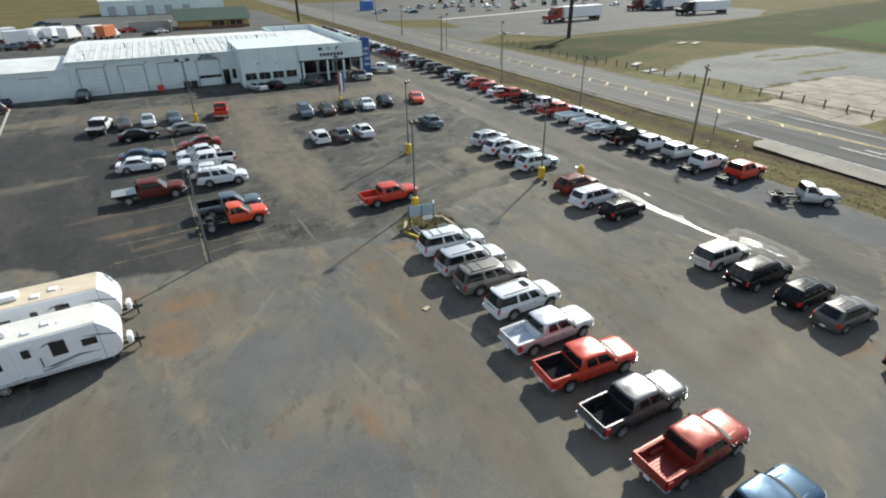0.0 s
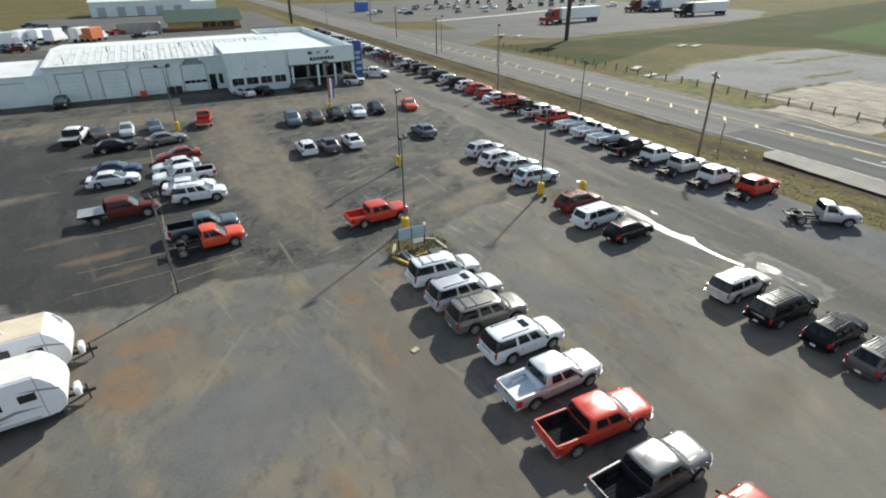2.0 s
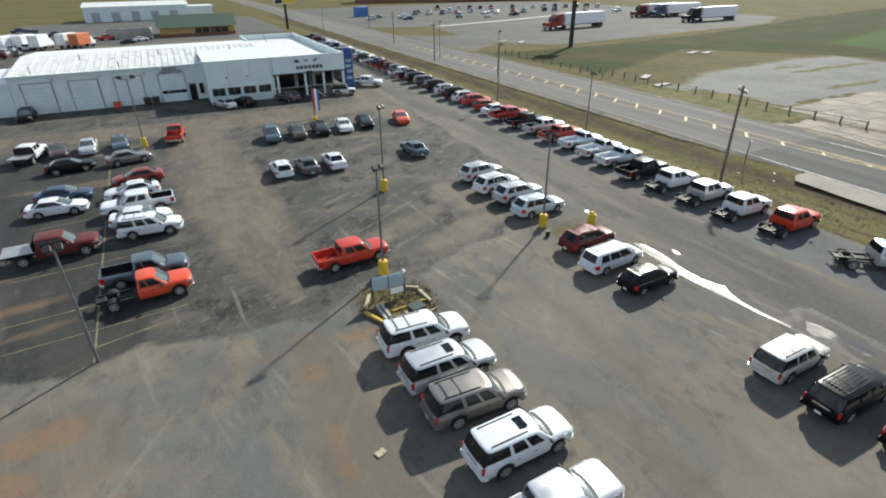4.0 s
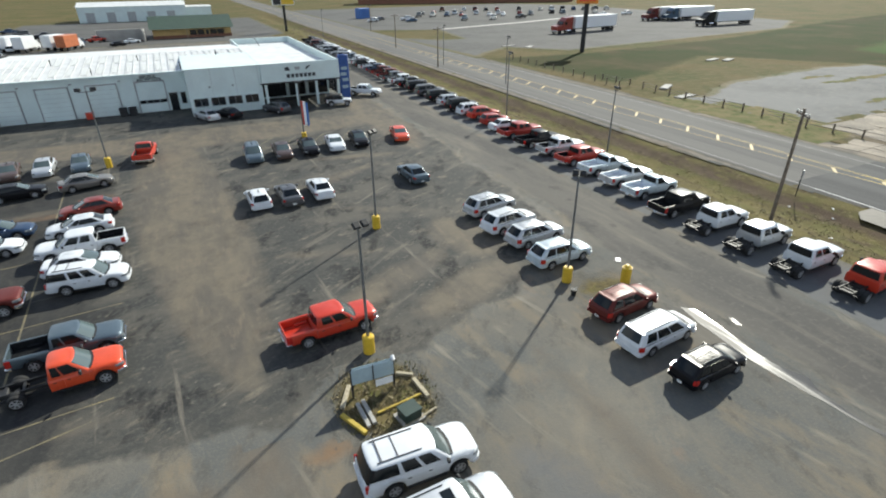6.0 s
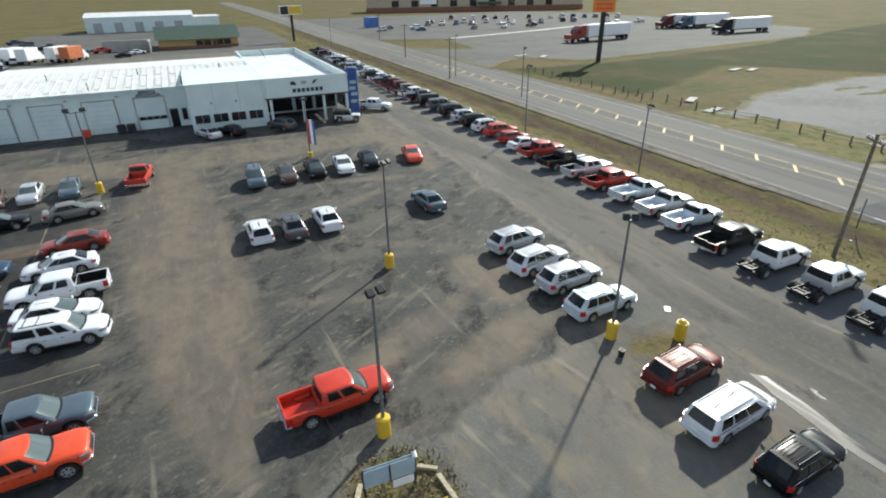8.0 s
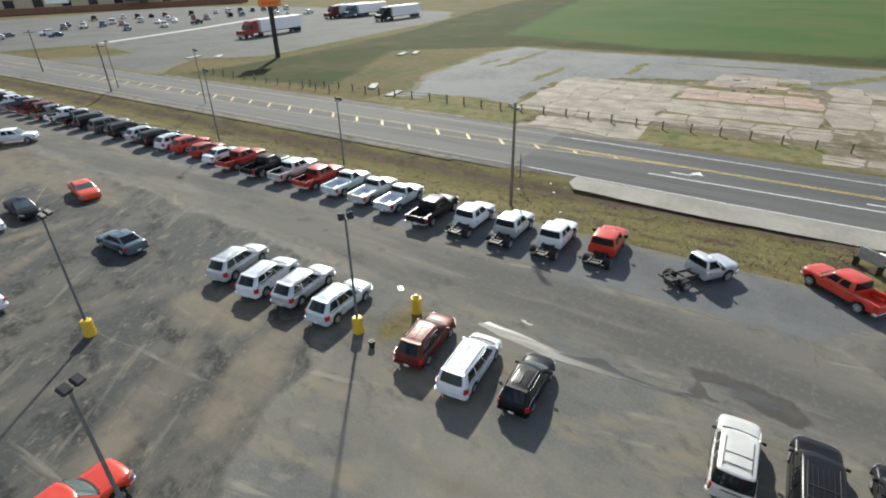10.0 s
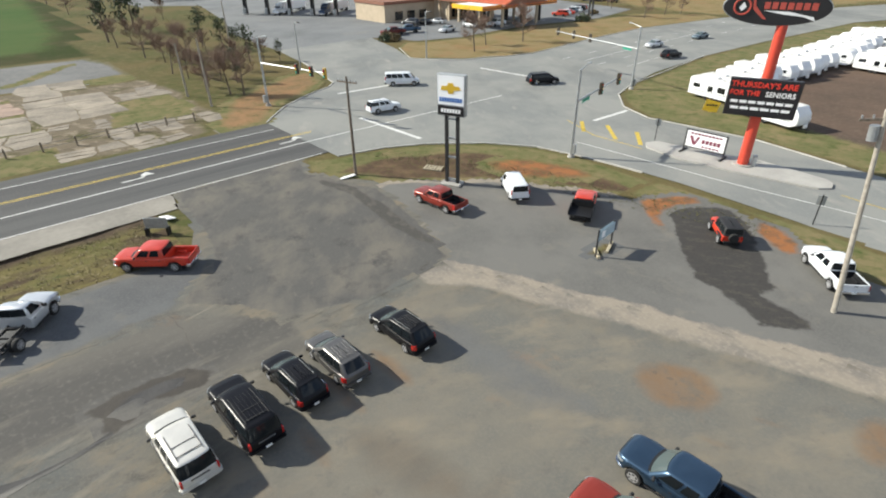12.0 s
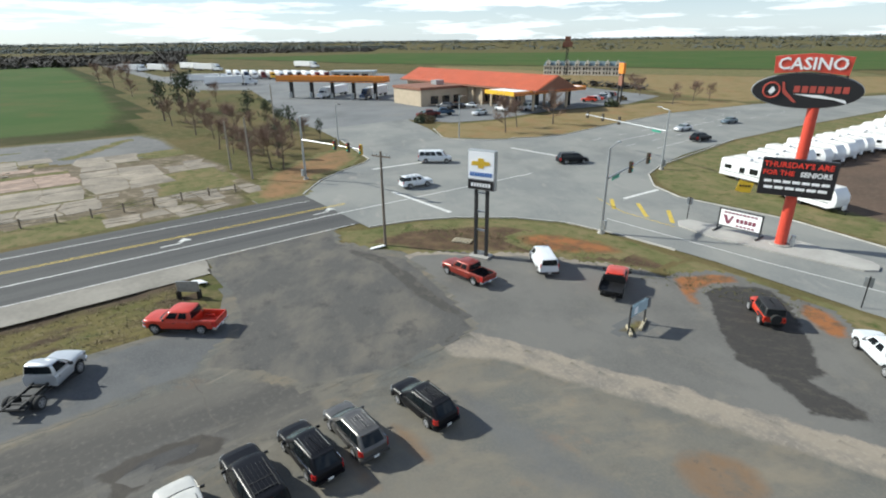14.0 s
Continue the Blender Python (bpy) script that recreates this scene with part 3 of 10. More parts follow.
def box(bm, x0, x1, y0, y1, z0, z1, bevel=0.0, m=None):
    r = bmesh.ops.create_cube(bm, size=1.0)
    vs = r["verts"]
    for v in vs:
        v.co = Vector(((x0 + x1) / 2 + v.co.x * (x1 - x0), (y0 + y1) / 2 + v.co.y * (y1 - y0), (z0 + z1) / 2 + v.co.z * (z1 - z0)))
        if m is not None:
            v.co = m @ v.co
    if bevel:
        es = {e for v in vs for e in v.link_edges}
        bmesh.ops.bevel(bm, geom=list(es), offset=bevel, segments=1, affect='EDGES')
    return bm


def bx(*a, **k):
    return box(bmesh.new(), *a, **k)


def tube(bm, p, q, r0, r1=None, seg=8):
    """A tapered round bar from p to q."""
    p, q = Vector(p), Vector(q)
    r1 = r0 if r1 is None else r1
    d = q - p
    rot = d.to_track_quat('Z', 'Y').to_matrix().to_4x4()
    res = bmesh.ops.create_cone(bm, cap_ends=True, segments=seg, radius1=r0, radius2=r1, depth=d.length)
    bmesh.ops.transform(bm, matrix=Matrix.Translation((p + q) / 2) @ rot, verts=res["verts"])
    return bm


def tb(*a, **k):
    return tube(bmesh.new(), *a, **k)


def prism(bm, pts, lo, hi, axis='z'):
    """A closed polygon pushed from lo to hi along an axis."""
    def at(a, b, c):
        return {'z': (a, b, c), 'y': (a, c, b), 'x': (c, a, b)}[axis]
    a = [bm.verts.new(at(p[0], p[1], lo)) for p in pts]
    b = [bm.verts.new(at(p[0], p[1], hi)) for p in pts]
    n = len(pts)
    bm.faces.new(a)
    bm.faces.new(b)
    for i in range(n):
        bm.faces.new((a[i], a[(i + 1) % n], b[(i + 1) % n], b[i]))
    bmesh.ops.recalc_face_normals(bm, faces=bm.faces)
    return bm


def uneven(pts, step, jit, seed=0.0, close=True):
    """The same outline with its edges broken into steps and moved a little."""
    out = []
    n = len(pts)
    for i in range(n if close else n - 1):
        a, b = Vector((*pts[i], 0)), Vector((*pts[(i + 1) % n], 0))
        k = max(1, min(60, int((b - a).length / step)))
        for j in range(k):
            p = a.lerp(b, j / k)
            w = noise.noise_vector(p * 0.33 + Vector((seed, seed * 1.7, 0.3))) + 0.5 * noise.noise_vector(p * 1.1 + Vector((seed, 3.1, seed)))
            out.append((p.x + w.x * jit, p.y + w.y * jit))
    if not close:
        out.append(tuple(pts[-1]))
    return out


def field(P, X, Y):
    """Whether each place lies in the polygon P, and how far from its outline."""
    P = np.array(P, float)
    d2 = np.full(X.shape, 1e12)
    inside = np.zeros(X.shape, bool)
    for a, b in zip(P, np.roll(P, -1, axis=0)):
        e = b - a
        k = np.clip(((X - a[0]) * e[0] + (Y - a[1]) * e[1]) / max(1e-9, e @ e), 0, 1)
        d2 = np.minimum(d2, (X - a[0] - k * e[0]) ** 2 + (Y - a[1] - k * e[1]) ** 2)
        if e[1] != 0:
            inside ^= ((a[1] > Y) != (b[1] > Y)) & (X < a[0] + (Y - a[1]) / e[1] * e[0])
    return inside, np.sqrt(d2)


def soft_sheet(name, pts, material, z, jit, masks=(), cell=None):
    """A sheet on a grid; its "edge" value rises from 0 at the outline to 1 inside, for a ragged border.
    masks: (attribute, polygons, fade), the same for patches inside it."""
    P = np.array(pts, float)
    lo, hi = P.min(0), P.max(0)
    across = float(min(hi - lo))
    fade = max(0.35, min(1.6 * jit + 0.5, across * 0.45, 3.0))
    cell = cell or max(0.25, min(fade * 0.5, 1.5), math.sqrt(float(np.prod(hi - lo)) / 22000))
    fade = max(fade, cell * 1.6)
    xs = np.arange(lo[0] - cell, hi[0] + 2 * cell, cell)
    ys = np.arange(lo[1] - cell, hi[1] + 2 * cell, cell)
    X, Y = np.meshgrid(xs, ys)
    inside, dist = field(P, X, Y)
    nxx = len(xs)
    keep = inside[:-1, :-1] | inside[1:, :-1] | inside[:-1, 1:] | inside[1:, 1:]
    jj, ii = np.nonzero(keep)
    base = jj * nxx + ii
    quads = np.stack([base, base + 1, base + nxx + 1, base + nxx], 1)
    used, inv = np.unique(quads, return_inverse=True)
    x, y = X.ravel()[used], Y.ravel()[used]
    me = bpy.data.meshes.new(name)
    me.from_pydata(np.stack([x, y, np.full(len(used), z)], 1).tolist(), [], inv.reshape(-1, 4).tolist())
    values = [("edge", np.where(inside, np.clip(dist / fade, 0, 1), 0.0).ravel()[used])]
    for attr, polygons, soft in masks:
        v = np.zeros(len(used))
        for poly in polygons:
            q, d = field(poly, x, y)
            reach = max(soft, 0.01)
            v = np.maximum(v, np.where(q, np.clip(d / reach, 0, 1), 0.0))
        values.append((attr, v))
    for attr, v in values:
        me.attributes.new(attr, 'FLOAT', 'POINT').data.foreach_set("value", v.astype(np.float32))
    me.materials.append(material)
    return new(name, me)


def oval(x, y, sx, sy, turn=0.0, n=18):
    c, s = math.cos(radians(turn)), math.sin(radians(turn))
    return [(x + sx * math.cos(t) * c - sy * math.sin(t) * s, y + sx * math.cos(t) * s + sy * math.sin(t) * c) for t in (2 * math.pi * i / n for i in range(n))]


def sheet(name, pts, material, z, label, category="ground", jit=0.5, step=1.2, kind="structure"):
    if jit:
        pts = uneven(pts, step, jit, len(pts) * 0.37 + z * 40)
    if jit and "soft" in material:
        return tagged(soft_sheet(name, pts, material, z, jit), label, category, "", kind)
    bm = bmesh.new()
    fc = bm.faces.new([bm.verts.new((p[0], p[1], z)) for p in pts])
    bm.normal_update()
    if fc.normal.z < 0:
        fc.normal_flip()
    bmesh.ops.triangulate(bm, faces=bm.faces)
    return tagged(mesh_ob(name, bm, material), label, category, "", kind)


def ribbon(bm, pts, width, z):
    """A flat painted line along points."""
    for a, b in zip(pts, pts[1:]):
        d = Vector((b[0] - a[0], b[1] - a[1], 0)).normalized()
        s = Vector((-d.y, d.x, 0)) * width / 2
        p, q = Vector((*a, z)), Vector((*b, z))
        bm.faces.new([bm.verts.new(v) for v in (p - s, q - s, q + s, p + s)])
    return bm


def kerb(name, pts, label, w=0.16, h=0.10):
    bm = bmesh.new()
    for a, b in zip(pts, pts[1:]):
        d = Vector((b[0] - a[0], b[1] - a[1], 0))
        m = Matrix.Translation((*a, 0)) @ d.to_track_quat('X', 'Z').to_matrix().to_4x4()
        box(bm, -0.04, d.length + 0.04, -w / 2, w / 2, -0.05, h, 0.0, m)
    return tagged(mesh_ob(name, bm, KERB), label, "kerb", "", "structure")


def arc(cx, cy, r, a0, a1, n=10):
    return [(cx + r * math.cos(radians(a0 + (a1 - a0) * i / n)), cy + r * math.sin(radians(a0 + (a1 - a0) * i / n))) for i in range(n + 1)]


def smooth01(v):
    v = max(0.0, min(1.0, v))
    return v * v * (3 - 2 * v)


# ---- the ground, one sheet to the horizon ----
def ground_z(x, y):
    dip = max(0.0, 1 - abs(x - 44.8) / 5.4)
    z = -0.06 - 0.75 * smooth01(dip) * smooth01((y + 9) / 6) * (0.35 + 0.65 * smooth01((y - 6) / 16)) * smooth01((330 - y) / 40)
    r = math.hypot(x, y)
    if r > 700:
        k = smooth01((r - 700) / 1800)
        z += k * (7 + 10 * noise.noise(Vector((x * 0.0011, y * 0.0011, 0.5))) + 4 * noise.noise(Vector((x * 0.004, y * 0.004, 1.5))))
    return z


gx = sorted(set([-4400, -3400, -2600, -2000, -1500, -1100, -800, -600] + list(range(-450, 30, 40)) + [round(36 + 0.75 * i, 2) for i in range(21)] + list(range(60, 460, 40)) + [600, 800, 1100, 1500, 2000, 2600, 3400, 4400]))
gy = sorted(set([-4400, -3400, -2600, -2000, -1500, -1100, -800, -600] + list(range(-450, -20, 40)) + list(range(-14, 60, 2)) + list(range(60, 460, 20)) + [600, 800, 1100, 1500, 2000, 2600, 3400, 4400]))
gv = [(x, y, ground_z(x, y)) for y in gy for x in gx]
nx = len(gx)
gf = [(j * nx + i, j * nx + i + 1, (j + 1) * nx + i + 1, (j + 1) * nx + i) for j in range(len(gy) - 1) for i in range(nx - 1)]
gm = bpy.data.meshes.new("ground")
gm.from_pydata(gv, [], gf)
gm.materials.append(GROUND)
gm.shade_smooth()
tagged(new("ground", gm), "dry tan and green winter grassland on flat land", "ground", "", "structure")


# ---- paved and worn surfaces ----
sheet("lot_gravel", [(-70, -43), (-20, -42.5), (2, -43), (10, -42.5), (20.5, -41.8), (32.8, -35), (39, -27.4), (47, -22.8), (50.8, -24), (50.8, -11), (44.4, -10.8), (38.6, -8.6), (38.6, 5), (38.9, 60), (39.2, 172), (30, 182), (30, 215), (-70, 215)],
      GRAVEL, 0.0, "grey-brown packed gravel of the sales lot", "gravel lot", 0.3, 1.5)
dust = [oval(*v) for v in ((-4.0, 45.0, 5.0, 29, 4), (2, 69, 26, 5.5, 0), (-22, 70, 16, 4.5, 0), (10, 46, 8, 1.6, 25), (8.5, 24, 7, 2.2, 28), (12, 36, 6, 1.2, -30), (13, 21, 6, 2.6, 20), (24, 74, 4.2, 24, -4),
                           (-17, 48.5, 9, 1.3, 3), (-9.5, 26.5, 5, 0.6, 5), (-9, 18.0, 4, 0.8, 10), (-18.5, 20.8, 6, 0.4, 16), (5, 30, 5, 1.2, -20), (16, 28, 3, 5, 10), (15, 52, 7, 1.5, -12), (-30, 40, 8, 2, 10))]
rusty = [oval(*v) for v in ((-18.2, 23.9, 3.6, 1.0, 6), (-15, 47.5, 5.0, 1.0, 0), (-21, 28.5, 3.0, 0.8, 10), (-16.5, 20.5, 2.6, 0.8, 14), (-11.5, 51, 2.2, 0.8, 0))]
tagged(soft_sheet("lot_asphalt", uneven([(-70, 24), (-40, 22.5), (-26.9, 20.2), (-20.6, 15.6), (-16.6, 14.4), (-13.0, 14.9), (-10.8, 14.7), (-7.6, 14.5), (-3.6, 13.8), (0.6, 13.4), (2.6, 15.5), (8, 16), (14, 18), (19, 20.5), (24, 23), (25.5, 32), (26.5, 60), (27.5, 96), (26, 170), (-70, 170)], 1.0, 0.9, 7.0), ASPHALT, 0.004, 0.9, (("sealed", [[(-60, 18), (-26, 17.5), (-20.5, 14), (-9.2, 13.5), (-8.8, 30), (-10, 58), (-38, 66), (-60, 66)]], 2.0), ("dust", dust, 1.5), ("rust", rusty, 0.8)), 0.6),
       "dark worn asphalt with dusty tracks and stains", "asphalt", "", "structure")
pale = [(-30, -14), (-12, -9), (4, -6), (16, -1), (22, 0), (24.5, -8), (25.5, -20), (15, -26), (2, -31), (-14, -37), (-32, -41)]
strip = [(25.6, -18.6), (24.4, -22.0), (20.2, -23.7), (16.5, -25.2), (11.7, -27.3), (7.2, -28.9), (3.3, -30.3), (0.5, -31.4), (-14, -37.2), (-33, -42), (-33, -38.6), (-14, -33.8), (-0.1, -28.6), (3.8, -27.3), (7.7, -25.9), (10.5, -24.9), (13.6, -23.7), (16.7, -22.2), (20.5, -20.9), (23.0, -18.6)]
greys = [[(21.5, -15.6), (20.6, -18.4), (17, -18.8), (12.6, -18.8), (9.0, -19.0), (8.6, -17.4), (11.4, -14.6), (16, -14.6)], oval(-11, 1.5, 5.0, 4.2, 20), oval(-12.5, -8, 6.5, 5, 0), oval(-6.5, 4, 1.8, 5.5, 5), oval(-22, -12, 6, 5, 0), oval(-9, 11.5, 3.4, 1.4, 0), oval(9, 4, 2.5, 5, 10), oval(-9, 7.5, 3, 1.6, 0)]
clay = [oval(*v) for v in ((7.4, -22.3, 2.5, 2.2, 30), (8.7, -22.0, 1.0, 0.8, 30), (3.1, -23.3, 1.1, 0.5, 25), (-0.6, -25.8, 1.4, 2.2, 0), (4.4, -20.2, 1.2, 0.5, 20), (-4, -22, 2.2, 0.8, 15), (18.6, -9.2, 2.4, 0.8, 0), (18.4, -12.2, 2.2, 0.9, 0), (16.5, -6.4, 2.0, 0.7, 0))] + [oval(*v) for v in ((-7.7, -4.6, 0.9, 2.2, 12), (-6.7, -7.0, 0.6, 2.0, 6), (-6.5, -9.6, 0.45, 1.6, 0), (-15.9, 6.8, 1.9, 2.6, 10), (-14.8, 10.4, 2.2, 1.6, 0), (-16.4, 3.4, 0.9, 1.1, 0),
        (-11.0, -2.2, 1.1, 0.5, 15), (-13.4, 11.4, 1.5, 0.6, 20), (-2.6, 9.3, 1.3, 1.2, 0), (-10.3, 9.0, 0.7, 0.6, 0), (-8.3, 0.3, 0.7, 0.5, 0), (-11.8, 5.2, 1.5, 0.6, 10), (0.6, 11.4, 1.8, 1.0), (-2.8, 3.5, 0.8, 2.6), (-17.5, -7.5, 1.8, 0.9), (-5.2, 5.4, 0.6, 0.4))]
dirt = [oval(*v) for v in ((-2.2, 1, 2.8, 17), (-15.5, 9, 5, 4.5), (-6.5, 11.5, 4, 1.6), (9.5, -3, 1.8, 10), (12.8, 3, 1.6, 12), (-20, -3, 4, 7), (13, -9, 4, 2, 15))]
tagged(soft_sheet("lot_gravel_worn", [(-36, -43), (26.4, -43), (26.4, 20), (-36, 20)], WORNGRAVEL, 0.0012, 1.0, (("pale", [pale, oval(13.5, 8, 6, 7, 0)], 4.0), ("dirt", dirt, 1.4), ("grey", greys, 1.6), ("tan", [strip], 0.8), ("rust", clay, 0.9)), 0.27),
       "worn grey-tan gravel with clay stains and tracks", "gravel lot", "", "structure")
sheet("lot_lane", [(22.5, -10), (24.2, 0), (24.8, 10), (24.2, 20), (25.5, 30), (26.5, 60), (27.5, 96), (28.5, 168), (33.2, 168), (32.6, 96), (31.8, 40), (31.4, 5), (31.5, -4), (29, -8), (26, -10.5)],
      LANE, 0.008, "light worn asphalt lane between the car rows", "lane", 0.35, 1.2)
sheet("lot_row_gravel", [(31.4, 5), (31.8, 40), (32.6, 96), (33.2, 168), (39, 168), (38.7, 60), (38.4, 5), (38.4, -8), (37.2, -9.6), (34.2, -8), (31.5, -4.6)],
      GREYGRAVEL, 0.0096, "grey gravel under the row of trucks", "gravel", 0.3, 1.2)
sheet("driveway", [(32.3, -5.2), (35, -8.3), (37.6, -9.7), (44.4, -10.6), (50.9, -11), (50.9, -24.2), (46.7, -22.9), (39, -26.0), (31, -24.4), (25.0, -22.2), (24.4, -15), (26, -10), (29.5, -8)],
      DRIVE, 0.012, "dark asphalt driveway out to the highway", "driveway", 0.3, 1.0)
sheet("south_gravel", [(25, -21.5), (31, -23.5), (39, -25.2), (39.2, -27.2), (32.8, -34.8), (26, -39), (20.5, -41.6), (8.7, -42.6), (-4, -42.2), (-30, -42.5), (-30, -41.5), (-14, -37.0), (0.5, -31.2), (3.3, -30.1), (7.2, -28.7), (11.7, -27.1), (16.5, -25.0), (20.2, -23.5)],
      SOUTHGRAVEL, 0.0056, "blue-grey gravel at the corner of the lot", "gravel", 0.4, 1.0)
sheet("dark_gravel_patch", [(18.4, -41.2), (17.3, -43.3), (14.7, -45.5), (11.7, -43.9), (10.6, -41.7), (9.5, -39.7), (8.6, -38.6), (7.4, -36.2), (6.4, -36.8), (6.9, -35.4), (7.3, -34.2), (5.7, -33.8), (4.3, -33.4), (3.9, -32.3), (6.3, -30.2), (8.5, -31.6), (11.6, -32.6), (14.2, -35.4), (16.2, -38.4)],
      DARKGRAVEL, 0.0076, "fresh dark gravel spread under the jeep", "gravel patch", 0.35, 0.5)
# puddles along the lane edge
sheet("wet_ground", [(26.0, 1.4), (26.4, 0.0), (26.6, -2.2), (26.1, -4.2), (24.8, -5.1), (23.6, -4.2), (24.0, -2.8), (24.4, -1.5), (23.6, -0.9), (23.4, 0.4), (23.9, 1.2), (24.9, 0.8)], DAMP, 0.0096, "damp dark ground around a puddle", "wet ground", 0.2, 0.6)


def water(name, pts, label):
    return sheet(name, uneven(pts, 0.2, 0.10, len(pts) * 0.9), WATER, 0.0116, label, "puddle", 0.0)


water("puddle", [(23.4, 12.9), (24.0, 12.2), (24.0, 11.0), (23.8, 9.6), (23.6, 8.2), (23.55, 6.8), (23.9, 5.8), (24.2, 5.2), (23.8, 4.6), (23.5, 3.6), (23.55, 2.0), (23.9, 0.4), (23.6, 0.3), (23.25, 2.0), (23.12, 3.6), (22.98, 4.7), (22.85, 5.9), (22.8, 7.0), (22.8, 8.4), (22.9, 9.6), (23.05, 11.2)], "shallow rain puddle along the lane")
water("puddle", [(25.2, 10.7), (25.35, 10.2), (25.1, 9.7), (24.95, 9.9), (25.0, 10.4)], "small pool of rain water")
water("puddle", [(25.0, 0.3), (25.7, -1.0), (25.6, -2.6), (25.2, -3.6), (24.7, -3.2), (24.8, -2.0), (24.4, -1.2), (24.0, -0.9), (24.1, -0.3), (24.6, 0.0)], "shallow rain puddle in front of the cars")
# dark seam of the driveway, potholes
sheet("driveway_seam", [(44.6, -22.0), (39, -23.0), (32.2, -21.9), (28.4, -22.0), (26.4, -22.7), (26.8, -23.3), (31.4, -23.7), (36, -24.4), (40.6, -24.6), (44.6, -23.2)], SEAM, 0.0134, "dark seam along the driveway's edge", "seam", 0.2, 0.5)
sheet("pothole", [(24.6, -18.8), (25.2, -19.6), (25.9, -20.9), (25.3, -21.6), (24.9, -20.8), (24.5, -19.8)], SEAM, 0.0142, "dark worn pothole in the dusty strip", "pothole", 0.2, 0.3)
# joints and cracks in the lane
cr = bmesh.new()
rc = random.Random(8)
for path, w in ((((32.5, 16.6), (29.5, 15.6), (26.8, 14.7), (24.0, 14.3)), 0.06), (((31.6, -4.6), (29.6, -4.9), (27.5, -4.7), (25.2, -4.9)), 0.07), (((25.2, 4.6), (27.5, 5.0), (29.6, 4.8)), 0.07), (((31.9, 40), (31.8, 20), (31.6, 5), (31.4, -3)), 0.08),
                (((25.8, 30), (28.5, 29.4), (31.8, 30.6)), 0.07), (((26.6, 52), (29, 51.4), (32, 52)), 0.08), (((26.4, 70), (32.3, 71)), 0.09)):
    line = []
    for a, b in zip(path, path[1:]):
        n = max(2, int(math.hypot(b[0] - a[0], b[1] - a[1]) / 0.5))
        line += [(a[0] + (b[0] - a[0]) * i / n + rc.uniform(-0.1, 0.1), a[1] + (b[1] - a[1]) * i / n + rc.uniform(-0.1, 0.1)) for i in range(n)]
    ribbon(cr, line, w, 0.0125)
tagged(mesh_ob("trim_lane_cracks", cr, TARSEAL), "dark cracks and joints in the lane", "crack", "", "structure")

# ---- corner lawn and earth ----
sheet("corner_lawn", [(47, -22.9), (50.6, -24.4), (48.7, -27.6), (47.4, -33), (45.2, -37), (41, -42), (36, -45.4), (30, -46.6), (17.5, -46), (8.7, -44.7), (-8, -42.9), (-30, -40.6), (-70, -37), (-70, -43), (-30, -41.2), (2, -43), (10, -42.5), (20.5, -41.8), (32.8, -35), (39, -27.4)],
      LAWN, -0.004, "thin green-brown grass on the street corner", "lawn", 0.3, 1.2)
sheet("corner_earth", [(45, -24.5), (46, -30), (41.5, -38), (35.5, -42.3), (28, -44), (20, -44), (17.5, -41.6), (22.5, -41.2), (30, -37.2), (35, -33), (39.5, -27.5)], DARKEARTH, 0.003, "dark bare earth behind the dealer sign", "earth", 0.6, 0.7)
sheet("red_earth", [(37.2, -38.6), (36.0, -41.2), (33.2, -43.4), (28.1, -44.2), (25.6, -43.0), (26.9, -41.2), (30.9, -37.6), (34.5, -36.0)], REDEARTH, 0.0085, "orange-red bare clay", "earth", 0.7, 0.6)
sheet("lawn_edge", [(22.5, -41.0), (21.4, -41.3), (19.0, -42.4), (16.6, -45.0), (14.1, -45.6), (12.0, -45.1), (8.5, -43.3), (6.2, -41.8), (3.6, -41.2), (-12, -40.6), (-12, -45.6), (3.7, -46.2), (6.5, -46.4), (10.3, -46.6), (22, -46.6)], LAWN, 0.0066, "green-brown grass between the gravel and the street", "lawn", 0.3, 0.6)
sheet("red_earth", [(21.0, -40.6), (20.8, -42.3), (19.5, -44.7), (17.4, -46.0), (16.2, -44.8), (17.7, -42.4), (17.8, -40.5), (16.1, -37.9), (16.5, -37.2), (18.1, -38.2), (19.5, -39.5)], REDGREY, 0.0088, "orange-red clay round the dark gravel", "earth", 0.25, 0.4)
sheet("red_earth", [(12.4, -45.1), (10.5, -44.9), (8.4, -43.5), (7.4, -41.6), (8.5, -40.1), (10.1, -41.2), (11.8, -43.0)], REDGREY, 0.0098, "orange-red clay beside the dark gravel", "earth", 0.25, 0.4)
sheet("red_earth", [(66, -27.2), (69, -29.6), (74, -33.4), (77.6, -41), (81, -44.6), (92, -48.4), (90, -42), (86, -36), (81, -29), (76, -25.6), (70, -22.5), (66.4, -21)], CLAYLAWN, 0.009, "tan-orange bare clay at the signal corner", "earth", 0.8, 0.8)
# verge along the highway
bm = bmesh.new()
vx = [38.2 + 0.7 * i for i in range(19)]
vy = [-8.4 + 1.5 * i for i in range(160)]
grid = [[bm.verts.new((x + (0.25 * noise.noise(Vector((x, y, 0))) if 0 < i < 18 else 0), y, ground_z(x, y) + 0.03 + 0.06 * noise.noise(Vector((x * 0.9, y * 0.9, 4))))) for i, x in enumerate(vx)] for y in vy]
for j in range(len(vy) - 1):
    for i in range(len(vx) - 1):
        bm.faces.new((grid[j][i], grid[j][i + 1], grid[j + 1][i + 1], grid[j + 1][i]))
verge = mesh_ob("verge", bm, MUD, 60)
va = verge.data.attributes.new("edge", 'FLOAT', 'POINT')
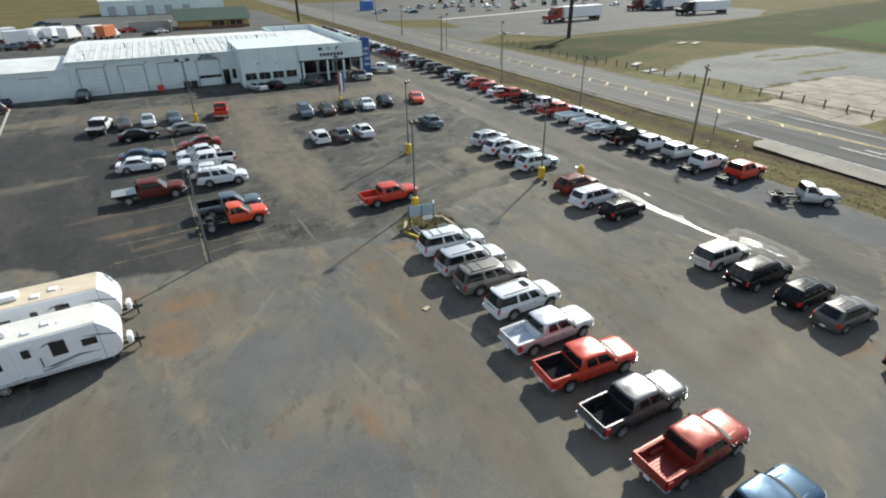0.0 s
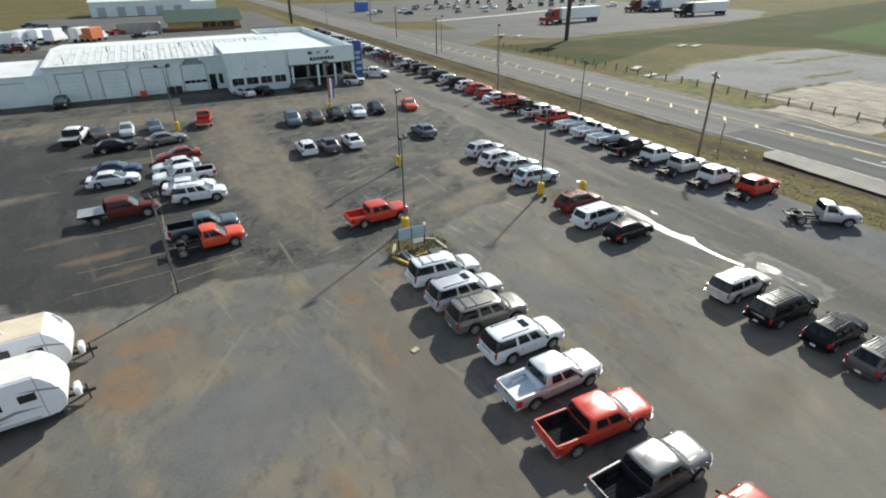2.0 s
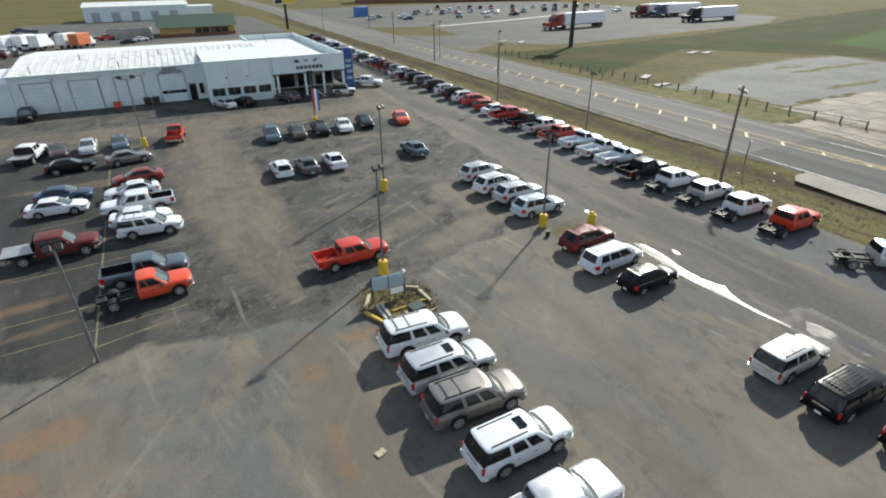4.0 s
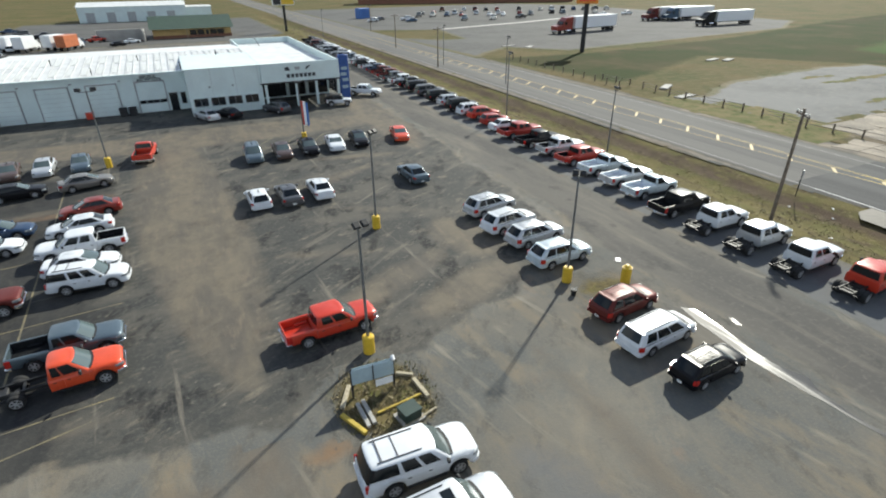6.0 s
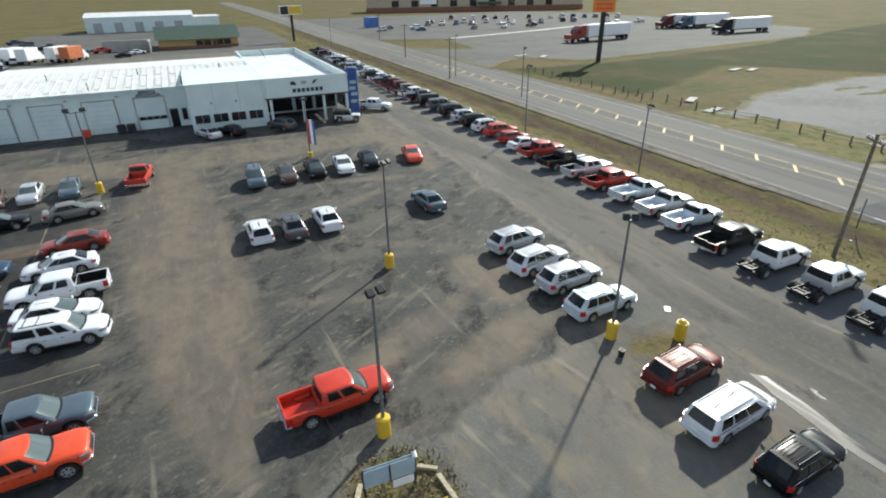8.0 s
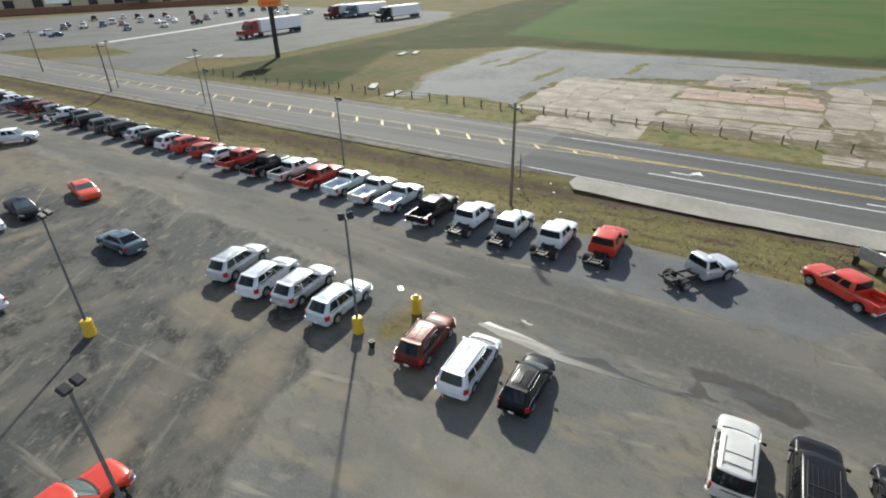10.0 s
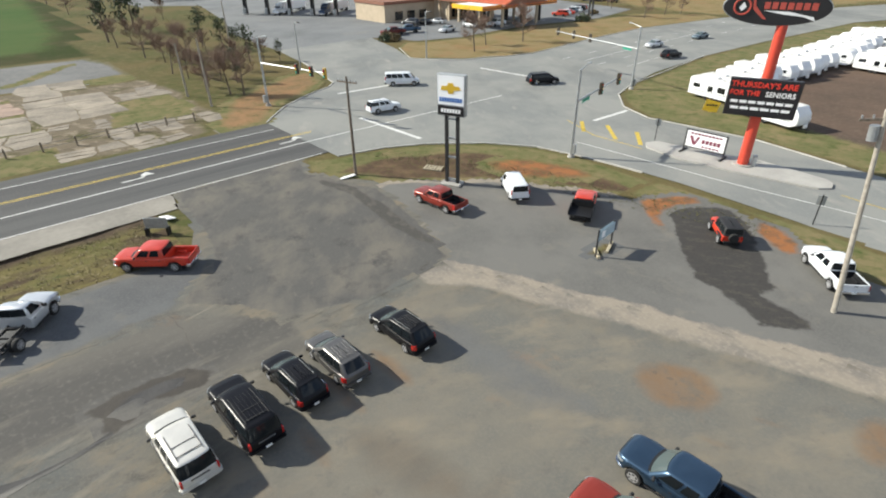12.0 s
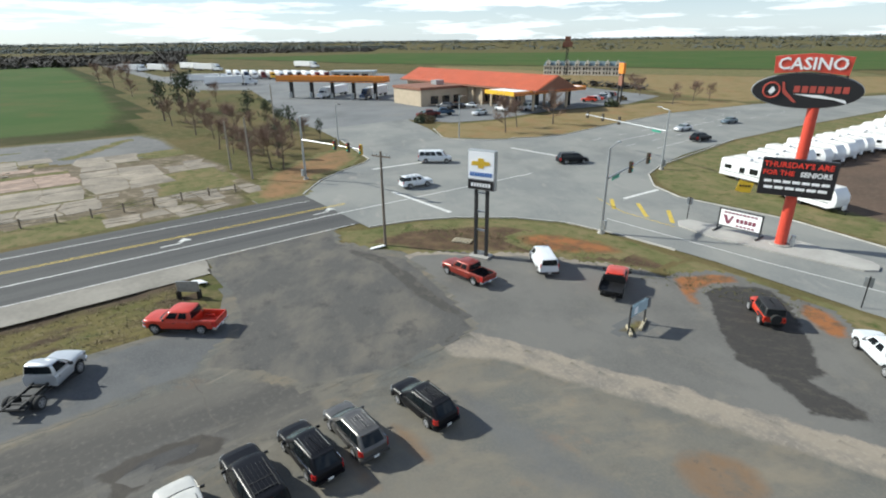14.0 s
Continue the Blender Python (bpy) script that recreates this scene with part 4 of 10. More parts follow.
va.data.foreach_set("value", [0.85 * max(0.0, 1 - abs(v.co.x - 47.0 - 0.6 * noise.noise(Vector((0, v.co.y * 0.12, 7)))) / 1.9) for v in verge.data.vertices])
tagged(verge, "rough dry grass and bare earth ditch beside the highway", "verge", "", "structure")
sheet("shoulder_pad", [(47.2, -10.4), (50.9, -11), (50.9, 16.6), (49, 16.6), (47.6, 15.6), (46.9, 6)], PADCONC, 0.012, "grey concrete shoulder pad by the highway", "shoulder", 0.12, 1.0)

# ---- roads ----
sheet("road_highway", [(50.8, 24), (65.6, 24), (65.6, 760), (50.8, 760)], ROAD, 0.008, "two-lane highway of worn grey asphalt", "road", 0.0)
sheet("road_highway_south", [(50.8, -27.7), (65.9, -27.6), (65.6, 24), (50.8, 24)], NEWROAD, 0.008, "newer dark asphalt stretch of the highway", "road", 0.0)
sheet("road_shoulder", [(65.6, -27.6), (67.8, -28.2), (68.6, -15), (69, 20), (67.5, 60), (67, 115), (65.6, 115)], TANGRAVEL, 0.0, "gravelly shoulder of the highway", "shoulder", 0.4, 1.2)
sheet("road_shoulder", [(50.8, 16.6), (50.8, 300), (49.6, 300), (49.2, 120), (49.5, 30)], TANGRAVEL, -0.01, "narrow gravel shoulder beside the ditch", "shoulder", 0.2, 1.5)
sheet("intersection", [(48.7, -27.7), (66.0, -27.6), (68.4, -29.6), (72, -33), (75.5, -38.5), (78, -44), (80, -46), (100, -51), (116, -53.8), (116, -79), (100, -74), (88, -68.9), (80, -76), (75.5, -84), (74, -91), (47, -91), (45, -80), (42.9, -73), (38.5, -67.6), (33.3, -65), (20.5, -65.9), (10.6, -63.6), (9.6, -46.9), (20, -47.6), (30, -47.2), (36, -46), (41.2, -42.6), (45.6, -37.4), (47.8, -33)],
      ROADCONC, 0.004, "wide pale concrete street intersection", "road", 0.0)
sheet("road_south", [(47, -91), (74, -91), (76.5, -115), (77.5, -140), (72, -175), (56, -230), (20, -320), (-90, -520), (-120, -500), (-10, -310), (25, -230), (42, -188), (46.5, -140), (48, -112)], ROADCONC, 0.002, "divided concrete highway running away south", "road", 0.0)
sheet("road_west", [(10.6, -63.6), (-10, -59.5), (-70, -52), (-300, -24), (-300, -10), (-70, -37.6), (-8, -43.8), (9.6, -46.9)], ROADCONC, 0.002, "concrete side street", "road", 0.0)
sheet("road_east", [(116, -53.8), (170, -58.5), (260, -60.5), (600, -66), (600, -76), (260, -69), (180, -68), (116, -66)], FORECOURT, 0.002, "grey concrete side road past the trees", "road", 0.0)
sheet("station_forecourt", [(116, -66), (180, -68), (260, -69), (360, -70), (380, -160), (260, -190), (150, -190), (104, -178), (98, -150), (103, -120), (101, -95), (104, -84), (116, -79)], FORECOURT, -0.002, "grey concrete forecourt of the filling station", "forecourt", 0.0)
sheet("island_lawn", [(88.2, -69.2), (80.2, -76.4), (75.8, -84.2), (74.3, -91), (76.8, -115), (77.8, -140), (72.4, -175), (80, -180), (96, -166), (95.5, -150), (100.5, -120), (98.5, -95), (101, -84), (104, -80.5), (99, -74.6)], DRYLAWN, 0.006, "dry grass island before the filling station", "lawn", 0.15, 1.5)
kerb("kerb_island", [(99, -74.6), (88.2, -69.0)] + arc(86.8, -78.5, 8.6, 100, 190, 8) + [(75.6, -84.2), (74.1, -91), (76.6, -115), (77.6, -140)], "pale concrete kerb round the grass island")
kerb("kerb_corner", [(48.9, -27.8), (47.6, -33), (45.4, -37.2), (41.1, -42.3), (36, -45.7), (30, -46.9), (24, -47.4)], "pale concrete kerb round the corner lawn")
kerb("kerb_signal_corner", [(66.2, -27.7), (68.5, -29.8), (72, -33.2), (75.4, -38.6), (77.9, -44), (80, -46.1), (100, -51.2)], "pale concrete kerb at the signal corner")
kerb("kerb_trailer_lot", [(10.8, -63.5), (20.5, -65.8), (33.3, -64.9), (38.5, -67.5), (42.8, -73), (44.9, -80), (48, -112)], "pale concrete kerb beside the trailer lot")
bm = bmesh.new()
prism(bm, [(11.0, -58.2), (10.2, -57.4), (10.0, -56.2), (10.8, -55.3), (17.8, -53.9), (23.3, -53.4), (27.4, -54.2), (28.3, -55.6), (27.6, -57.0), (22, -57.6), (17.1, -58.9)], -0.05, 0.16)
tagged(mesh_ob("median", bm, CONCRETE), "raised pale concrete median in the side street", "median", "", "structure")
sheet("trailer_lot_grass", [(10.8, -64), (20.5, -66.2), (33.3, -65.3), (38.2, -67.9), (42.4, -73.2), (44.5, -80), (47.6, -112), (46, -140), (41.6, -188), (35, -188), (37, -140), (36, -110), (33, -86), (27, -76), (10, -70.5), (-20, -66), (-20, -58.5)], LAWN, 0.0, "green-brown grass edge of the trailer lot", "lawn", 0.4, 1.2)
sheet("trailer_lot", [(36, -110), (33, -86), (27, -76), (10, -70.5), (-20, -66), (-200, -50), (-200, -260), (20, -230), (35, -188), (37, -140)], TILLED, 0.002, "bare brown earth under the stored trailers", "earth lot", 0.6, 2.0)
sheet("truck_stop_lot", [(67, 118), (74, 124), (84, 131), (96, 117), (140, 122), (205, 130), (240, 150), (245, 300), (215, 345), (66, 345), (66, 200), (90, 190), (84, 157), (76, 158), (66, 170)], OLDLOT, 0.0, "wide grey asphalt parking lot across the highway", "parking lot", 0.3, 2.0)
sheet("lot_kerb_strip", [(92, 189), (135, 200), (176, 214), (174, 217), (134, 203.4), (92, 192.5)], CONCRETE, 0.03, "pale concrete strip across the parking lot", "kerb", 0.0)
sheet("abandoned_lot", [(69, 58), (80, 58), (92, 64), (109, 65.5), (124, 67), (138.5, 65), (137.5, 43), (138.5, 14), (137, 0), (135.5, -20.5), (124, -23), (112, -22.5), (91, -22), (75, -18), (70.5, 0), (70, 30)], LOTGREY, 0.0, "cracked grey asphalt of an abandoned lot", "abandoned lot", 0.8, 1.5)
sheet("rubble_ground", [(66, -20), (76, -25), (96, -26), (107, -23.6), (106.6, -17), (110, -4), (112, 2), (109, 18), (104, 30), (96, 37), (76, 36), (69, 30), (66.5, 8)], ROUGHEARTH, 0.006, "rough brown earth and weeds among old slabs", "earth", 1.2, 1.2)
sheet("station_verge", [(116, -190), (260, -192), (340, -262), (262, -318), (190, -338), (110, -378), (40, -300), (60, -235), (76, -180)], DRYLAWN, -0.012, "dry tan grass slope beyond the station", "grass", 2.0, 4)
sheet("field_pasture", [(67, 116), (96, 112), (160, 119), (240, 140), (700, 230), (700, -40), (136, -24), (140, 60), (118, 90), (72, 70)], PASTURE, -0.03, "mixed green and tan pasture", "field", 1.5, 4)
sheet("field_wheat", [(160, 84), (270, 110), (700, 200), (1500, 330), (1500, -50), (700, -40), (330, -36), (185, -26), (150, -18), (146, 30)], WHEAT, -0.02, "bright green field of young wheat", "field", 2.0, 5)
sheet("station_meadow", [(262, -318), (190, -338), (110, -378), (76, -345), (120, -300), (180, -276), (240, -266), (338, -262)], LAWN, -0.006, "green-tan meadow beyond the station", "grass", 2.0, 4)
sheet("field_wheat_far", [(420, -250), (900, -160), (1500, -120), (1500, -900), (800, -1050), (300, -1200), (-100, -930), (-20, -560), (110, -390), (190, -345), (262, -325)], WHEAT, -0.02, "far bright green wheat field", "field", 4, 12)

# ---- painted lines ----
def line_ob(name, bm, material, label):
    return tagged(mesh_ob(name, bm, material), label, "road marking", "", "structure")


bm = bmesh.new()
ribbon(bm, [(50.95, -27), (51.0, 2), (51.3, 22)], 0.13, 0.014)
ribbon(bm, [(62.8, -27), (63.4, 0), (63.9, 22)], 0.13, 0.014)
ribbon(bm, [(55.6, 10.5), (55.6, -28), (54.6, -60)], 0.18, 0.014)
for a, b in (((59.5, -37.7), (47.3, -38.1)), ((71.1, -72), (56.1, -73.3)), ((72.9, -42.6), (71.6, -55.2)), ((37.5, -58.9), (37.1, -66.1))):
    ribbon(bm, [a, b], 0.55, 0.016)
for a, b in (((34, -50.4), (16.6, -51.0)), ((16.6, -51.0), (5.2, -52.1)), ((5.2, -52.1), (-60, -45)), ((62, -92), (63, -140)), ((53, -92), (54, -112))):
    ribbon(bm, [a, b], 0.13, 0.016)
for i in range(9):
    ribbon(bm, [(66 + 0.1 * i, -90 - 9 * i), (66.1 + 0.1 * i, -93 - 9 * i)], 0.14, 0.016)
    ribbon(bm, [(58 + 0.1 * i, -90 - 9 * i), (58.1 + 0.1 * i, -93 - 9 * i)], 0.14, 0.016)
line_ob("trim_white_lines", bm, WPAINT, "white road edge and stop lines")
bm = bmesh.new()
ribbon(bm, [(59.3, 22), (59.3, 12), (58.6, -30)], 0.13, 0.014)
ribbon(bm, [(59.65, 22), (59.65, 12), (58.95, -30)], 0.13, 0.014)
ribbon(bm, [(58.1, 22), (59.2, 9)], 0.12, 0.014)
for a, b in (((38.4, -57.5), (35.7, -54.2)), ((35.2, -58.4), (31.4, -54.4)), ((31.2, -58.6), (28.4, -54.7)), ((40, -56.6), (34.2, -53.9)), ((34.2, -53.9), (27.6, -53.7)), ((9.0, -55.4), (-10, -52.0))):
    ribbon(bm, [a, b], 0.5 if a[0] in (38.4, 35.2, 31.2) else 0.14, 0.016)
line_ob("trim_yellow_lines", bm, YPAINT, "yellow centre lines and hatching")
bm = bmesh.new()
ribbon(bm, [(51.3, 22), (51.6, 50), (51.5, 700)], 0.12, 0.014)
ribbon(bm, [(63.9, 22), (64.4, 50), (64.7, 100), (64.7, 700)], 0.12, 0.014)
line_ob("trim_worn_edge_lines", bm, FAINTWHITE, "worn white edge lines of the highway")
bm = bmesh.new()
ribbon(bm, [(59.3, 760), (59.3, 22)], 0.11, 0.014)
ribbon(bm, [(59.65, 760), (59.65, 22)], 0.11, 0.014)
ribbon(bm, [(56.3, 760), (56.4, 60), (57.0, 38), (58.1, 22)], 0.11, 0.014)
line_ob("trim_worn_centre_lines", bm, FAINTYELLOW, "worn yellow centre lines of the highway")
bm = bmesh.new()
for i in range(26):
    y = 14.8 + 4.75 * i
    u = min(1.9, 0.5 + 0.4 * i)
    ribbon(bm, [(59.1 - u, y - 0.43 * u), (59.1, y + 0.43 * u)], 0.32, 0.015)
line_ob("trim_hatching", bm, HATCHPAINT, "pale yellow hatch strokes between the centre lines")
for ax, ay in ((57.4, 7.0), (57.4, -9.7), (57.4, -26.4)):
    bm = bmesh.new()
    ribbon(bm, [(ax - 0.35, ay + 1.5), (ax - 0.35, ay - 0.3), (ax + 0.3, ay - 0.9)], 0.22, 0.016)
    vs = [bm.verts.new((ax + u, ay + v, 0.016)) for u, v in ((0.25, -0.25), (1.1, -1.05), (0.0, -1.6))]
    bm.faces.new(vs)
    line_ob("trim_turn_arrow", bm, WPAINT, "white left-turn arrow painted on the road")
bm = bmesh.new()
for a, b in (((4.7, 61.2), (7.1, 64.6)), ((7.9, 60.3), (10, 63.9)), ((11.1, 59.6), (13.6, 63.7)), ((15.0, 59.9), (17.4, 63.9)), ((18.6, 60), (20.8, 63.2))):
    d = Vector((a[0] - b[0], a[1] - b[1])).normalized()
    ribbon(bm, [b, (a[0] + d.x * 3.5, a[1] + d.y * 3.5)], 0.10, 0.012)
ribbon(bm, [(3, 60.2), (22, 60.6)], 0.08, 0.012)
ribbon(bm, [(-14.6, 55), (-13.25, 15.4)], 0.12, 0.012)
for i in (0, 1, 3, 4, 6):
    y = 19 + 3.2 * i
    ribbon(bm, [(-13.4 - 0.033 * (y - 15), y), (-8.3, y + 0.5)], 0.08, 0.0115)
    ribbon(bm, [(-13.4 - 0.033 * (y - 15), y), (-19.5, y - 0.5)], 0.08, 0.0115)
ribbon(bm, [(-9, 18.2), (-13.5, 17.0)], 0.1, 0.012)
line_ob("trim_parking_lines", bm, PARKLINE, "faded yellow parking lines")

# ---- vehicles: origin on the ground under the middle of the rear axle, nose towards +x ----
def lathe(profile, seg, axis='y'):
    """A ring of revolution about an axis, from (radius, offset) pairs."""
    bm = bmesh.new()
    rings = []
    for r, o in profile:
        rings.append([bm.verts.new((r * math.cos(2 * math.pi * i / seg), o, r * math.sin(2 * math.pi * i / seg))) for i in range(seg)])
    for a, b in zip(rings, rings[1:]):
        for i in range(seg):
            bm.faces.new((a[i], a[(i + 1) % seg], b[(i + 1) % seg], b[i]))
    bm.faces.new(rings[-1])
    bm.faces.new(rings[0])
    bmesh.ops.recalc_face_normals(bm, faces=bm.faces)
    return bm


def wheel_meshes(r, w):
    bm = lathe([(r * 0.60, -w / 2), (r * 0.92, -w / 2), (r, -w * 0.36), (r, w * 0.36), (r * 0.92, w / 2), (r * 0.60, w / 2)], 20)
    t = mesh_ob("tyre", bm, RUBBER, 40)
    bm = lathe([(r * 0.66, -w * 0.40), (r * 0.67, -w * 0.51), (r * 0.58, -w * 0.52), (r * 0.55, -w * 0.36)], 20)
    for k in range(6):
        m = Matrix.Rotation(k * math.pi / 3, 4, 'Y')
        box(bm, r * 0.05, r * 0.60, -w * 0.54, -w * 0.30, -r * 0.095, r * 0.095, 0.0, m)
    tube(bm, (0, -w * 0.56, 0), (0, -w * 0.2, 0), r * 0.20, seg=10)
    m = mesh_ob("rim", bm, ALLOY, 35)
    out = (t.data, m.data)
    for ob in (t, m):
        bpy.data.objects.remove(ob)
    return out


TRUCK_WHEEL = wheel_meshes(0.405, 0.28)
CAR_WHEEL = wheel_meshes(0.335, 0.22)


def add_wheels(car, wheel, r, wb, track, double=False):
    for x in (0, wb):
        for s in (-1, 1):
            offs = (0, -0.30) if double and x == 0 else (0,)
            for o in offs:
                m = Matrix.Translation((x, s * (track + o), r))
                if s > 0:
                    m = m @ Matrix.Rotation(math.pi, 4, 'Z')
                w = new("wheel", wheel[0])
                w.parent = car
                w.matrix_basis = m
                if "front_bumper" not in LEFT_OUT:
                    q = new("rim", wheel[1])
                    q.parent = w


def body_stations(x0, x1, wb, r_arch, z_axle, sill, top, extra=()):
    xs = {x0} | {x0 + d for d in (0.015, 0.05, 0.10, 0.18, 0.30)} | {x1} | {x1 - d for d in (0.012, 0.03, 0.06, 0.10, 0.15, 0.22, 0.30, 0.40, 0.52)}
    for xw in (0, wb):
        for a in (0, 18, 40, 65, 90, 115, 140, 162, 180):
            xs.add(round(xw + r_arch * math.cos(radians(a)), 3))
    xs |= {p[0] for p in top} | set(extra)
    return sorted(x for x in xs if x0 <= x <= x1)


def arch_z(x, wb, r_arch, z_axle, sill):
    for xw in (0, wb):
        d = abs(x - xw)
        if d < r_arch:
            return max(sill, z_axle + math.sqrt(r_arch ** 2 - d ** 2))
    return sill


def interp(pts, x):
    if x <= pts[0][0]:
        return pts[0][1]
    for a, b in zip(pts, pts[1:]):
        if x <= b[0]:
            return a[1] + (b[1] - a[1]) * (x - a[0]) / max(1e-6, b[0] - a[0])
    return pts[-1][1]


def half_width(x, x0, x1, W, nose=0.11, tail=0.07):
    """Half the width of the body at x: round nose and softer tail seen from above."""
    f = max(0.0, min(1.0, (x - (x1 - 0.62)) / 0.62))
    g = max(0.0, min(1.0, ((x0 + 0.36) - x) / 0.36))
    return W / 2 * (1 - 3.0 * nose * (1 - math.sqrt(1 - 0.995 * f ** 2.5)) - 2.2 * tail * (1 - math.sqrt(1 - 0.995 * g ** 2.6)))


def section(hw, zb, zt):
    h = zt - zb
    return [(hw - 0.05, zb), (hw - 0.01, zb + 0.2 * h), (hw, zb + 0.5 * h), (hw - 0.014, zt - 0.24 * h), (hw - 0.04, zt - 0.095), (hw - 0.08, zt - 0.04), (hw - 0.15, zt - 0.008), (hw - 0.28, zt + 0.012), (hw * 0.42, zt + 0.034), (0, zt + 0.042)]


def skin(car, name, material, x0, x1, W, xa, xb, z0, z1, sill, nose, tail, slant=0.0):
    """A lamp lens that lies on the body's side and wraps round its corner, on both sides."""
    for s in (-1, 1):
        bm = bmesh.new()
        rows = []
        n = 6
        for i in range(n + 1):
            x = xa + (xb - xa) * i / n
            hw = half_width(x, x0, x1, W, nose, tail)
            e = 0.004
            d = (half_width(min(x + e, x1), x0, x1, W, nose, tail) - half_width(max(x - e, x0), x0, x1, W, nose, tail)) / (2 * e)
            d = max(-3.0, min(3.0, d))
            k = 0.016 / math.hypot(1, d)
            lo = z0 + slant * (1 - i / n)
            row = []
            for q, off in ((0, -2.0), (0, 1.0), (0.5, 1.2), (1, 1.0), (1, -2.0)):
                row.append(bm.verts.new((x - d * k * off, s * (hw + k * off - 0.008), lo + (z1 - lo) * q)))
            rows.append(row)
        for ra, rb in zip(rows, rows[1:]):
            for i in range(4):
                bm.faces.new((ra[i], rb[i], rb[i + 1], ra[i + 1]))
        bm.faces.new(rows[0])
        bm.faces.new(rows[-1])
        bmesh.ops.recalc_face_normals(bm, faces=bm.faces)
        part(name, bm, material, car, smooth=40)


def wrap_bumper(x0, x1, W, nose, tail, front, z0, z1, out=0.03, back=0.42):
    """A bumper bar bent round the nose or the tail."""
    xe, sgn = (x1, 1) if front else (x0, -1)
    side = []
    for d in (back, back * 0.7, back * 0.45, back * 0.25, back * 0.12, back * 0.04, 0.0):
        x = xe - sgn * d
        side.append((x + sgn * out * (1 - d / back), half_width(x, x0, x1, W, nose, tail) + out * 0.6))
    outline = [(x, -y) for x, y in side] + [(x, y) for x, y in reversed(side)]
    bm = bmesh.new()
    prism(bm, outline, z0, z1)
    edges = [e for e in bm.edges if abs(e.verts[0].co.z - e.verts[1].co.z) < 1e-6]
    bmesh.ops.bevel(bm, geom=edges, offset=0.03, segments=2, affect='EDGES')
    return bm


def lower_body(x0, x1, wb, W, sill, r_arch, z_axle, top, nose=0.11, tail=0.07):
    bm = bmesh.new()
    rows = []
    for x in body_stations(x0, x1, wb, r_arch, z_axle, sill, top):
        hw = half_width(x, x0, x1, W, nose, tail)
        zb = arch_z(x, wb, r_arch, z_axle, sill)
        if x > x1 - 0.3:
            zb += 0.06
        zt = interp(top, x)
        zb = min(zb, zt - 0.12)
        s = section(hw, zb, zt)
        pts = s + [(-y, z) for y, z in reversed(s[:-1])]
        rows.append([bm.verts.new((x, y, z)) for y, z in pts])
    for a, b in zip(rows, rows[1:]):
        for i in range(len(a) - 1):
            bm.faces.new((a[i], b[i], b[i + 1], a[i + 1]))
    bm.faces.new(rows[0])
    bm.faces.new(rows[-1])
    bmesh.ops.recalc_face_normals(bm, faces=bm.faces)
    return bm


BOW, TAILBOW, BULGE, CORNER = 0.17, 0.07, 0.026, 0.14
PLAN = [0.0]                           # how much a cab narrows towards its tail, seen from above


def narrowed(u):
    return 1 - PLAN[0] * max(0.0, 1 - max(0.0, u) / 0.75) ** 1.6


def cab_at(c, v, w_in=0.0, x_in=0.0):
    """Ends, half width and height of a cab at the share v of its height."""
    xb0, xr0, xr1, xb1, zb, zr, wb_, wr = c
    return (xb0 + (xr0 - xb0) * v + x_in, xb1 + (xr1 - xb1) * v - x_in * 1.5,
            wb_ + (wr - wb_) * v + BULGE * math.sin(math.pi * max(0, min(1, v))) - w_in, zb + (zr - zb) * v)


def cabin_mesh(bm, c):
    """The upper cab: rounded rings from the belt to a crowned roof."""
    def ring(v, r, w_in=0.0, x_in=0.0, z_up=0.0, drop=0.0):
        x0, x1, w, z = cab_at(c, v, w_in, x_in * min(1.0, (c[2] - c[1]) / 2.9))
        r = min(r, (x1 - x0) * 0.4)
        pts = []
        for cx, cy, a0 in ((x1 - r, w - r, 0), (x0 + r, w - r, 90), (x0 + r, -w + r, 180), (x1 - r, -w + r, 270)):
            steps = (0, 30, 60, 90)
            for a in steps:
                t = radians(a0 + a)
                pts.append((cx + r * math.cos(t), cy + r * math.sin(t)))
            if a0 == 90:
                pts += [(x0, w * 0.35), (x0, -w * 0.35)]
            if a0 == 270:
                pts += [(x1, -w * 0.35), (x1, w * 0.35)]
        out = []
        xm, xh = (x0 + x1) / 2, (x1 - x0) / 2
        for x, y in pts:
            k = 1 - (y / w) ** 2
            fr = max(0.0, (x - xm) / xh)
            re = max(0.0, (xm - x) / xh)
            xx = x + BOW * k * fr ** 8 - TAILBOW * k * re ** 8
            q = abs((xx - xm) / xh)
            out.append(bm.verts.new((xx, y * narrowed((x - x0) / (2 * xh)), z + z_up - drop * q ** 3)))
        return out
    r = CORNER
    rings = [ring(-0.08, r), ring(0.3, r), ring(0.6, r), ring(0.84, r + 0.01), ring(0.91, r + 0.04, 0.025, 0.035), ring(0.955, r + 0.08, 0.08, 0.10, 0.0, 0.006),
             ring(0.98, r + 0.11, 0.16, 0.20, 0.004, 0.014), ring(0.995, r + 0.12, 0.28, 0.36, 0.010, 0.022), ring(1.0, r + 0.06, 0.5, 0.65, 0.020, 0.0)]
    n = len(rings[0])
    for a, b in zip(rings, rings[1:]):
        for i in range(n):
            bm.faces.new((a[i], a[(i + 1) % n], b[(i + 1) % n], b[i]))
    bm.faces.new(rings[-1])
    bmesh.ops.recalc_face_normals(bm, faces=bm.faces)
    return bm


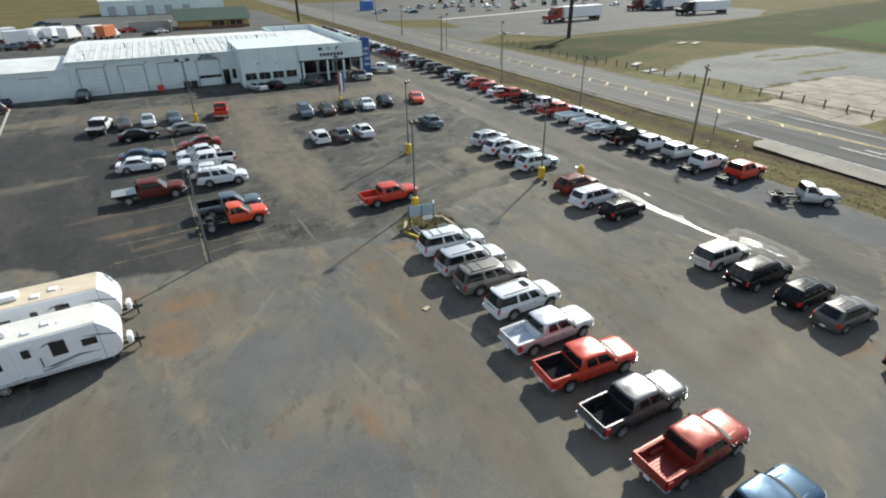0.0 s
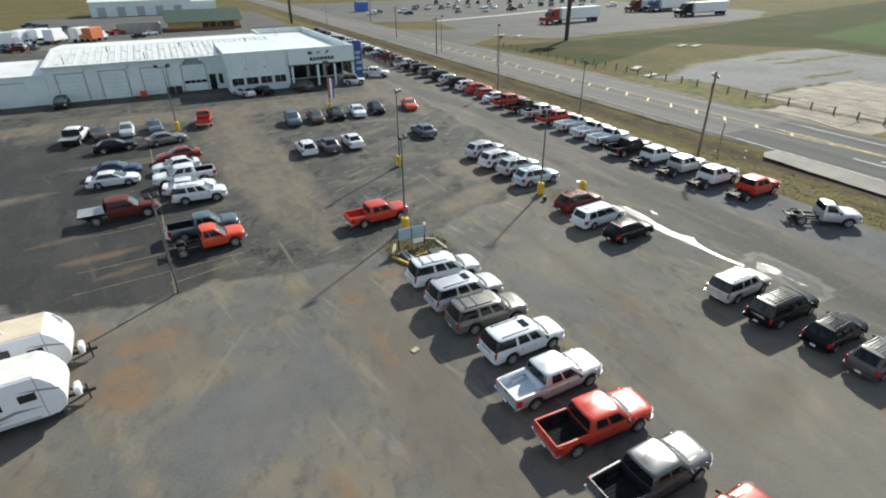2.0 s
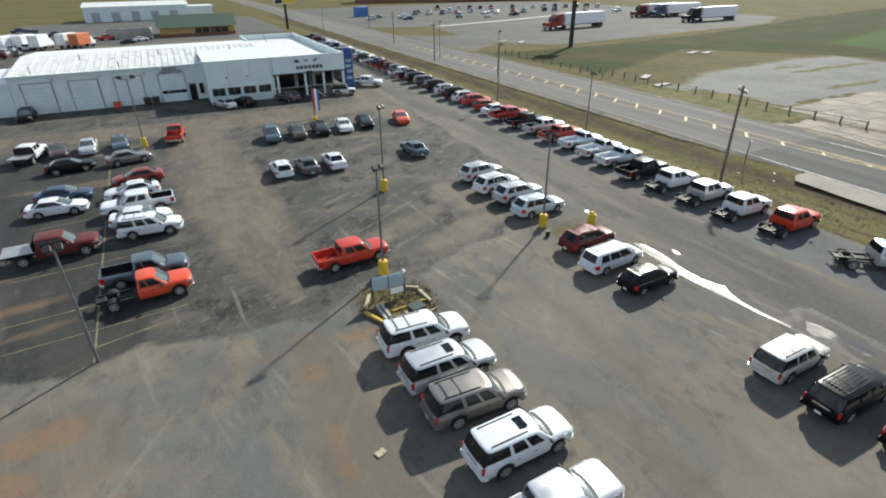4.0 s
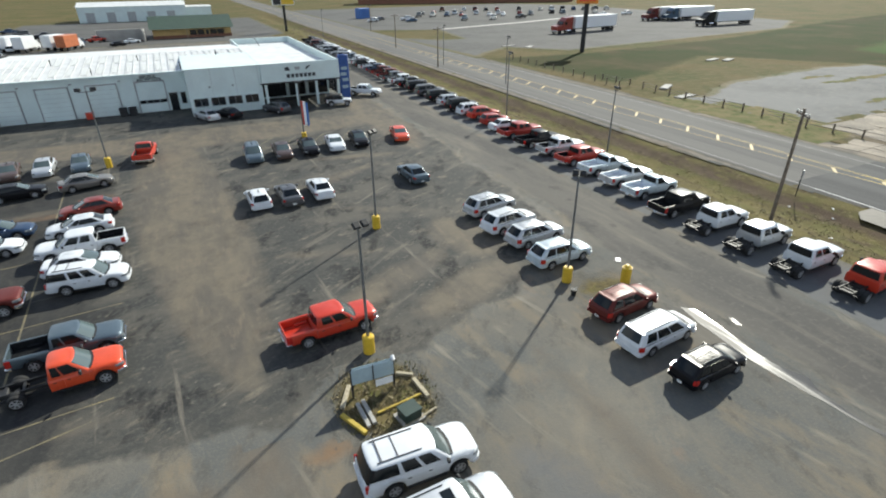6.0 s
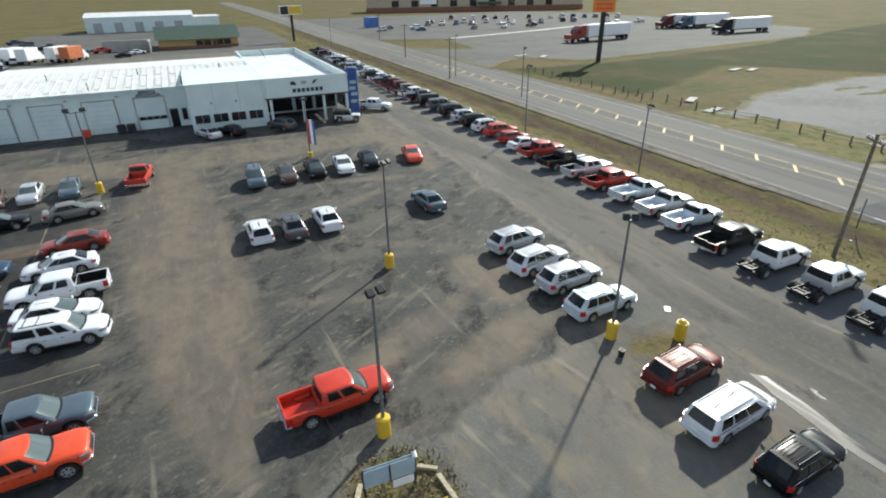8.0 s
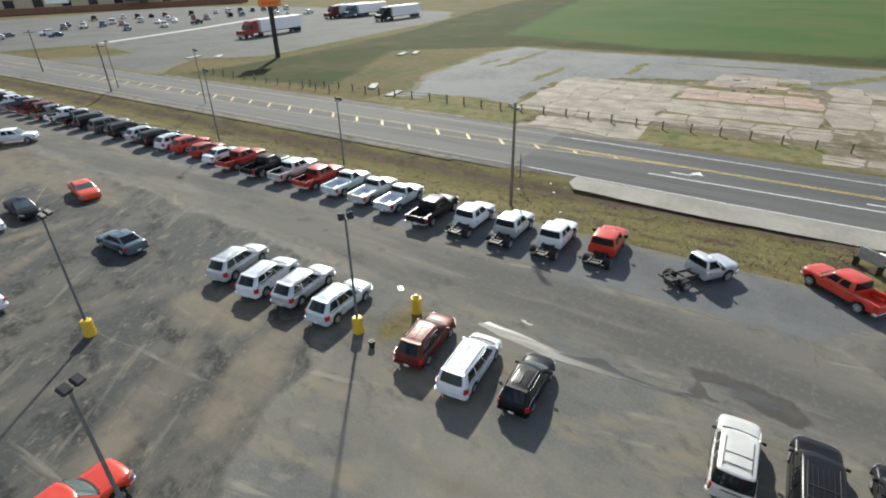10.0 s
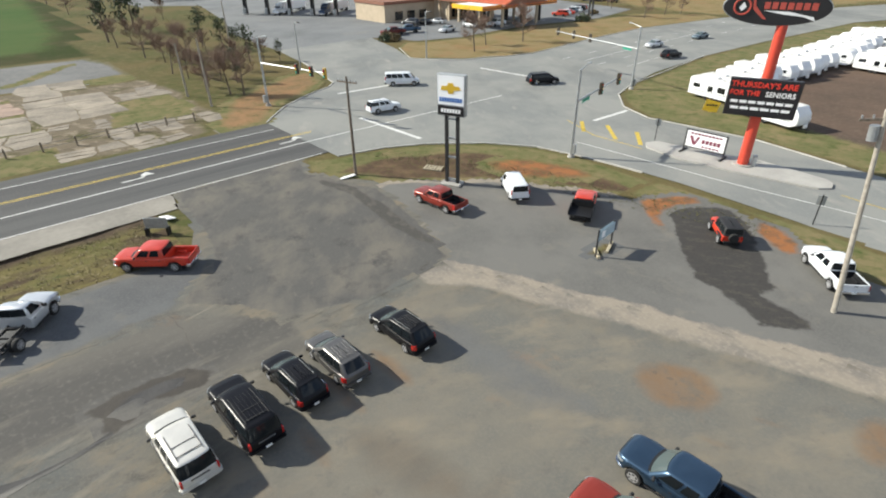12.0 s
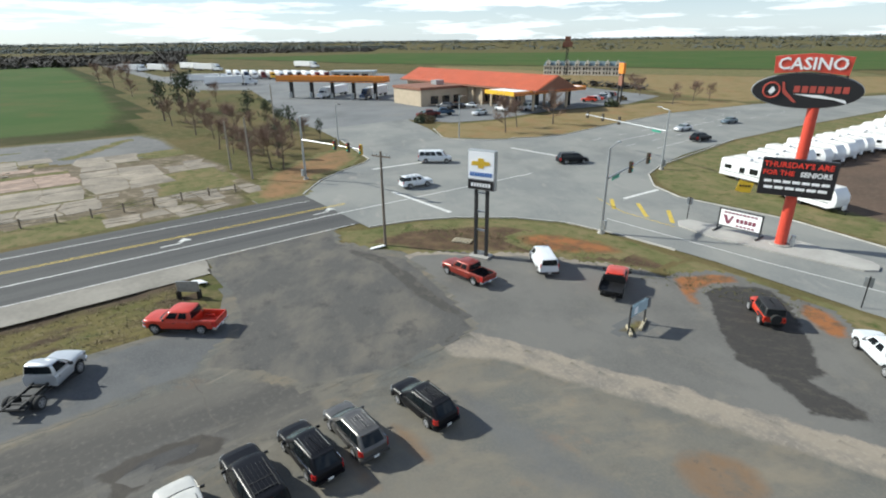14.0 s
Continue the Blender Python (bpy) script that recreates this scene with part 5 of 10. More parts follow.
def shell(point, us, vs, out, lift=0.012, thick=0.03):
    """A pane following point(u, v), standing out a little, with a turned-in rim."""
    bm = bmesh.new()
    P = [[Vector(point(u, v)) for u in us] for v in vs]
    mid = len(us) // 2, len(vs) // 2
    nrm = (P[-1][mid[0]] - P[0][mid[0]]).cross(P[mid[1]][-1] - P[mid[1]][0]).normalized()
    if nrm.dot(Vector(out)) < 0:
        nrm = -nrm
    g = [[bm.verts.new(p + nrm * lift) for p in row] for row in P]
    for a, b in zip(g, g[1:]):
        for i in range(len(us) - 1):
            bm.faces.new((a[i], a[i + 1], b[i + 1], b[i]))
    rim = g[0] + [r[-1] for r in g[1:]] + g[-1][-2::-1] + [r[0] for r in g[-2:0:-1]]
    low = [bm.verts.new(v.co - nrm * thick) for v in rim]
    for i in range(len(rim)):
        j = (i + 1) % len(rim)
        bm.faces.new((rim[i], rim[j], low[j], low[i]))
    bmesh.ops.recalc_face_normals(bm, faces=bm.faces)
    return bm


def span(a, b, n):
    return [a + (b - a) * i / n for i in range(n + 1)]


def turned_in(d):
    """How far the rounded corner of a cab lies inside its square one, d from the corner."""
    return CORNER - math.sqrt(max(0.0, CORNER ** 2 - (CORNER - d) ** 2)) if d < CORNER else 0.0


def finer(a, b):
    """Steps from a to b, closer together near the ends 0 and 1."""
    return sorted(set(span(a, b, 3)) | {k for k in (0.006, 0.016, 0.032, 0.055, 0.945, 0.968, 0.984, 0.994) if a < k < b})


def glaze(car, c, sides, back=True, rear_v=(0.18, 0.86), rear_u=(0.06, 0.94), side_v=(0.13, 0.87)):
    """Windscreen, back window and side windows of a cab. sides: (u0, u1) spans along the belt."""
    def front(u, v):
        x0, x1, w, z = cab_at(c, v)
        y = (2 * u - 1) * w
        return x1 + BOW * (1 - (y / w) ** 2), y, z

    def rear(u, v):
        x0, x1, w, z = cab_at(c, v)
        w *= narrowed(0.0)
        y = (2 * u - 1) * w
        return x0 - TAILBOW * (1 - (y / w) ** 2) + turned_in(w - abs(y)), y, z
    part("windshield", shell(front, span(0.06, 0.94, 6), span(0.0, 0.87, 2), (1, 0, 0.5)), SHIELD, car, smooth=50)
    if back:
        part("rear_window", shell(rear, finer(*rear_u), span(*rear_v, 2), (-1, 0, 0.3)), GLASS, car, smooth=50)
    for s in (-1, 1):
        def side(u, v, s=s):
            x0, x1, w, z = cab_at(c, v)
            return x0 + (x1 - x0) * u, s * (w * narrowed(u) - turned_in((x1 - x0) * u)), z
        for u0, u1 in sides:
            part("side_window", shell(side, finer(u0, u1), span(*side_v, 3), (0, s, 0.2)), GLASS, car, smooth=50)


def cowl(car, c, z, h=0.03):
    """Black wiper panel along the foot of the windscreen."""
    x1, w = c[3], c[6] - 0.16
    ys = span(-w, w, 8)
    line = [(x1 + BOW * (1 - (y / c[6]) ** 2), y) for y in ys]
    bm = bmesh.new()
    prism(bm, [(x + 0.09, y) for x, y in line] + [(x - 0.03, y) for x, y in reversed(line)], z - 0.08, z + h)
    part("cowl", bm, TRIM, car)


def doors(car, x0, x1, W, spans, sill, top, wb, r_arch, z_axle):
    """Door skins standing a few millimetres proud of the body side."""
    for a, b in spans:
        for s in (-1, 1):
            bm = bmesh.new()
            hi, lo = [], []
            for x in (a + 0.012, b - 0.012):
                hw = half_width(x, x0, x1, W)
                sec = section(hw, sill, interp(top, x))[1:4]
                hi.append([bm.verts.new((x, s * (y + 0.012), z)) for y, z in sec])
                lo.append([bm.verts.new((x, s * (y - 0.02), z)) for y, z in sec])
            for i in range(2):
                bm.faces.new((hi[0][i], hi[1][i], hi[1][i + 1], hi[0][i + 1]))
            ring_h = hi[0] + hi[1][::-1]
            ring_l = lo[0] + lo[1][::-1]
            for i in range(6):
                bm.faces.new((ring_h[i], ring_h[(i + 1) % 6], ring_l[(i + 1) % 6], ring_l[i]))
            bmesh.ops.recalc_face_normals(bm, faces=bm.faces)
            d = part("door", bm, PAINT, car)
            hx = a + 0.12
            hw = half_width(hx, x0, x1, W)
            zt = interp(top, hx)
            part("handle", bx(hx, hx + 0.16, s * (hw + 0.0) - 0.02, s * (hw + 0.0) + 0.02, zt - 0.24, zt - 0.20), TRIM, d)


def fittings(car, x0, x1, W, zh, zt, truck, bumper, z_bump, grille=(0.5, 0.85), tail_h=0.4, mirror_x=2.3, zbelt=1.1, plate=True, nose=0.11, tail=0.07, upright=False):
    hw = half_width(x1 - 0.1, x0, x1, W, nose, tail)
    skin(car, "headlight", LAMPCLEAR, x0, x1, W, x1 - 0.40, x1 - 0.012, zh - 0.17, zh, 0.4, nose, tail, 0.05)
    if upright:
        for s in (-1, 1):
            ht = half_width(x0 + 0.05, x0, x1, W, nose, tail)
            part("tail_light", bx(x0 - 0.02, x0 + 0.15, s * (ht - 0.05) - 0.06, s * (ht - 0.05) + 0.06, zt - tail_h, zt, 0.03), LAMPRED, car)
    else:
        skin(car, "tail_light", LAMPRED, x0, x1, W, x0 + 0.006, x0 + 0.30, zt - tail_h, zt, 0.4, nose, tail)
    for s in (-1, 1):
        m = Matrix.Translation((mirror_x, s * (W / 2 + 0.10), zbelt + 0.07)) @ Matrix.Rotation(s * 0.25, 4, 'Z')
        bm = box(bmesh.new(), -0.05, 0.09, -0.12, 0.12, -0.07, 0.09, 0.04, m)
        part("mirror", bm, TRIM if truck else PAINT, car)
    part("grille", bx(x1 - 0.1, x1 + 0.014, -hw * 0.62, hw * 0.62, *grille, bevel=0.02), TRIM, car)
    part("front_bumper", wrap_bumper(x0, x1, W, nose, tail, True, z_bump - 0.14, z_bump + 0.10, 0.05), bumper, car, smooth=40)
    part("rear_bumper", wrap_bumper(x0, x1, W, nose, tail, False, z_bump - 0.08, z_bump + 0.12, 0.08, 0.24), bumper, car, smooth=40)
    if plate:
        part("plate", bx(x0 - 0.10, x0 - 0.06, -0.16, 0.16, z_bump - 0.06 + 0.0, z_bump + 0.09), PLATE, car)


def underbody(car, x0, x1, W, z0, z1):
    part("underbody", bx(x0 + 0.25, x1 - 0.25, -W / 2 + 0.30, W / 2 - 0.30, z0, z1), TRIM, car)


def truck_bed(car, x0, xa, W, z_floor, z_top, r_arch, z_axle):
    """Open cargo bed: outer skins over the wheels, inner walls, ribbed floor."""
    bm = bmesh.new()
    rows = []
    xs = sorted({x0, x0 + 0.1, xa} | {round(r_arch * math.cos(radians(a)), 3) for a in (0, 18, 40, 65, 90, 115, 140, 162, 180)})
    for x in xs:
        hw = half_width(x, x0, 9, W, tail=0.03)
        zb = arch_z(x, 99, r_arch, z_axle, 0.52)
        h = z_top - zb
        s = [(hw - 0.06, zb), (hw - 0.01, zb + 0.2 * h), (hw, zb + 0.55 * h), (hw - 0.03, z_top - 0.06), (hw - 0.06, z_top), (hw - 0.15, z_top), (hw - 0.16, z_floor), (0.0, z_floor)]
        pts = s + [(-y, z) for y, z in reversed(s[:-1])]
        rows.append([bm.verts.new((x, y, z)) for y, z in pts])
    for a, b in zip(rows, rows[1:]):
        for i in range(len(a) - 1):
            bm.faces.new((a[i], b[i], b[i + 1], a[i + 1]))
    bm.faces.new(rows[0][:5] + [rows[0][5]])
    bmesh.ops.recalc_face_normals(bm, faces=bm.faces)
    bed = part("bed", bm, PAINT, car, smooth=52)
    hw = half_width(x0, x0, 9, W, tail=0.03)
    bm = bx(xa - 0.05, xa, -hw + 0.14, hw - 0.14, z_floor, z_top)
    part("bulkhead", bm, PAINT, bed)
    ribs, n = [(-hw + 0.17, z_floor + 0.006)], 9
    for i in range(n):
        y = -hw + 0.22 + (2 * hw - 0.44) * (i + 0.5) / n
        ribs += [(y - 0.06, z_floor + 0.006), (y - 0.05, z_floor + 0.026), (y + 0.05, z_floor + 0.026), (y + 0.06, z_floor + 0.006)]
    ribs += [(hw - 0.17, z_floor + 0.006), (hw - 0.17, z_floor - 0.02), (-hw + 0.17, z_floor - 0.02)]
    part("bed_liner", prism(bmesh.new(), ribs, x0 + 0.07, xa - 0.055, 'x'), LINER, bed)
    for s in (-1, 1):
        part("wall_liner", prism(bmesh.new(), [(s * (hw - 0.175), z_floor), (s * (hw - 0.152), z_floor), (s * (hw - 0.142), z_top - 0.012), (s * (hw - 0.165), z_top - 0.012)], x0 + 0.07, xa - 0.055, 'x'), LINER, bed)
    for s in (-1, 1):
        part("wheel_hump", bx(-0.42, 0.42, s * (hw - 0.27) - 0.10, s * (hw - 0.27) + 0.10, z_floor, z_floor + 0.22, bevel=0.05), LINER, bed)
    tg = part("tailgate", bx(x0 - 0.015, x0 + 0.065, -hw + 0.05, hw - 0.05, 0.60, z_top - 0.01, bevel=0.015), PAINT, car)
    part("handle", bx(x0 - 0.03, x0 - 0.01, -0.13, 0.13, z_top - 0.16, z_top - 0.10), TRIM, tg)
    return bed


def pickup(crew=True, bed=True, extended=False):
    """A full-size pickup. Without a bed it is a chassis cab with bare frame rails."""
    if bed:
        wb = 3.65 if crew else (3.65 if extended else 3.40)
        xa = 0.62 if crew else (0.95 if extended else 1.32)
    else:
        wb = 3.50 if not (crew or extended) else 3.95
        xa = 0.92 if crew else (1.55 if extended else 1.45)
    x0, x1, W = (-1.22 if bed else -0.95), wb + 1.0, 2.0
    xw = wb - 0.66                     # foot of the windscreen
    ra, za, sill, belt = 0.51, 0.405, 0.48, 1.20
    car = root("pickup_truck", "pickup truck parked on the lot", "pickup truck")
    top = [(xa, belt), (xw - 0.1, belt), (xw + 0.1, 1.19), (x1 - 0.6, 1.175), (x1 - 0.30, 1.145), (x1 - 0.13, 1.09), (x1 - 0.04, 1.00), (x1, 0.88)]
    part("body", lower_body(xa, x1, wb, W, sill, ra, za, top, nose=0.14, tail=0.0), PAINT, car, smooth=52)
    PLAN[0] = 0.02
    c = (xa + 0.03, xa + 0.12, xw - 0.68, xw + 0.04, belt, 1.89, 0.95, 0.81)
    part("cab", cabin_mesh(bmesh.new(), c), PAINT, car, smooth=52)
    if crew:
        glaze(car, c, ((0.15, 0.46), (0.525, 0.89)), rear_v=(0.14, 0.86), side_v=(0.16, 0.84))
        doors(car, xa, x1, W, ((xa + 0.15, xa + (xw - xa) * 0.50), (xa + (xw - xa) * 0.50, xw + 0.02)), sill, top, wb, ra, za)
    elif extended:
        glaze(car, c, ((0.10, 0.36), (0.41, 0.88)))
        doors(car, xa, x1, W, ((xa + 0.06, xa + (xw - xa) * 0.40), (xa + (xw - xa) * 0.40, xw + 0.02)), sill, top, wb, ra, za)
    else:
        glaze(car, c, ((0.14, 0.86),))
        doors(car, xa, x1, W, ((xa + 0.12, xw + 0.02),), sill, top, wb, ra, za)
    cowl(car, c, 1.20, 0.04)
    for s in (-1, 1):
        hood = bmesh.new()
        prism(hood, [(xw + 0.25, s * 0.62), (x1 - 0.35, s * 0.50), (x1 - 0.35, s * 0.44), (xw + 0.25, s * 0.54)], 1.10, 1.222)
        for v in hood.verts:
            if v.co.z > 1.15:
                v.co.z = interp(top, v.co.x) + 0.035
        part("hood_crease", hood, PAINT, car)
    for s in (-1, 1):
        bm = tb((xa + 0.25, s * 1.0, 0.42), (wb - 0.55, s * 1.0, 0.42), 0.045)
        part("running_board", bm, DARKMETAL, car)
    if bed:
        underbody(car, x0, x1, W, 0.32, 0.68)
        truck_bed(car, x0, xa - 0.03, W, 0.72, 1.22, ra, za)
        fittings(car, x0, x1, W, 1.02, 1.16, True, CHROME, 0.56, (0.70, 1.0), 0.42, xw - 0.25, belt, nose=0.14, tail=0.02)
    else:
        underbody(car, xa - 0.2, x1, W, 0.32, 0.80)
        fr = part("chassis_frame", bx(x0, xa + 0.4, -0.46, -0.38, 0.58, 0.76), TRIM, car, "bare black frame rails")
        part("frame_rail", bx(x0, xa + 0.4, 0.38, 0.46, 0.58, 0.76), TRIM, fr)
        for x in (x0 + 0.06, -0.45, 0.35, xa - 0.2):
            part("cross_member", bx(x - 0.06, x + 0.06, -0.38, 0.38, 0.60, 0.72), TRIM, fr)
        part("axle", tb((0, -0.8, 0.4), (0, 0.8, 0.4), 0.07), TRIM, fr)
        part("differential", bx(-0.18, 0.18, -0.17, 0.17, 0.26, 0.56, bevel=0.08), TRIM, fr)
        part("fuel_tank", bx(-0.85, -0.35, -0.34, 0.34, 0.44, 0.66, bevel=0.04), TRIM, fr)
        part("exhaust", tb((xa + 0.2, -0.55, 0.5), (-0.7, -0.62, 0.5), 0.05), DARKMETAL, fr)
        part("leaf_spring", bx(-0.62, 0.62, -0.62, -0.54, 0.46, 0.54), TRIM, fr)
        part("leaf_spring", bx(-0.62, 0.62, 0.54, 0.62, 0.46, 0.54), TRIM, fr)
        part("rear_bar", bx(x0 - 0.05, x0 + 0.03, -0.75, 0.75, 0.58, 0.68), DARKMETAL, fr)
        hw = 0.86
        for s in (-1, 1):
            part("mirror", bx(xw - 0.32, xw - 0.2, s * 1.2 - 0.14, s * 1.2 + 0.14, 1.22, 1.46, 0.03), TRIM, car)
        skin(car, "headlight", LAMPCLEAR, xa, x1, W, x1 - 0.40, x1 - 0.012, 0.85, 1.02, 0.4, 0.11, 0.0, 0.05)
        part("front_bumper", wrap_bumper(xa, x1, W, 0.11, 0.0, True, 0.42, 0.66, 0.05), CHROME, car, smooth=40)
        part("grille", bx(x1 - 0.1, x1 + 0.015, -0.5, 0.5, 0.68, 1.0, bevel=0.02), TRIM, car)
    add_wheels(car, TRUCK_WHEEL, 0.405, wb, 0.86, double=not bed)
    return car


def suv(wb=2.95, ribs=False, sunroof=False):
    """A tall full-size estate on a truck frame."""
    x0, x1, W = -1.18, wb + 1.03, 2.0
    ra, za, sill, belt = 0.50, 0.405, 0.42, 1.16
    xw = wb - 0.48
    car = root("suv", "large sport utility vehicle parked on the lot", "suv")
    top = [(x0, belt - 0.04), (x0 + 0.1, belt), (xw, belt), (xw + 0.2, 1.165), (x1 - 0.6, 1.14), (x1 - 0.30, 1.09), (x1 - 0.13, 1.02), (x1 - 0.04, 0.93), (x1, 0.82)]
    part("body", lower_body(x0, x1, wb, W, sill, ra, za, top, nose=0.15, tail=0.08), PAINT, car, smooth=52)
    PLAN[0] = 0.05
    c = (x0 + 0.08, x0 + 0.36, xw - 0.66, xw + 0.08, belt, 1.90, 0.95, 0.81)
    part("cabin", cabin_mesh(bmesh.new(), c), PAINT, car, smooth=52)
    L = c[3] - c[0]
    b_pillar = (wb * 0.50 - 0.1 - c[0]) / L
    c_pillar = (0.42 - c[0]) / L
    glaze(car, c, ((0.012, c_pillar - 0.035), (c_pillar + 0.022, b_pillar - 0.022), (b_pillar + 0.026, 0.90)), rear_v=(0.0, 0.88), rear_u=(0.0, 1.0), side_v=(0.14, 0.85))
    for i in range(-2, 3) if ribs else ():
        part("roof_rib", bx(c[1] + 0.30, c[2] - 0.55, i * 0.2 - 0.016, i * 0.2 + 0.016, 1.90, 1.938, bevel=0.006), PAINT, car)
    doors(car, x0, x1, W, ((0.46, wb * 0.5 - 0.08), (wb * 0.5 - 0.08, wb - 0.62)), sill, top, wb, ra, za)
    cowl(car, c, 1.175, 0.04)
    underbody(car, x0, x1, W, 0.30, 0.80)
    for s in (-1, 1):
        part("roof_rail", bx(c[1] + 0.25, c[2] - 0.45, s * 0.60 - 0.016, s * 0.60 + 0.016, 1.885, 1.938, bevel=0.01), TRIM, car)
    for x in () if sunroof else (c[1] + 0.45, c[1] + 1.15):
        part("cross_bar", bx(x - 0.02, x + 0.02, -0.60, 0.60, 1.925, 1.945), TRIM, car)
    if sunroof:
        part("sunroof", bx(c[2] - 0.72, c[2] - 0.26, -0.36, 0.36, 1.905, 1.934, bevel=0.008), GLASS, car)
    part("tailgate_trim", bx(x0 - 0.02, x0 + 0.04, -0.45, 0.45, 0.92, 1.02), CHROME, car)
    fittings(car, x0, x1, W, 0.96, 1.15, True, PAINT, 0.54, (0.62, 0.90), 0.40, xw - 0.12, belt, nose=0.15, tail=0.08, upright=True)
    for s in (-1, 1):
        part("running_board", bx(0.55, wb - 0.6, s * 0.97 - 0.08, s * 0.97 + 0.08, 0.36, 0.42), TRIM, car)
    add_wheels(car, TRUCK_WHEEL, 0.405, wb, 0.86)
    return car


def crossover(kind="suv"):
    """A mid-size crossover, or a minivan with a longer cabin."""
    van = kind == "minivan"
    wb = 3.08 if van else 2.86
    x0, x1, W = (-1.12 if van else -0.98), wb + (0.97 if van else 0.95), (1.95 if van else 1.86)
    H, belt = (1.74, 1.02) if van else (1.70, 1.05)
    ra, za, sill = 0.42, 0.345, 0.34
    xw = wb - 0.36 + (0.36 if van else 0)
    car = root("minivan" if van else "crossover", "crossover parked on the lot", "minivan" if van else "crossover")
    top = [(x0, belt - 0.06), (x0 + 0.12, belt), (xw - 0.2, belt - 0.02), (xw + 0.1, 1.02), (x1 - 0.55, 0.97), (x1 - 0.28, 0.92), (x1 - 0.12, 0.86), (x1 - 0.03, 0.78), (x1, 0.68)]
    part("body", lower_body(x0, x1, wb, W, sill, ra, za, top, nose=0.14, tail=0.10), PAINT, car, smooth=52)
    PLAN[0] = 0.06 if van else 0.09
    c = (x0 + 0.07, x0 + (0.40 if van else 0.62), xw - 0.94, xw + 0.06, belt, H, W / 2 - 0.05, W / 2 - 0.23)
    part("cabin", cabin_mesh(bmesh.new(), c), PAINT, car, smooth=52)
    L = c[3] - c[0]
    bp, cp = (wb * 0.50 - c[0]) / L, (0.35 - c[0]) / L
    glaze(car, c, ((0.10, cp - 0.022), (cp + 0.012, bp - 0.010), (bp + 0.012, 0.895)), rear_v=(0.14, 0.86), rear_u=(0.11, 0.89), side_v=(0.12, 0.85))
    for i in (-2, -1, 0, 1, 2):
        part("roof_rib", bx(c[1] + 0.22, c[2] - 0.35, i * 0.17 - 0.014, i * 0.17 + 0.014, H + 0.01, H + 0.034, bevel=0.005), PAINT, car)
    for s in (-1, 1):
        part("window_trim", bx(c[0] + 0.25, c[3] - 0.45, s * (c[6] + 0.012) - 0.012, s * (c[6] + 0.012) + 0.012, belt - 0.012, belt + 0.018), CHROME, car)
    doors(car, x0, x1, W, ((0.40, wb * 0.5), (wb * 0.5, wb - 0.50)), sill, top, wb, ra, za)
    cowl(car, c, 1.05, 0.015)
    underbody(car, x0, x1, W, 0.24, 0.62)
    for s in (-1, 1):
        part("roof_rail", bx(c[1] + 0.2, c[2] - 0.1, s * (c[7] - 0.15) - 0.014, s * (c[7] - 0.15) + 0.014, H - 0.005, H + 0.045, bevel=0.006), POLE, car)
    fittings(car, x0, x1, W, 0.83, 1.02, False, PAINT, 0.46, (0.54, 0.74), 0.32, xw - 0.28, belt, nose=0.14, tail=0.10)
    part("spoiler", bx(c[1] - 0.12, c[1] + 0.1, -c[7] + 0.06, c[7] - 0.06, H - 0.07, H - 0.03, bevel=0.01), PAINT, car)
    add_wheels(car, CAR_WHEEL, 0.345, wb, W / 2 - 0.13)
    return car


def sedan(coupe=False, hatch=False):
    wb = 2.85 if coupe else 2.72
    x0, x1, W = -1.02, wb + 0.98, (1.90 if coupe else 1.82)
    if hatch:
        x0, x1 = -0.72, wb + 0.86
    H, belt = (1.36, 0.92) if coupe else ((1.50 if hatch else 1.45), 0.93)
    ra, za, sill = 0.40, 0.335, 0.26
    xw = wb - 0.40
    car = root("coupe" if coupe else "sedan", "car parked on the lot", "car")
    top = [(x0, belt - 0.08), (x0 + 0.06, belt + 0.02), (x0 + 0.15, belt + 0.05), (0.1, belt + 0.06), (xw - 0.2, belt), (xw + 0.1, 0.95), (x1 - 0.55, 0.87), (x1 - 0.28, 0.80), (x1 - 0.12, 0.74), (x1 - 0.03, 0.67), (x1, 0.58)]
    part("body", lower_body(x0, x1, wb, W, sill, ra, za, top, nose=0.15, tail=0.12), PAINT, car, smooth=52)
    xb0 = x0 + 0.06 if hatch else x0 + 0.52
    PLAN[0] = 0.08
    c = (xb0, xb0 + (0.42 if hatch else 0.78), xw - 0.95, xw + 0.02, belt + 0.02, H, W / 2 - 0.08, W / 2 - 0.25)
    part("cabin", cabin_mesh(bmesh.new(), c), PAINT, car, smooth=52)
    bp = (wb * 0.52 - c[0]) / (c[3] - c[0])
    glaze(car, c, ((0.09, bp - 0.008), (bp + 0.010, 0.91)), rear_v=(0.03, 0.90))
    if coupe:
        doors(car, x0, x1, W, ((wb * 0.36, wb - 0.5),), sill, top, wb, ra, za)
    else:
        doors(car, x0, x1, W, ((0.40, wb * 0.52), (wb * 0.52, wb - 0.48)), sill, top, wb, ra, za)
    cowl(car, c, 0.98, 0.012)
    underbody(car, x0, x1, W, 0.2, 0.55)
    fittings(car, x0, x1, W, 0.73, 0.88, False, PAINT, 0.42, (0.44, 0.62), 0.18, xw - 0.25, belt, nose=0.15, tail=0.12)
    add_wheels(car, CAR_WHEEL, 0.335, wb, W / 2 - 0.12)
    return car


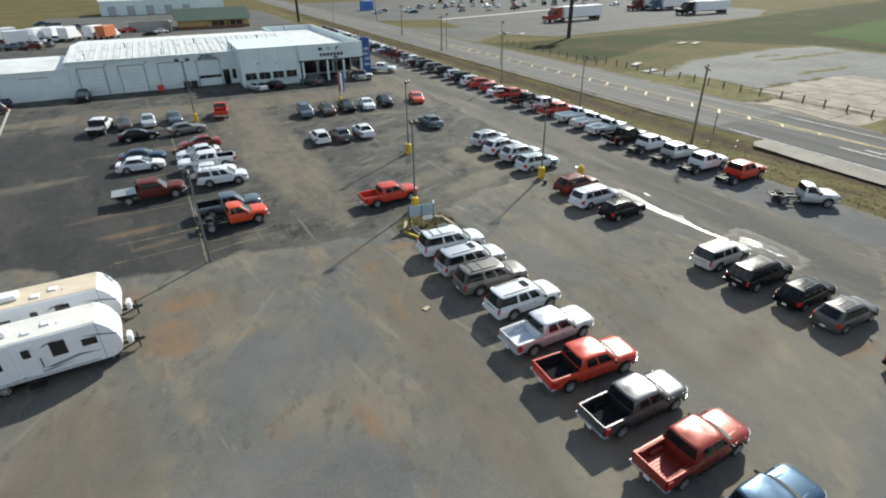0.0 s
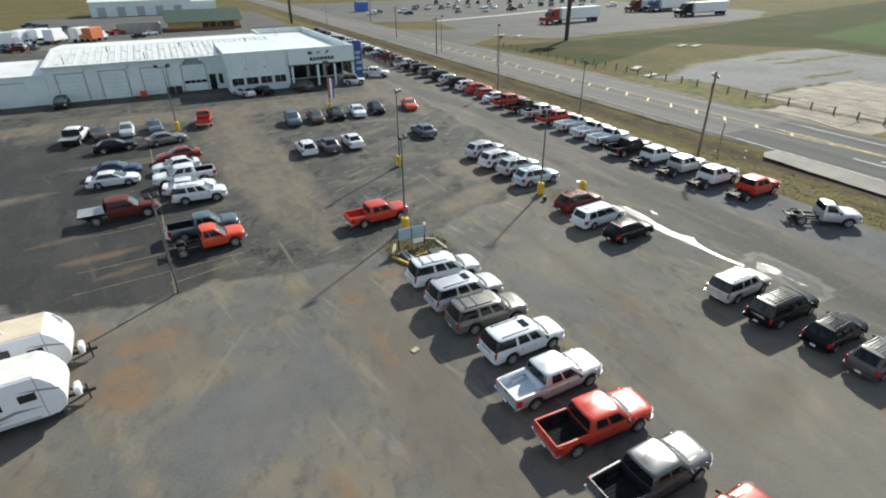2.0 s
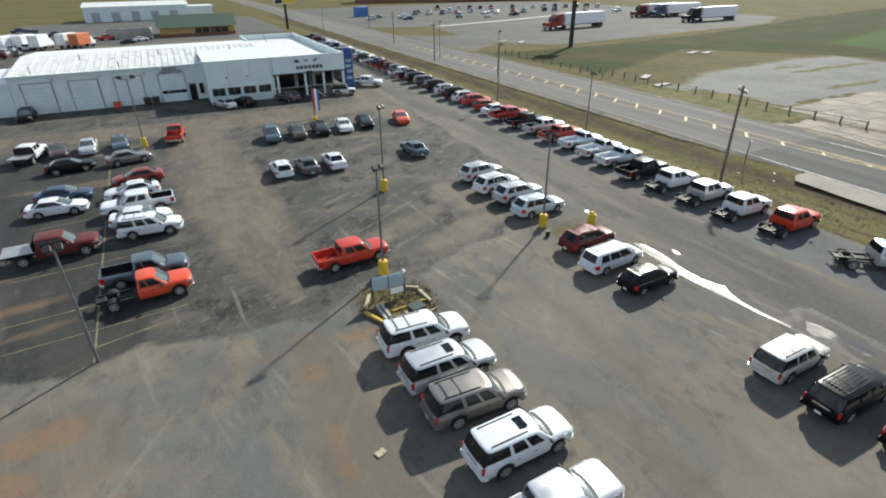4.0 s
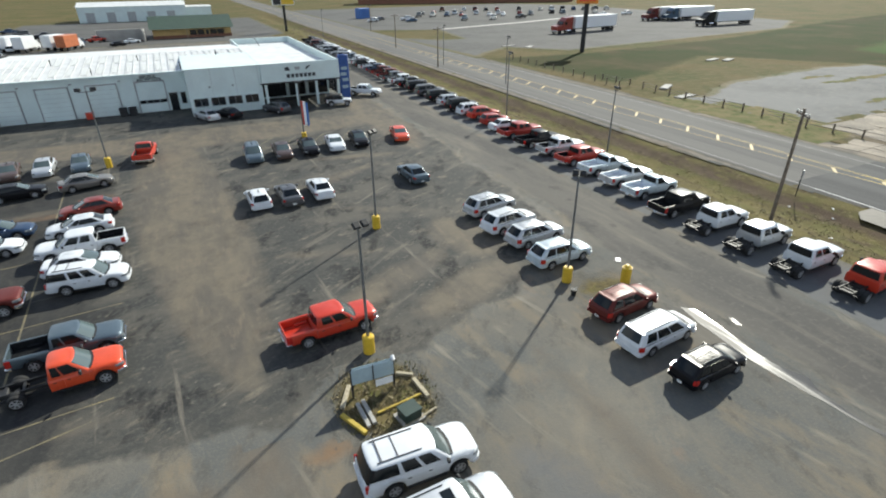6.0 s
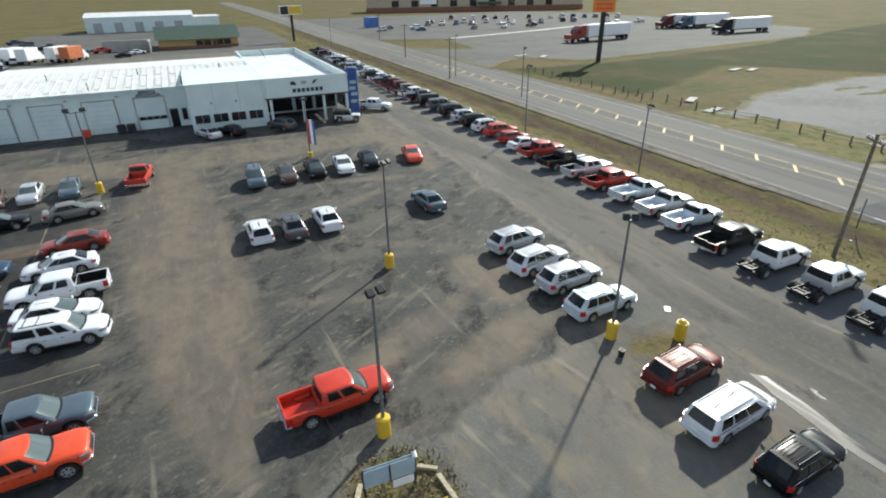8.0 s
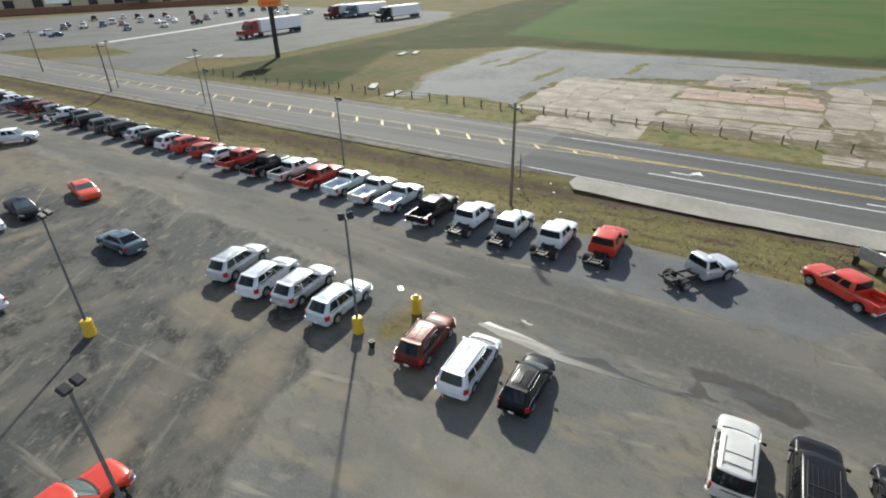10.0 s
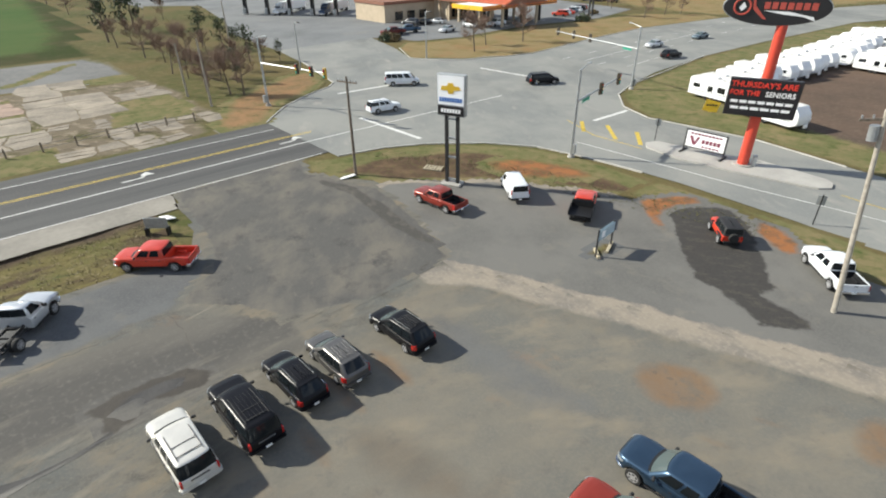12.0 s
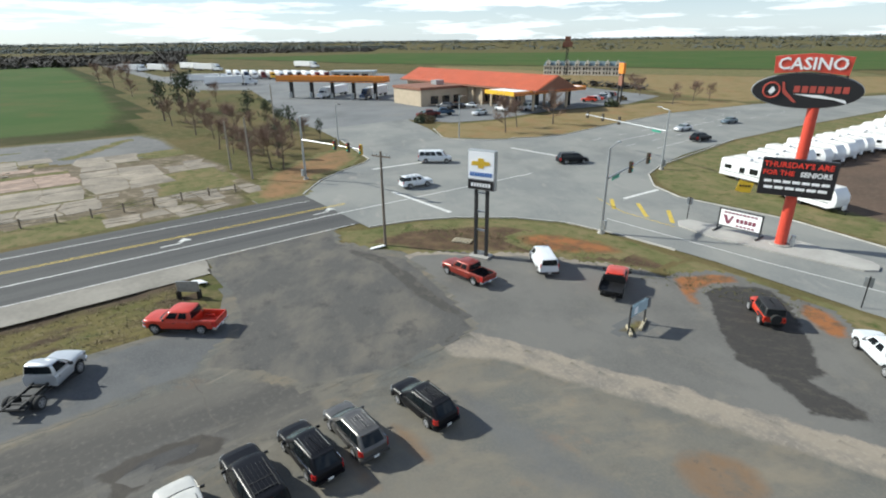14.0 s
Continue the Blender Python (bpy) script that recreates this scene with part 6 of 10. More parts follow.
def jeep():
    """A boxy open-fendered off-roader with a soft top and a spare wheel."""
    wb, W = 2.5, 1.65
    car = root("off_roader", "boxy red off-roader with a black soft top", "off-roader")
    x0, x1 = -0.72, wb + 0.62
    top = [(x0, 1.12), (wb - 0.75, 1.12), (wb - 0.6, 1.10), (x1 - 0.1, 1.05), (x1, 0.95)]
    part("body", lower_body(x0, x1, wb, W, 0.5, 0.50, 0.405, top, nose=0.12, tail=0.0), PAINT, car, smooth=52)
    PLAN[0] = 0.0
    c = (x0 + 0.02, x0 + 0.10, wb - 0.95, wb - 0.72, 1.12, 1.82, 0.79, 0.72)
    part("soft_top", cabin_mesh(bmesh.new(), c), TRIM, car, "black fabric top", smooth=52)
    glaze(car, c, ((0.06, 0.45), (0.52, 0.92)))
    underbody(car, x0, x1, W, 0.35, 0.8)
    for s in (-1, 1):
        for x in (0, wb):
            part("fender", bx(x - 0.55, x + 0.55, s * 0.88 - 0.12, s * 0.88 + 0.12, 0.86, 0.94, bevel=0.03), TRIM, car)
        part("tail_light", bx(x0 - 0.04, x0 + 0.04, s * 0.72 - 0.07, s * 0.72 + 0.07, 0.78, 0.98), LAMPRED, car)
        part("headlight", tb((x1 - 0.1, s * 0.45, 0.86), (x1 + 0.02, s * 0.45, 0.86), 0.10, seg=12), LAMPCLEAR, car)
        part("mirror", bx(wb - 0.85, wb - 0.75, s * 0.98 - 0.1, s * 0.98 + 0.1, 1.18, 1.34, 0.02), TRIM, car)
    part("front_bumper", bx(x1, x1 + 0.16, -0.72, 0.72, 0.52, 0.66, bevel=0.03), TRIM, car)
    part("rear_bumper", bx(x0 - 0.14, x0, -0.72, 0.72, 0.50, 0.62, bevel=0.03), TRIM, car)
    sp = new("spare_wheel", TRUCK_WHEEL[0])
    sp.parent = car
    sp.matrix_basis = Matrix.Translation((x0 - 0.16, 0, 0.98)) @ Matrix.Rotation(math.pi / 2, 4, 'Z')
    add_wheels(car, TRUCK_WHEEL, 0.405, wb, 0.78)
    return car


def cargo_van(passenger=False):
    wb, W = 3.43, 2.02
    x0, x1 = -1.25, wb + 0.85
    car = root("van", "white full-size van", "van")
    top = [(x0, 1.18), (wb - 0.2, 1.18), (wb, 1.14), (x1 - 0.3, 1.02), (x1, 0.85)]
    part("body", lower_body(x0, x1, wb, W, 0.42, 0.46, 0.37, top, nose=0.15, tail=0.03), PAINT, car, smooth=52)
    c = (x0 + 0.03, x0 + 0.12, wb - 0.75, wb - 0.02, 1.18, 2.05, 0.95, 0.80)
    part("cabin", cabin_mesh(bmesh.new(), c), PAINT, car, smooth=52)
    glaze(car, c, ((0.05, 0.24), (0.26, 0.45), (0.47, 0.66), (0.72, 0.92)) if passenger else ((0.72, 0.92),))
    doors(car, x0, x1, W, ((wb - 1.4, wb - 0.5),), 0.42, top, wb, 0.46, 0.37)
    underbody(car, x0, x1, W, 0.28, 0.7)
    fittings(car, x0, x1, W, 0.92, 1.5, True, TRIM, 0.5, (0.55, 0.80), 0.5, wb - 0.3, 1.18, nose=0.15, tail=0.03, upright=True)
    add_wheels(car, CAR_WHEEL, 0.345, wb, 0.86)
    return car


def flatbed(dump=False):
    """A chassis cab with a flat steel deck, or a dump body."""
    car = pickup(True, False)
    tagged(car, "crew-cab truck with a flat steel deck", "flatbed truck")
    car.name = "flatbed_truck"
    deck = part("deck", bx(-1.25, 0.86, -1.08, 1.08, 0.98, 1.06, bevel=0.01), DARKMETAL if dump else GALV, car, "flat steel deck")
    part("headboard", bx(0.80, 0.86, -1.0, 1.0, 1.06, 1.75), DARKMETAL, deck)
    if dump:
        for s in (-1, 1):
            part("side_board", bx(-1.25, 0.80, s * 1.05 - 0.03, s * 1.05 + 0.03, 1.06, 1.5), DARKMETAL, deck)
    else:
        for s in (-1, 1):
            part("deck_rail", bx(-1.25, 0.80, s * 1.09 - 0.02, s * 1.09 + 0.02, 0.94, 1.08), DARKMETAL, deck)
    part("deck_support", bx(-1.1, 0.7, -0.5, 0.5, 0.76, 0.98), DARKMETAL, deck)
    return car


KINDS = {}
SKIP = {0: set(), 1: {"roof_rib", "window_trim", "handle", "door", "cowl", "hood_crease", "plate", "bed_liner", "wheel_hump", "underbody", "cross_bar", "spoiler", "running_board", "tailgate_trim", "bulkhead", "mirror", "grille"}}
SKIP[2] = SKIP[1] | {"headlight", "tail_light", "front_bumper", "rear_bumper", "roof_rail", "sunroof", "tailgate"}


def proto(kind, lod):
    if (kind, lod) not in KINDS:
        LEFT_OUT.update(SKIP[lod])
        KINDS[kind, lod] = {"crew": lambda: pickup(True), "ext": lambda: pickup(False, True, True), "regular": lambda: pickup(False), "chassis": lambda: pickup(True, False), "regchassis": lambda: pickup(False, False), "extchassis": lambda: pickup(False, False, True),
                       "tahoe": lambda: suv(2.95), "longsuv": lambda: suv(3.30, True, False), "suvroof": lambda: suv(2.95, False, True), "cross": lambda: crossover(), "minivan": lambda: crossover("minivan"), "sedan": lambda: sedan(), "hatch": lambda: sedan(False, True),
                       "coupe": lambda: sedan(True), "jeep": jeep, "van": cargo_van, "bus": lambda: cargo_van(True), "flatbed": flatbed, "dump": lambda: flatbed(True)}[kind]()
        KINDS[kind, lod]["fresh"] = 1
        LEFT_OUT.clear()
    return KINDS[kind, lod]


def colour(car, material):
    for o in car.children_recursive:
        if o.type == 'MESH' and o.data.materials and o.data.materials[0] == PAINT:
            o.material_slots[0].link = 'OBJECT'
            o.material_slots[0].material = material


CATS = {"crew": "pickup truck", "ext": "pickup truck", "regular": "pickup truck", "chassis": "chassis truck", "regchassis": "chassis truck", "extchassis": "chassis truck", "tahoe": "suv", "suvroof": "suv", "longsuv": "suv", "cross": "crossover",
        "minivan": "minivan", "sedan": "sedan", "hatch": "hatchback", "coupe": "coupe", "jeep": "off-roader", "van": "van", "bus": "van", "flatbed": "flatbed truck", "dump": "dump truck"}
WORDS = {"crew": "crew-cab pickup truck", "ext": "extended-cab pickup truck", "regular": "two-door pickup truck", "chassis": "crew-cab truck with bare frame",
         "regchassis": "two-door truck with bare frame", "extchassis": "extended-cab truck with bare frame", "tahoe": "full-size sport utility", "suvroof": "full-size sport utility with a sunroof", "longsuv": "long full-size sport utility", "cross": "mid-size crossover",
         "minivan": "minivan with roof rails", "sedan": "four-door sedan", "hatch": "compact hatchback", "coupe": "low two-door sports coupe", "jeep": "soft-top off-roader", "van": "plain cargo van",
         "bus": "windowed passenger van", "flatbed": "flat-deck truck", "dump": "dump-body truck"}
TINT = {"ice": "pale ice-blue", "tan": "light tan", "pewter": "pewter grey", "smoke": "smoky dark grey", "graphite": "dark graphite grey", "slate": "slate blue-grey", "crimson": "deep crimson", "cherry": "cherry red", "orange": "bright orange-red", "red": "bright red"}


def park(kind, col, x, y, turn=0.0, where="parked on the lot", group="vehicles on the lot", size=1.0, bare_bed=False):
    """A vehicle with the middle of its rear axle at x, y, its nose turned turn degrees from +x."""
    d = min(math.hypot(x, y), math.hypot(x + 8, y + 16))
    p = proto(kind, 0 if d < 50 else (1 if d < 135 else 2))
    m = pose(x, y, 0.01, 0, 0, turn) @ Matrix.Scale(size, 4)
    if p["fresh"]:
        car = p
        car["fresh"] = 0
    else:
        car = copy_thing(p, Matrix.Identity(4))
    car.matrix_basis = m
    colour(car, PAINTS[col])
    for o in car.children_recursive:
        if o.name.split(".")[0] in ("bed_liner", "wheel_hump", "wall_liner", "bulkhead"):
            o.material_slots[0].link = 'OBJECT'
            o.material_slots[0].material = LINER if not bare_bed else BEDSILVER if col in ("silver", "ice") else PAINTS[col]
    return tagged(car, TINT.get(col, col) + " " + WORDS[kind] + " " + where, CATS[kind], group)


# row of trucks and big estates in the gravel lot
for kind, col, x, y, turn, k in (("tahoe", "white", 2.35, 8.9, -2, 0.97), ("suvroof", "silver", 2.35, 5.75, 2, 0.97), ("tahoe", "pewter", 2.45, 3.15, -1, 0.96), ("suvroof", "white", 2.9, -0.1, 2, 0.94), ("crew", "silver", 2.05, -3.45, 2, 0.95),
                                 ("crew", "red", 2.1, -6.6, -2, 0.95), ("crew", "graphite", 2.3, -10.0, 2, 0.94), ("crew", "crimson", 2.6, -13.2, 3, 0.94), ("crew", "blue", 2.5, -16.5, 2, 0.93)):
    park(kind, col, x, y, turn, "on the gravel lot", "row of trucks on the gravel", k, kind == "crew" and col in ("silver", "crimson"))
for kind, col, x, y, turn, k in (("tahoe", "tan", 18.85, -1.85, 2, 0.88), ("longsuv", "black", 18.75, -4.77, 1, 0.90), ("cross", "black", 19.4, -7.65, 2, 0.89), ("cross", "smoke", 19.3, -10.1, 0, 0.90), ("cross", "black", 18.85, -14.25, 2, 0.91),
                                 ("cross", "maroon", 18.6, 14.05, 6, 0.96), ("minivan", "white", 18.05, 10.85, 5, 0.94), ("cross", "black", 18.45, 7.65, 3, 0.89)):
    park(kind, col, x, y, turn, "beside the lane", "row of cars beside the lane", k)
for kind, col, x, y, turn in (("cross", "silver", 18.9, 31.0, 10), ("cross", "white", 18.6, 27.4, 10), ("cross", "silver", 19.1, 24.5, 6), ("cross", "ice", 18.9, 21.1, 3)):
    park(kind, col, x, y, turn, "on the dark asphalt", "row of pale crossovers")
park("crew", "red", 1.35, 19.95, 4, "beside the yellow pole base", "vehicles on the lot", 0.93, True)
# long row facing the highway
# Ice paint puts the sky mirrored on pale two-door trucks into their colour.
for kind, col, x, y, turn in (("regchassis", "silver", 34.35, 3.4, -37), ("chassis", "red", 34.1, 8.85, 2), ("chassis", "white", 33.3, 12.65, 1), ("chassis", "silver", 33.25, 16.4, 1), ("chassis", "white", 33.2, 20.1, 1),
                              ("crew", "black", 33.5, 23.8, 2), ("regular", "ice", 34.3, 28.0, 2), ("regular", "silver", 34.5, 31.3, 2), ("regular", "ice", 34.7, 34.9, 2), ("crew", "cherry", 34.5, 38.6, 2),
                              ("crew", "silver", 34.7, 42.5, 2), ("ext", "black", 34.2, 46.2, 2), ("crew", "cherry", 34.4, 50.6, 2), ("sedan", "white", 35.0, 54.4, 2), ("hatch", "cherry", 35.2, 57.7, 2)):
    park(kind, col, x, y, turn, "facing the highway", "long row facing the highway", 1.0, kind == "regular")
for kind, col, x, y in (("cross", "red", 35.4, 61.3), ("cross", "white", 35.1, 64.2), ("tahoe", "black", 35.0, 67.3), ("cross", "silver", 35.2, 71.1), ("tahoe", "black", 35.1, 74.9), ("tahoe", "graphite", 35.2, 79.9),
                        ("tahoe", "black", 35.2, 84.2), ("crew", "black", 34.9, 88.1), ("crew", "white", 34.8, 91.8), ("crew", "graphite", 34.6, 95.7), ("crew", "maroon", 34.7, 99.5)):
    park(kind, col, x, y, 2, "facing the highway", "long row facing the highway")
random.seed(4)
row_cols = ["maroon", "navy", "white", "black", "white", "white", "slate", "silver", "graphite", "white", "black", "silver", "white", "white", "graphite", "maroon", "black", "graphite", "black"]
for i, col in enumerate(row_cols):
    park(("crew", "ext", "crew", "tahoe")[i % 4], col, 34.9 + 0.05 * i, 103.4 + 3.75 * i, 2, "far along the row", "long row facing the highway")
# cars between the lanes
for kind, col, x, y, turn in (("cross", "slate", 3.8, 57.7, -93), ("sedan", "bronze", 7.0, 57.6, -91), ("sedan", "black", 10.1, 57.8, -91), ("coupe", "white", 13.5, 58.1, -96), ("sedan", "black", 16.6, 58.4, -95)):
    park(kind, col, x, y, turn, "parked at an angle", "angled row of cars")
for kind, col, x, y, turn in (("hatch", "white", 2.2, 40.9, 91), ("sedan", "graphite", 4.9, 40.8, 92), ("sedan", "white", 7.9, 41.1, 90)):
    park(kind, col, x, y, turn, "angled on the asphalt", "angled row of cars")
park("coupe", "orange", 22.2, 58.4, -102, "standing alone on the asphalt")
park("sedan", "slate", 17.6, 41.0, 92, "standing alone on the asphalt")
# used cars round the yellow line
park("extchassis", "orange", -12.5, 21.5, 4, "on the used-car side", "used cars round the yellow line", 0.96)
park("ext", "slate", -12.2, 24.4, 2, "on the used-car side", "used cars round the yellow line", 0.93)
park("tahoe", "white", -11.6, 32.5, -4, "on the used-car side", "used cars round the yellow line", 0.92)
for kind, col, x, y, turn in (("sedan", "white", -12.4, 35.2, -3), ("crew", "white", -9.6, 38.2, 183),
                              ("sedan", "white", -10.6, 42.6, 184), ("sedan", "crimson", -10.2, 46.6, 184), ("flatbed", "maroon", -18.8, 31.2, 3), ("sedan", "white", -19.2, 40.95, -2), ("sedan", "navy", -19.0, 44.2, -3),
                              ("sedan", "black", -19.6, 53.9, 8), ("sedan", "pewter", -13.9, 54.2, 12), ("sedan", "bronze", -20.4, 62.8, -82), ("sedan", "silver", -17.2, 63.0, -88), ("sedan", "slate", -13.9, 63.0, -85),
                              ("regular", "red", -7.6, 60.8, 84)):
    park(kind, col, x, y, turn, "on the used-car side", "used cars round the yellow line")
park("flatbed", "white", -23.3, 59.0, 80, "carrying a white tank")
park("cross", "black", -27.0, 86.2, -92, "parked at the white garage wall")
for kind, col, x, y, turn in (("sedan", "silver", 0.9, 77.9, 115), ("sedan", "black", 4.0, 78.1, 118), ("cross", "graphite", 11.1, 78.1, 121), ("crew", "white", 25.2, 86.3, -40)):
    park(kind, col, x, y, turn, "in front of the dealership", "cars at the dealership")
park("jeep", "white", 19.2, 79.8, -20, "on display at the porch")
# corner of the lot
park("crew", "red", 37.2, -7.3, 49, "on the grass by the highway", size=0.93, bare_bed=True)
park("crew", "crimson", 30.5, -27.75, 5, "under the dealer sign", "vehicles at the corner", 0.88)
park("van", "white", 28.3, -33.65, -35, "on the corner gravel", "vehicles at the corner", 0.84)
park("dump", "red", 21.9, -34.2, -62, "on the corner gravel", "vehicles at the corner", 0.88)
park("jeep", "red", 12.05, -39.15, -50, "on dark gravel", "vehicles at the corner", 0.88)
park("crew", "white", 4.4, -38.4, -48, "beside the utility pole", "vehicles at the corner", 0.9)
# traffic
park("bus", "white", 71.5, -52.2, -128, "waiting on the street", "traffic")
park("tahoe", "white", 60.0, -40.6, -100, "crossing the intersection", "traffic", 0.9)
park("minivan", "black", 56.0, -69.2, -118, "on the street", "traffic")
park("cross", "black", 51.9, -104.2, -98, "on the street", "traffic")
park("sedan", "silver", 60.2, -115.8, 84, "on the street", "traffic")
park("sedan", "slate", 58.7, -134.0, 84, "on the street", "traffic")
# vehicles on the lot behind the dealership
for i, (x, y) in enumerate([(-54.4, 255.1), (-49.1, 243.4), (-43.4, 224.8), (-46.6, 186.2), (-45.3, 169.1), (-49.4, 171.6), (-27.8, 201.5), (-39.8, 232.1), (-60.1, 226.7)]):
    park(("crew", "tahoe", "crew", "sedan", "cross")[i % 5], ("navy", "graphite", "black", "white", "maroon", "slate")[i % 6], x, y, 170 + 8 * (i % 3), "behind the dealership", "vehicles behind the dealership")
# ---- dealership ----
def words(text, size, parent, m, material, depth=0.02, name="lettering"):
    """Raised letters in the built-in font, as a mesh; m places their centre, facing local +z."""
    cu = bpy.data.curves.new("letters", 'FONT')
    cu.body, cu.size, cu.extrude, cu.align_x, cu.align_y = text, size, depth, 'CENTER', 'CENTER'
    cu.resolution_u, cu.offset = 2, size * 0.018
    ob = bpy.data.objects.new("letters", cu)
    me = bpy.data.meshes.new_from_object(ob)
    bpy.data.objects.remove(ob)
    me.materials.append(material)
    o = new(name, me)
    o.parent = parent
    o.matrix_basis = m
    return o


def plain_bars(parent, m, n, w, h, gap, material, depth=0.03):
    """A row of plain bars where writing stands."""
    for i in range(n):
        x = (i - (n - 1) / 2) * (w + gap)
        bm = box(bmesh.new(), x - w / 2, x + w / 2, -h / 2, h / 2, 0, depth, 0, m)
        part("letter_bar", bm, material, parent)


SOUTH = Matrix.Rotation(math.pi / 2, 4, 'X')       # letters on a wall that faces -y
dealer = root("dealership", "long white metal-sided car dealership with a porch", "dealership")
W0, W1 = -28.7, 9.2
part("service_hall", bx(W0, -1.4, 88.4, 116, -0.05, 5.75), WHITEWALL, dealer, "white metal-sided service hall")
gable = bmesh.new()
prism(gable, [(88.1, 5.75), (103, 7.0), (118, 6.2), (118, 5.75)], W0 - 0.15, 9.2, 'x')
roof = part("roof", gable, WHITEROOF, dealer, "white coated ribbed metal roof")
rib = bx(-0.045, 0.045, 0, 14.95, 0, 0.07).copy()
rib_me = bpy.data.meshes.new("roof_rib")
rib.to_mesh(rib_me)
rib_me.materials.append(WHITEROOF)
sky_me = bpy.data.meshes.new("skylight")
SKYL = mat("yellowed_skylight_sheet", (0.70, 0.71, 0.68), 0.45, var=0.12, scale=1.5)
t0 = bx(-0.36, 0.36, 0, 4.6, 0, 0.045).copy()
t0.to_mesh(sky_me)
sky_me.materials.append(SKYL)
slope = math.degrees(math.atan2(1.25, 14.9))
for i in range(38):
    piece("roof_rib", rib_me, roof, pose(W0 + 0.4 + i, 88.15, 5.77, slope, 0, 0))
for i in range(19):
    a = pose(W0 + 1.9 + 2 * i, 88.15, 5.775, slope, 0, 0)
    piece("skylight", sky_me, roof, a @ Matrix.Translation((0, 1.6, 0)))
    piece("skylight", sky_me, roof, a @ Matrix.Translation((0, 8.6, 0)))
for i in range(6):
    part("roof_vent", tb((W0 + 3 + 6 * i, 89.6 + (i % 2) * 8, 5.8), (W0 + 3 + 6 * i, 89.6 + (i % 2) * 8, 6.9 + (i % 2) * 0.5), 0.07), DARKMETAL, roof)
part("eave_trim", bx(W0 - 0.2, -1.45, 88.0, 88.38, 5.55, 5.80), WHITEWALL, dealer)
for x in (-27.2, -21.0, -14.8, -8.4):
    if x > -9:
        d = part("garage_door", bx(x, x + 3.9, 88.30, 88.44, 0.0, 4.4), WHITEWALL, dealer, "white sectional door with a window band")
        part("window_band", bx(x + 0.1, x + 3.8, 88.26, 88.31, 1.35, 1.85), DARKWIN, d)
        for k in range(1, 4):
            part("mullion", bx(x + 0.1 + k * 0.925 - 0.03, x + 0.1 + k * 0.925 + 0.03, 88.245, 88.262, 1.35, 1.85), WHITEWALL, d)
    else:
        d = part("garage_door", bx(x, x + 3.8, 88.30, 88.44, 0.0, 4.5), WHITEWALL, dealer, "closed white sectional garage door")
        for k in range(1, 7):
            part("panel_joint", bx(x + 0.04, x + 3.76, 88.285, 88.302, k * 0.64 - 0.012, k * 0.64 + 0.012), GALV, d)
    part("door_frame", bx(x - 0.16, x, 88.22, 88.42, 0, 4.62), GALV, dealer)
    part("door_frame", bx(x + 3.85, x + 4.01, 88.22, 88.42, 0, 4.62), GALV, dealer)
    part("door_head", bx(x - 0.16, x + 4.01, 88.22, 88.42, 4.5, 4.66), GALV, dealer)
for i in range(28):
    x = W0 + 0.5 + i * 0.98
    part("siding_rib", bx(x - 0.02, x + 0.02, 88.37, 88.41, 4.7, 5.5), WHITEWALL, dealer)
for x in (-23, -16.6, -10.4, -5):
    part("wall_lamp", bx(x - 0.18, x + 0.18, 88.15, 88.40, 4.85, 5.05, bevel=0.03), GALV, dealer)
ent = part("entry_door", bx(-4.1, -3.0, 88.28, 88.46, 0, 2.6), DARKWIN, dealer, "dark glazed entry door")
part("door_leaf_frame", bx(-4.2, -2.9, 88.30, 88.42, 2.6, 2.72), GALV, ent)
part("side_light", bx(-2.5, -1.8, 88.28, 88.46, 0.9, 2.6), DARKWIN, dealer)
words("SERVICE", 0.62, dealer, Matrix.Translation((-6.5, 88.33, 5.28)) @ SOUTH, TEXTDARK)
words("RECEPTION", 0.62, dealer, Matrix.Translation((-6.4, 88.33, 4.80)) @ SOUTH, TEXTDARK)
office = part("office_block", bx(-1.4, W1, 82.4, 100, -0.05, 6.55), WHITEWALL, dealer, "white office block with a row of dark windows")
part("coping", bx(-1.5, W1, 82.3, 100, 6.55, 6.68), WHITEWALL, office)
for i in range(4):
    x = -0.9 + 2.45 * i
    w = part("window", bx(x, x + 1.95, 82.30, 82.46, 1.25, 2.45), DARKWIN, office, "dark office window")
    part("sill", bx(x - 0.06, x + 2.01, 82.24, 82.40, 1.17, 1.25), WHITEWALL, w)
    part("window_head", bx(x - 0.06, x + 2.01, 82.27, 82.40, 2.45, 2.53), WHITEWALL, w)
    part("mullion", bx(x + 0.95, x + 1.0, 82.285, 82.302, 1.25, 2.45), GALV, w)
for x in (2.0, 5.4, 8.8):
    part("wall_joint", bx(x - 0.02, x + 0.02, 82.38, 82.402, 2.6, 6.5), GALV, office)
for x in (1.6, 4.9):
    part("wall_lamp", bx(x - 0.1, x + 0.1, 82.2, 82.4, 3.9, 4.1), DARKMETAL, office)
# showroom with a recessed porch and a parapet roof
show = part("showroom", bx(W1, 21.5, 90.0, 122.8, -0.05, 5.4), WHITEWALL, dealer, "showroom block behind the porch")
part("flat_roof", bx(W1 + 0.25, 21.25, 82.3, 122.5, 5.4, 5.62), WHITEROOF, show)
for nm, a in (("parapet", (W1, 21.5, 82.0, 82.28, 3.8, 6.7)), ("parapet", (21.22, 21.5, 82.28, 122.8, 3.8, 6.7)), ("parapet", (W1, W1 + 0.28, 82.28, 122.8, 5.4, 6.7)), ("parapet", (W1 + 0.28, 21.22, 122.5, 122.8, 5.4, 6.7))):
    part(nm, bx(*a), WHITEWALL, show)
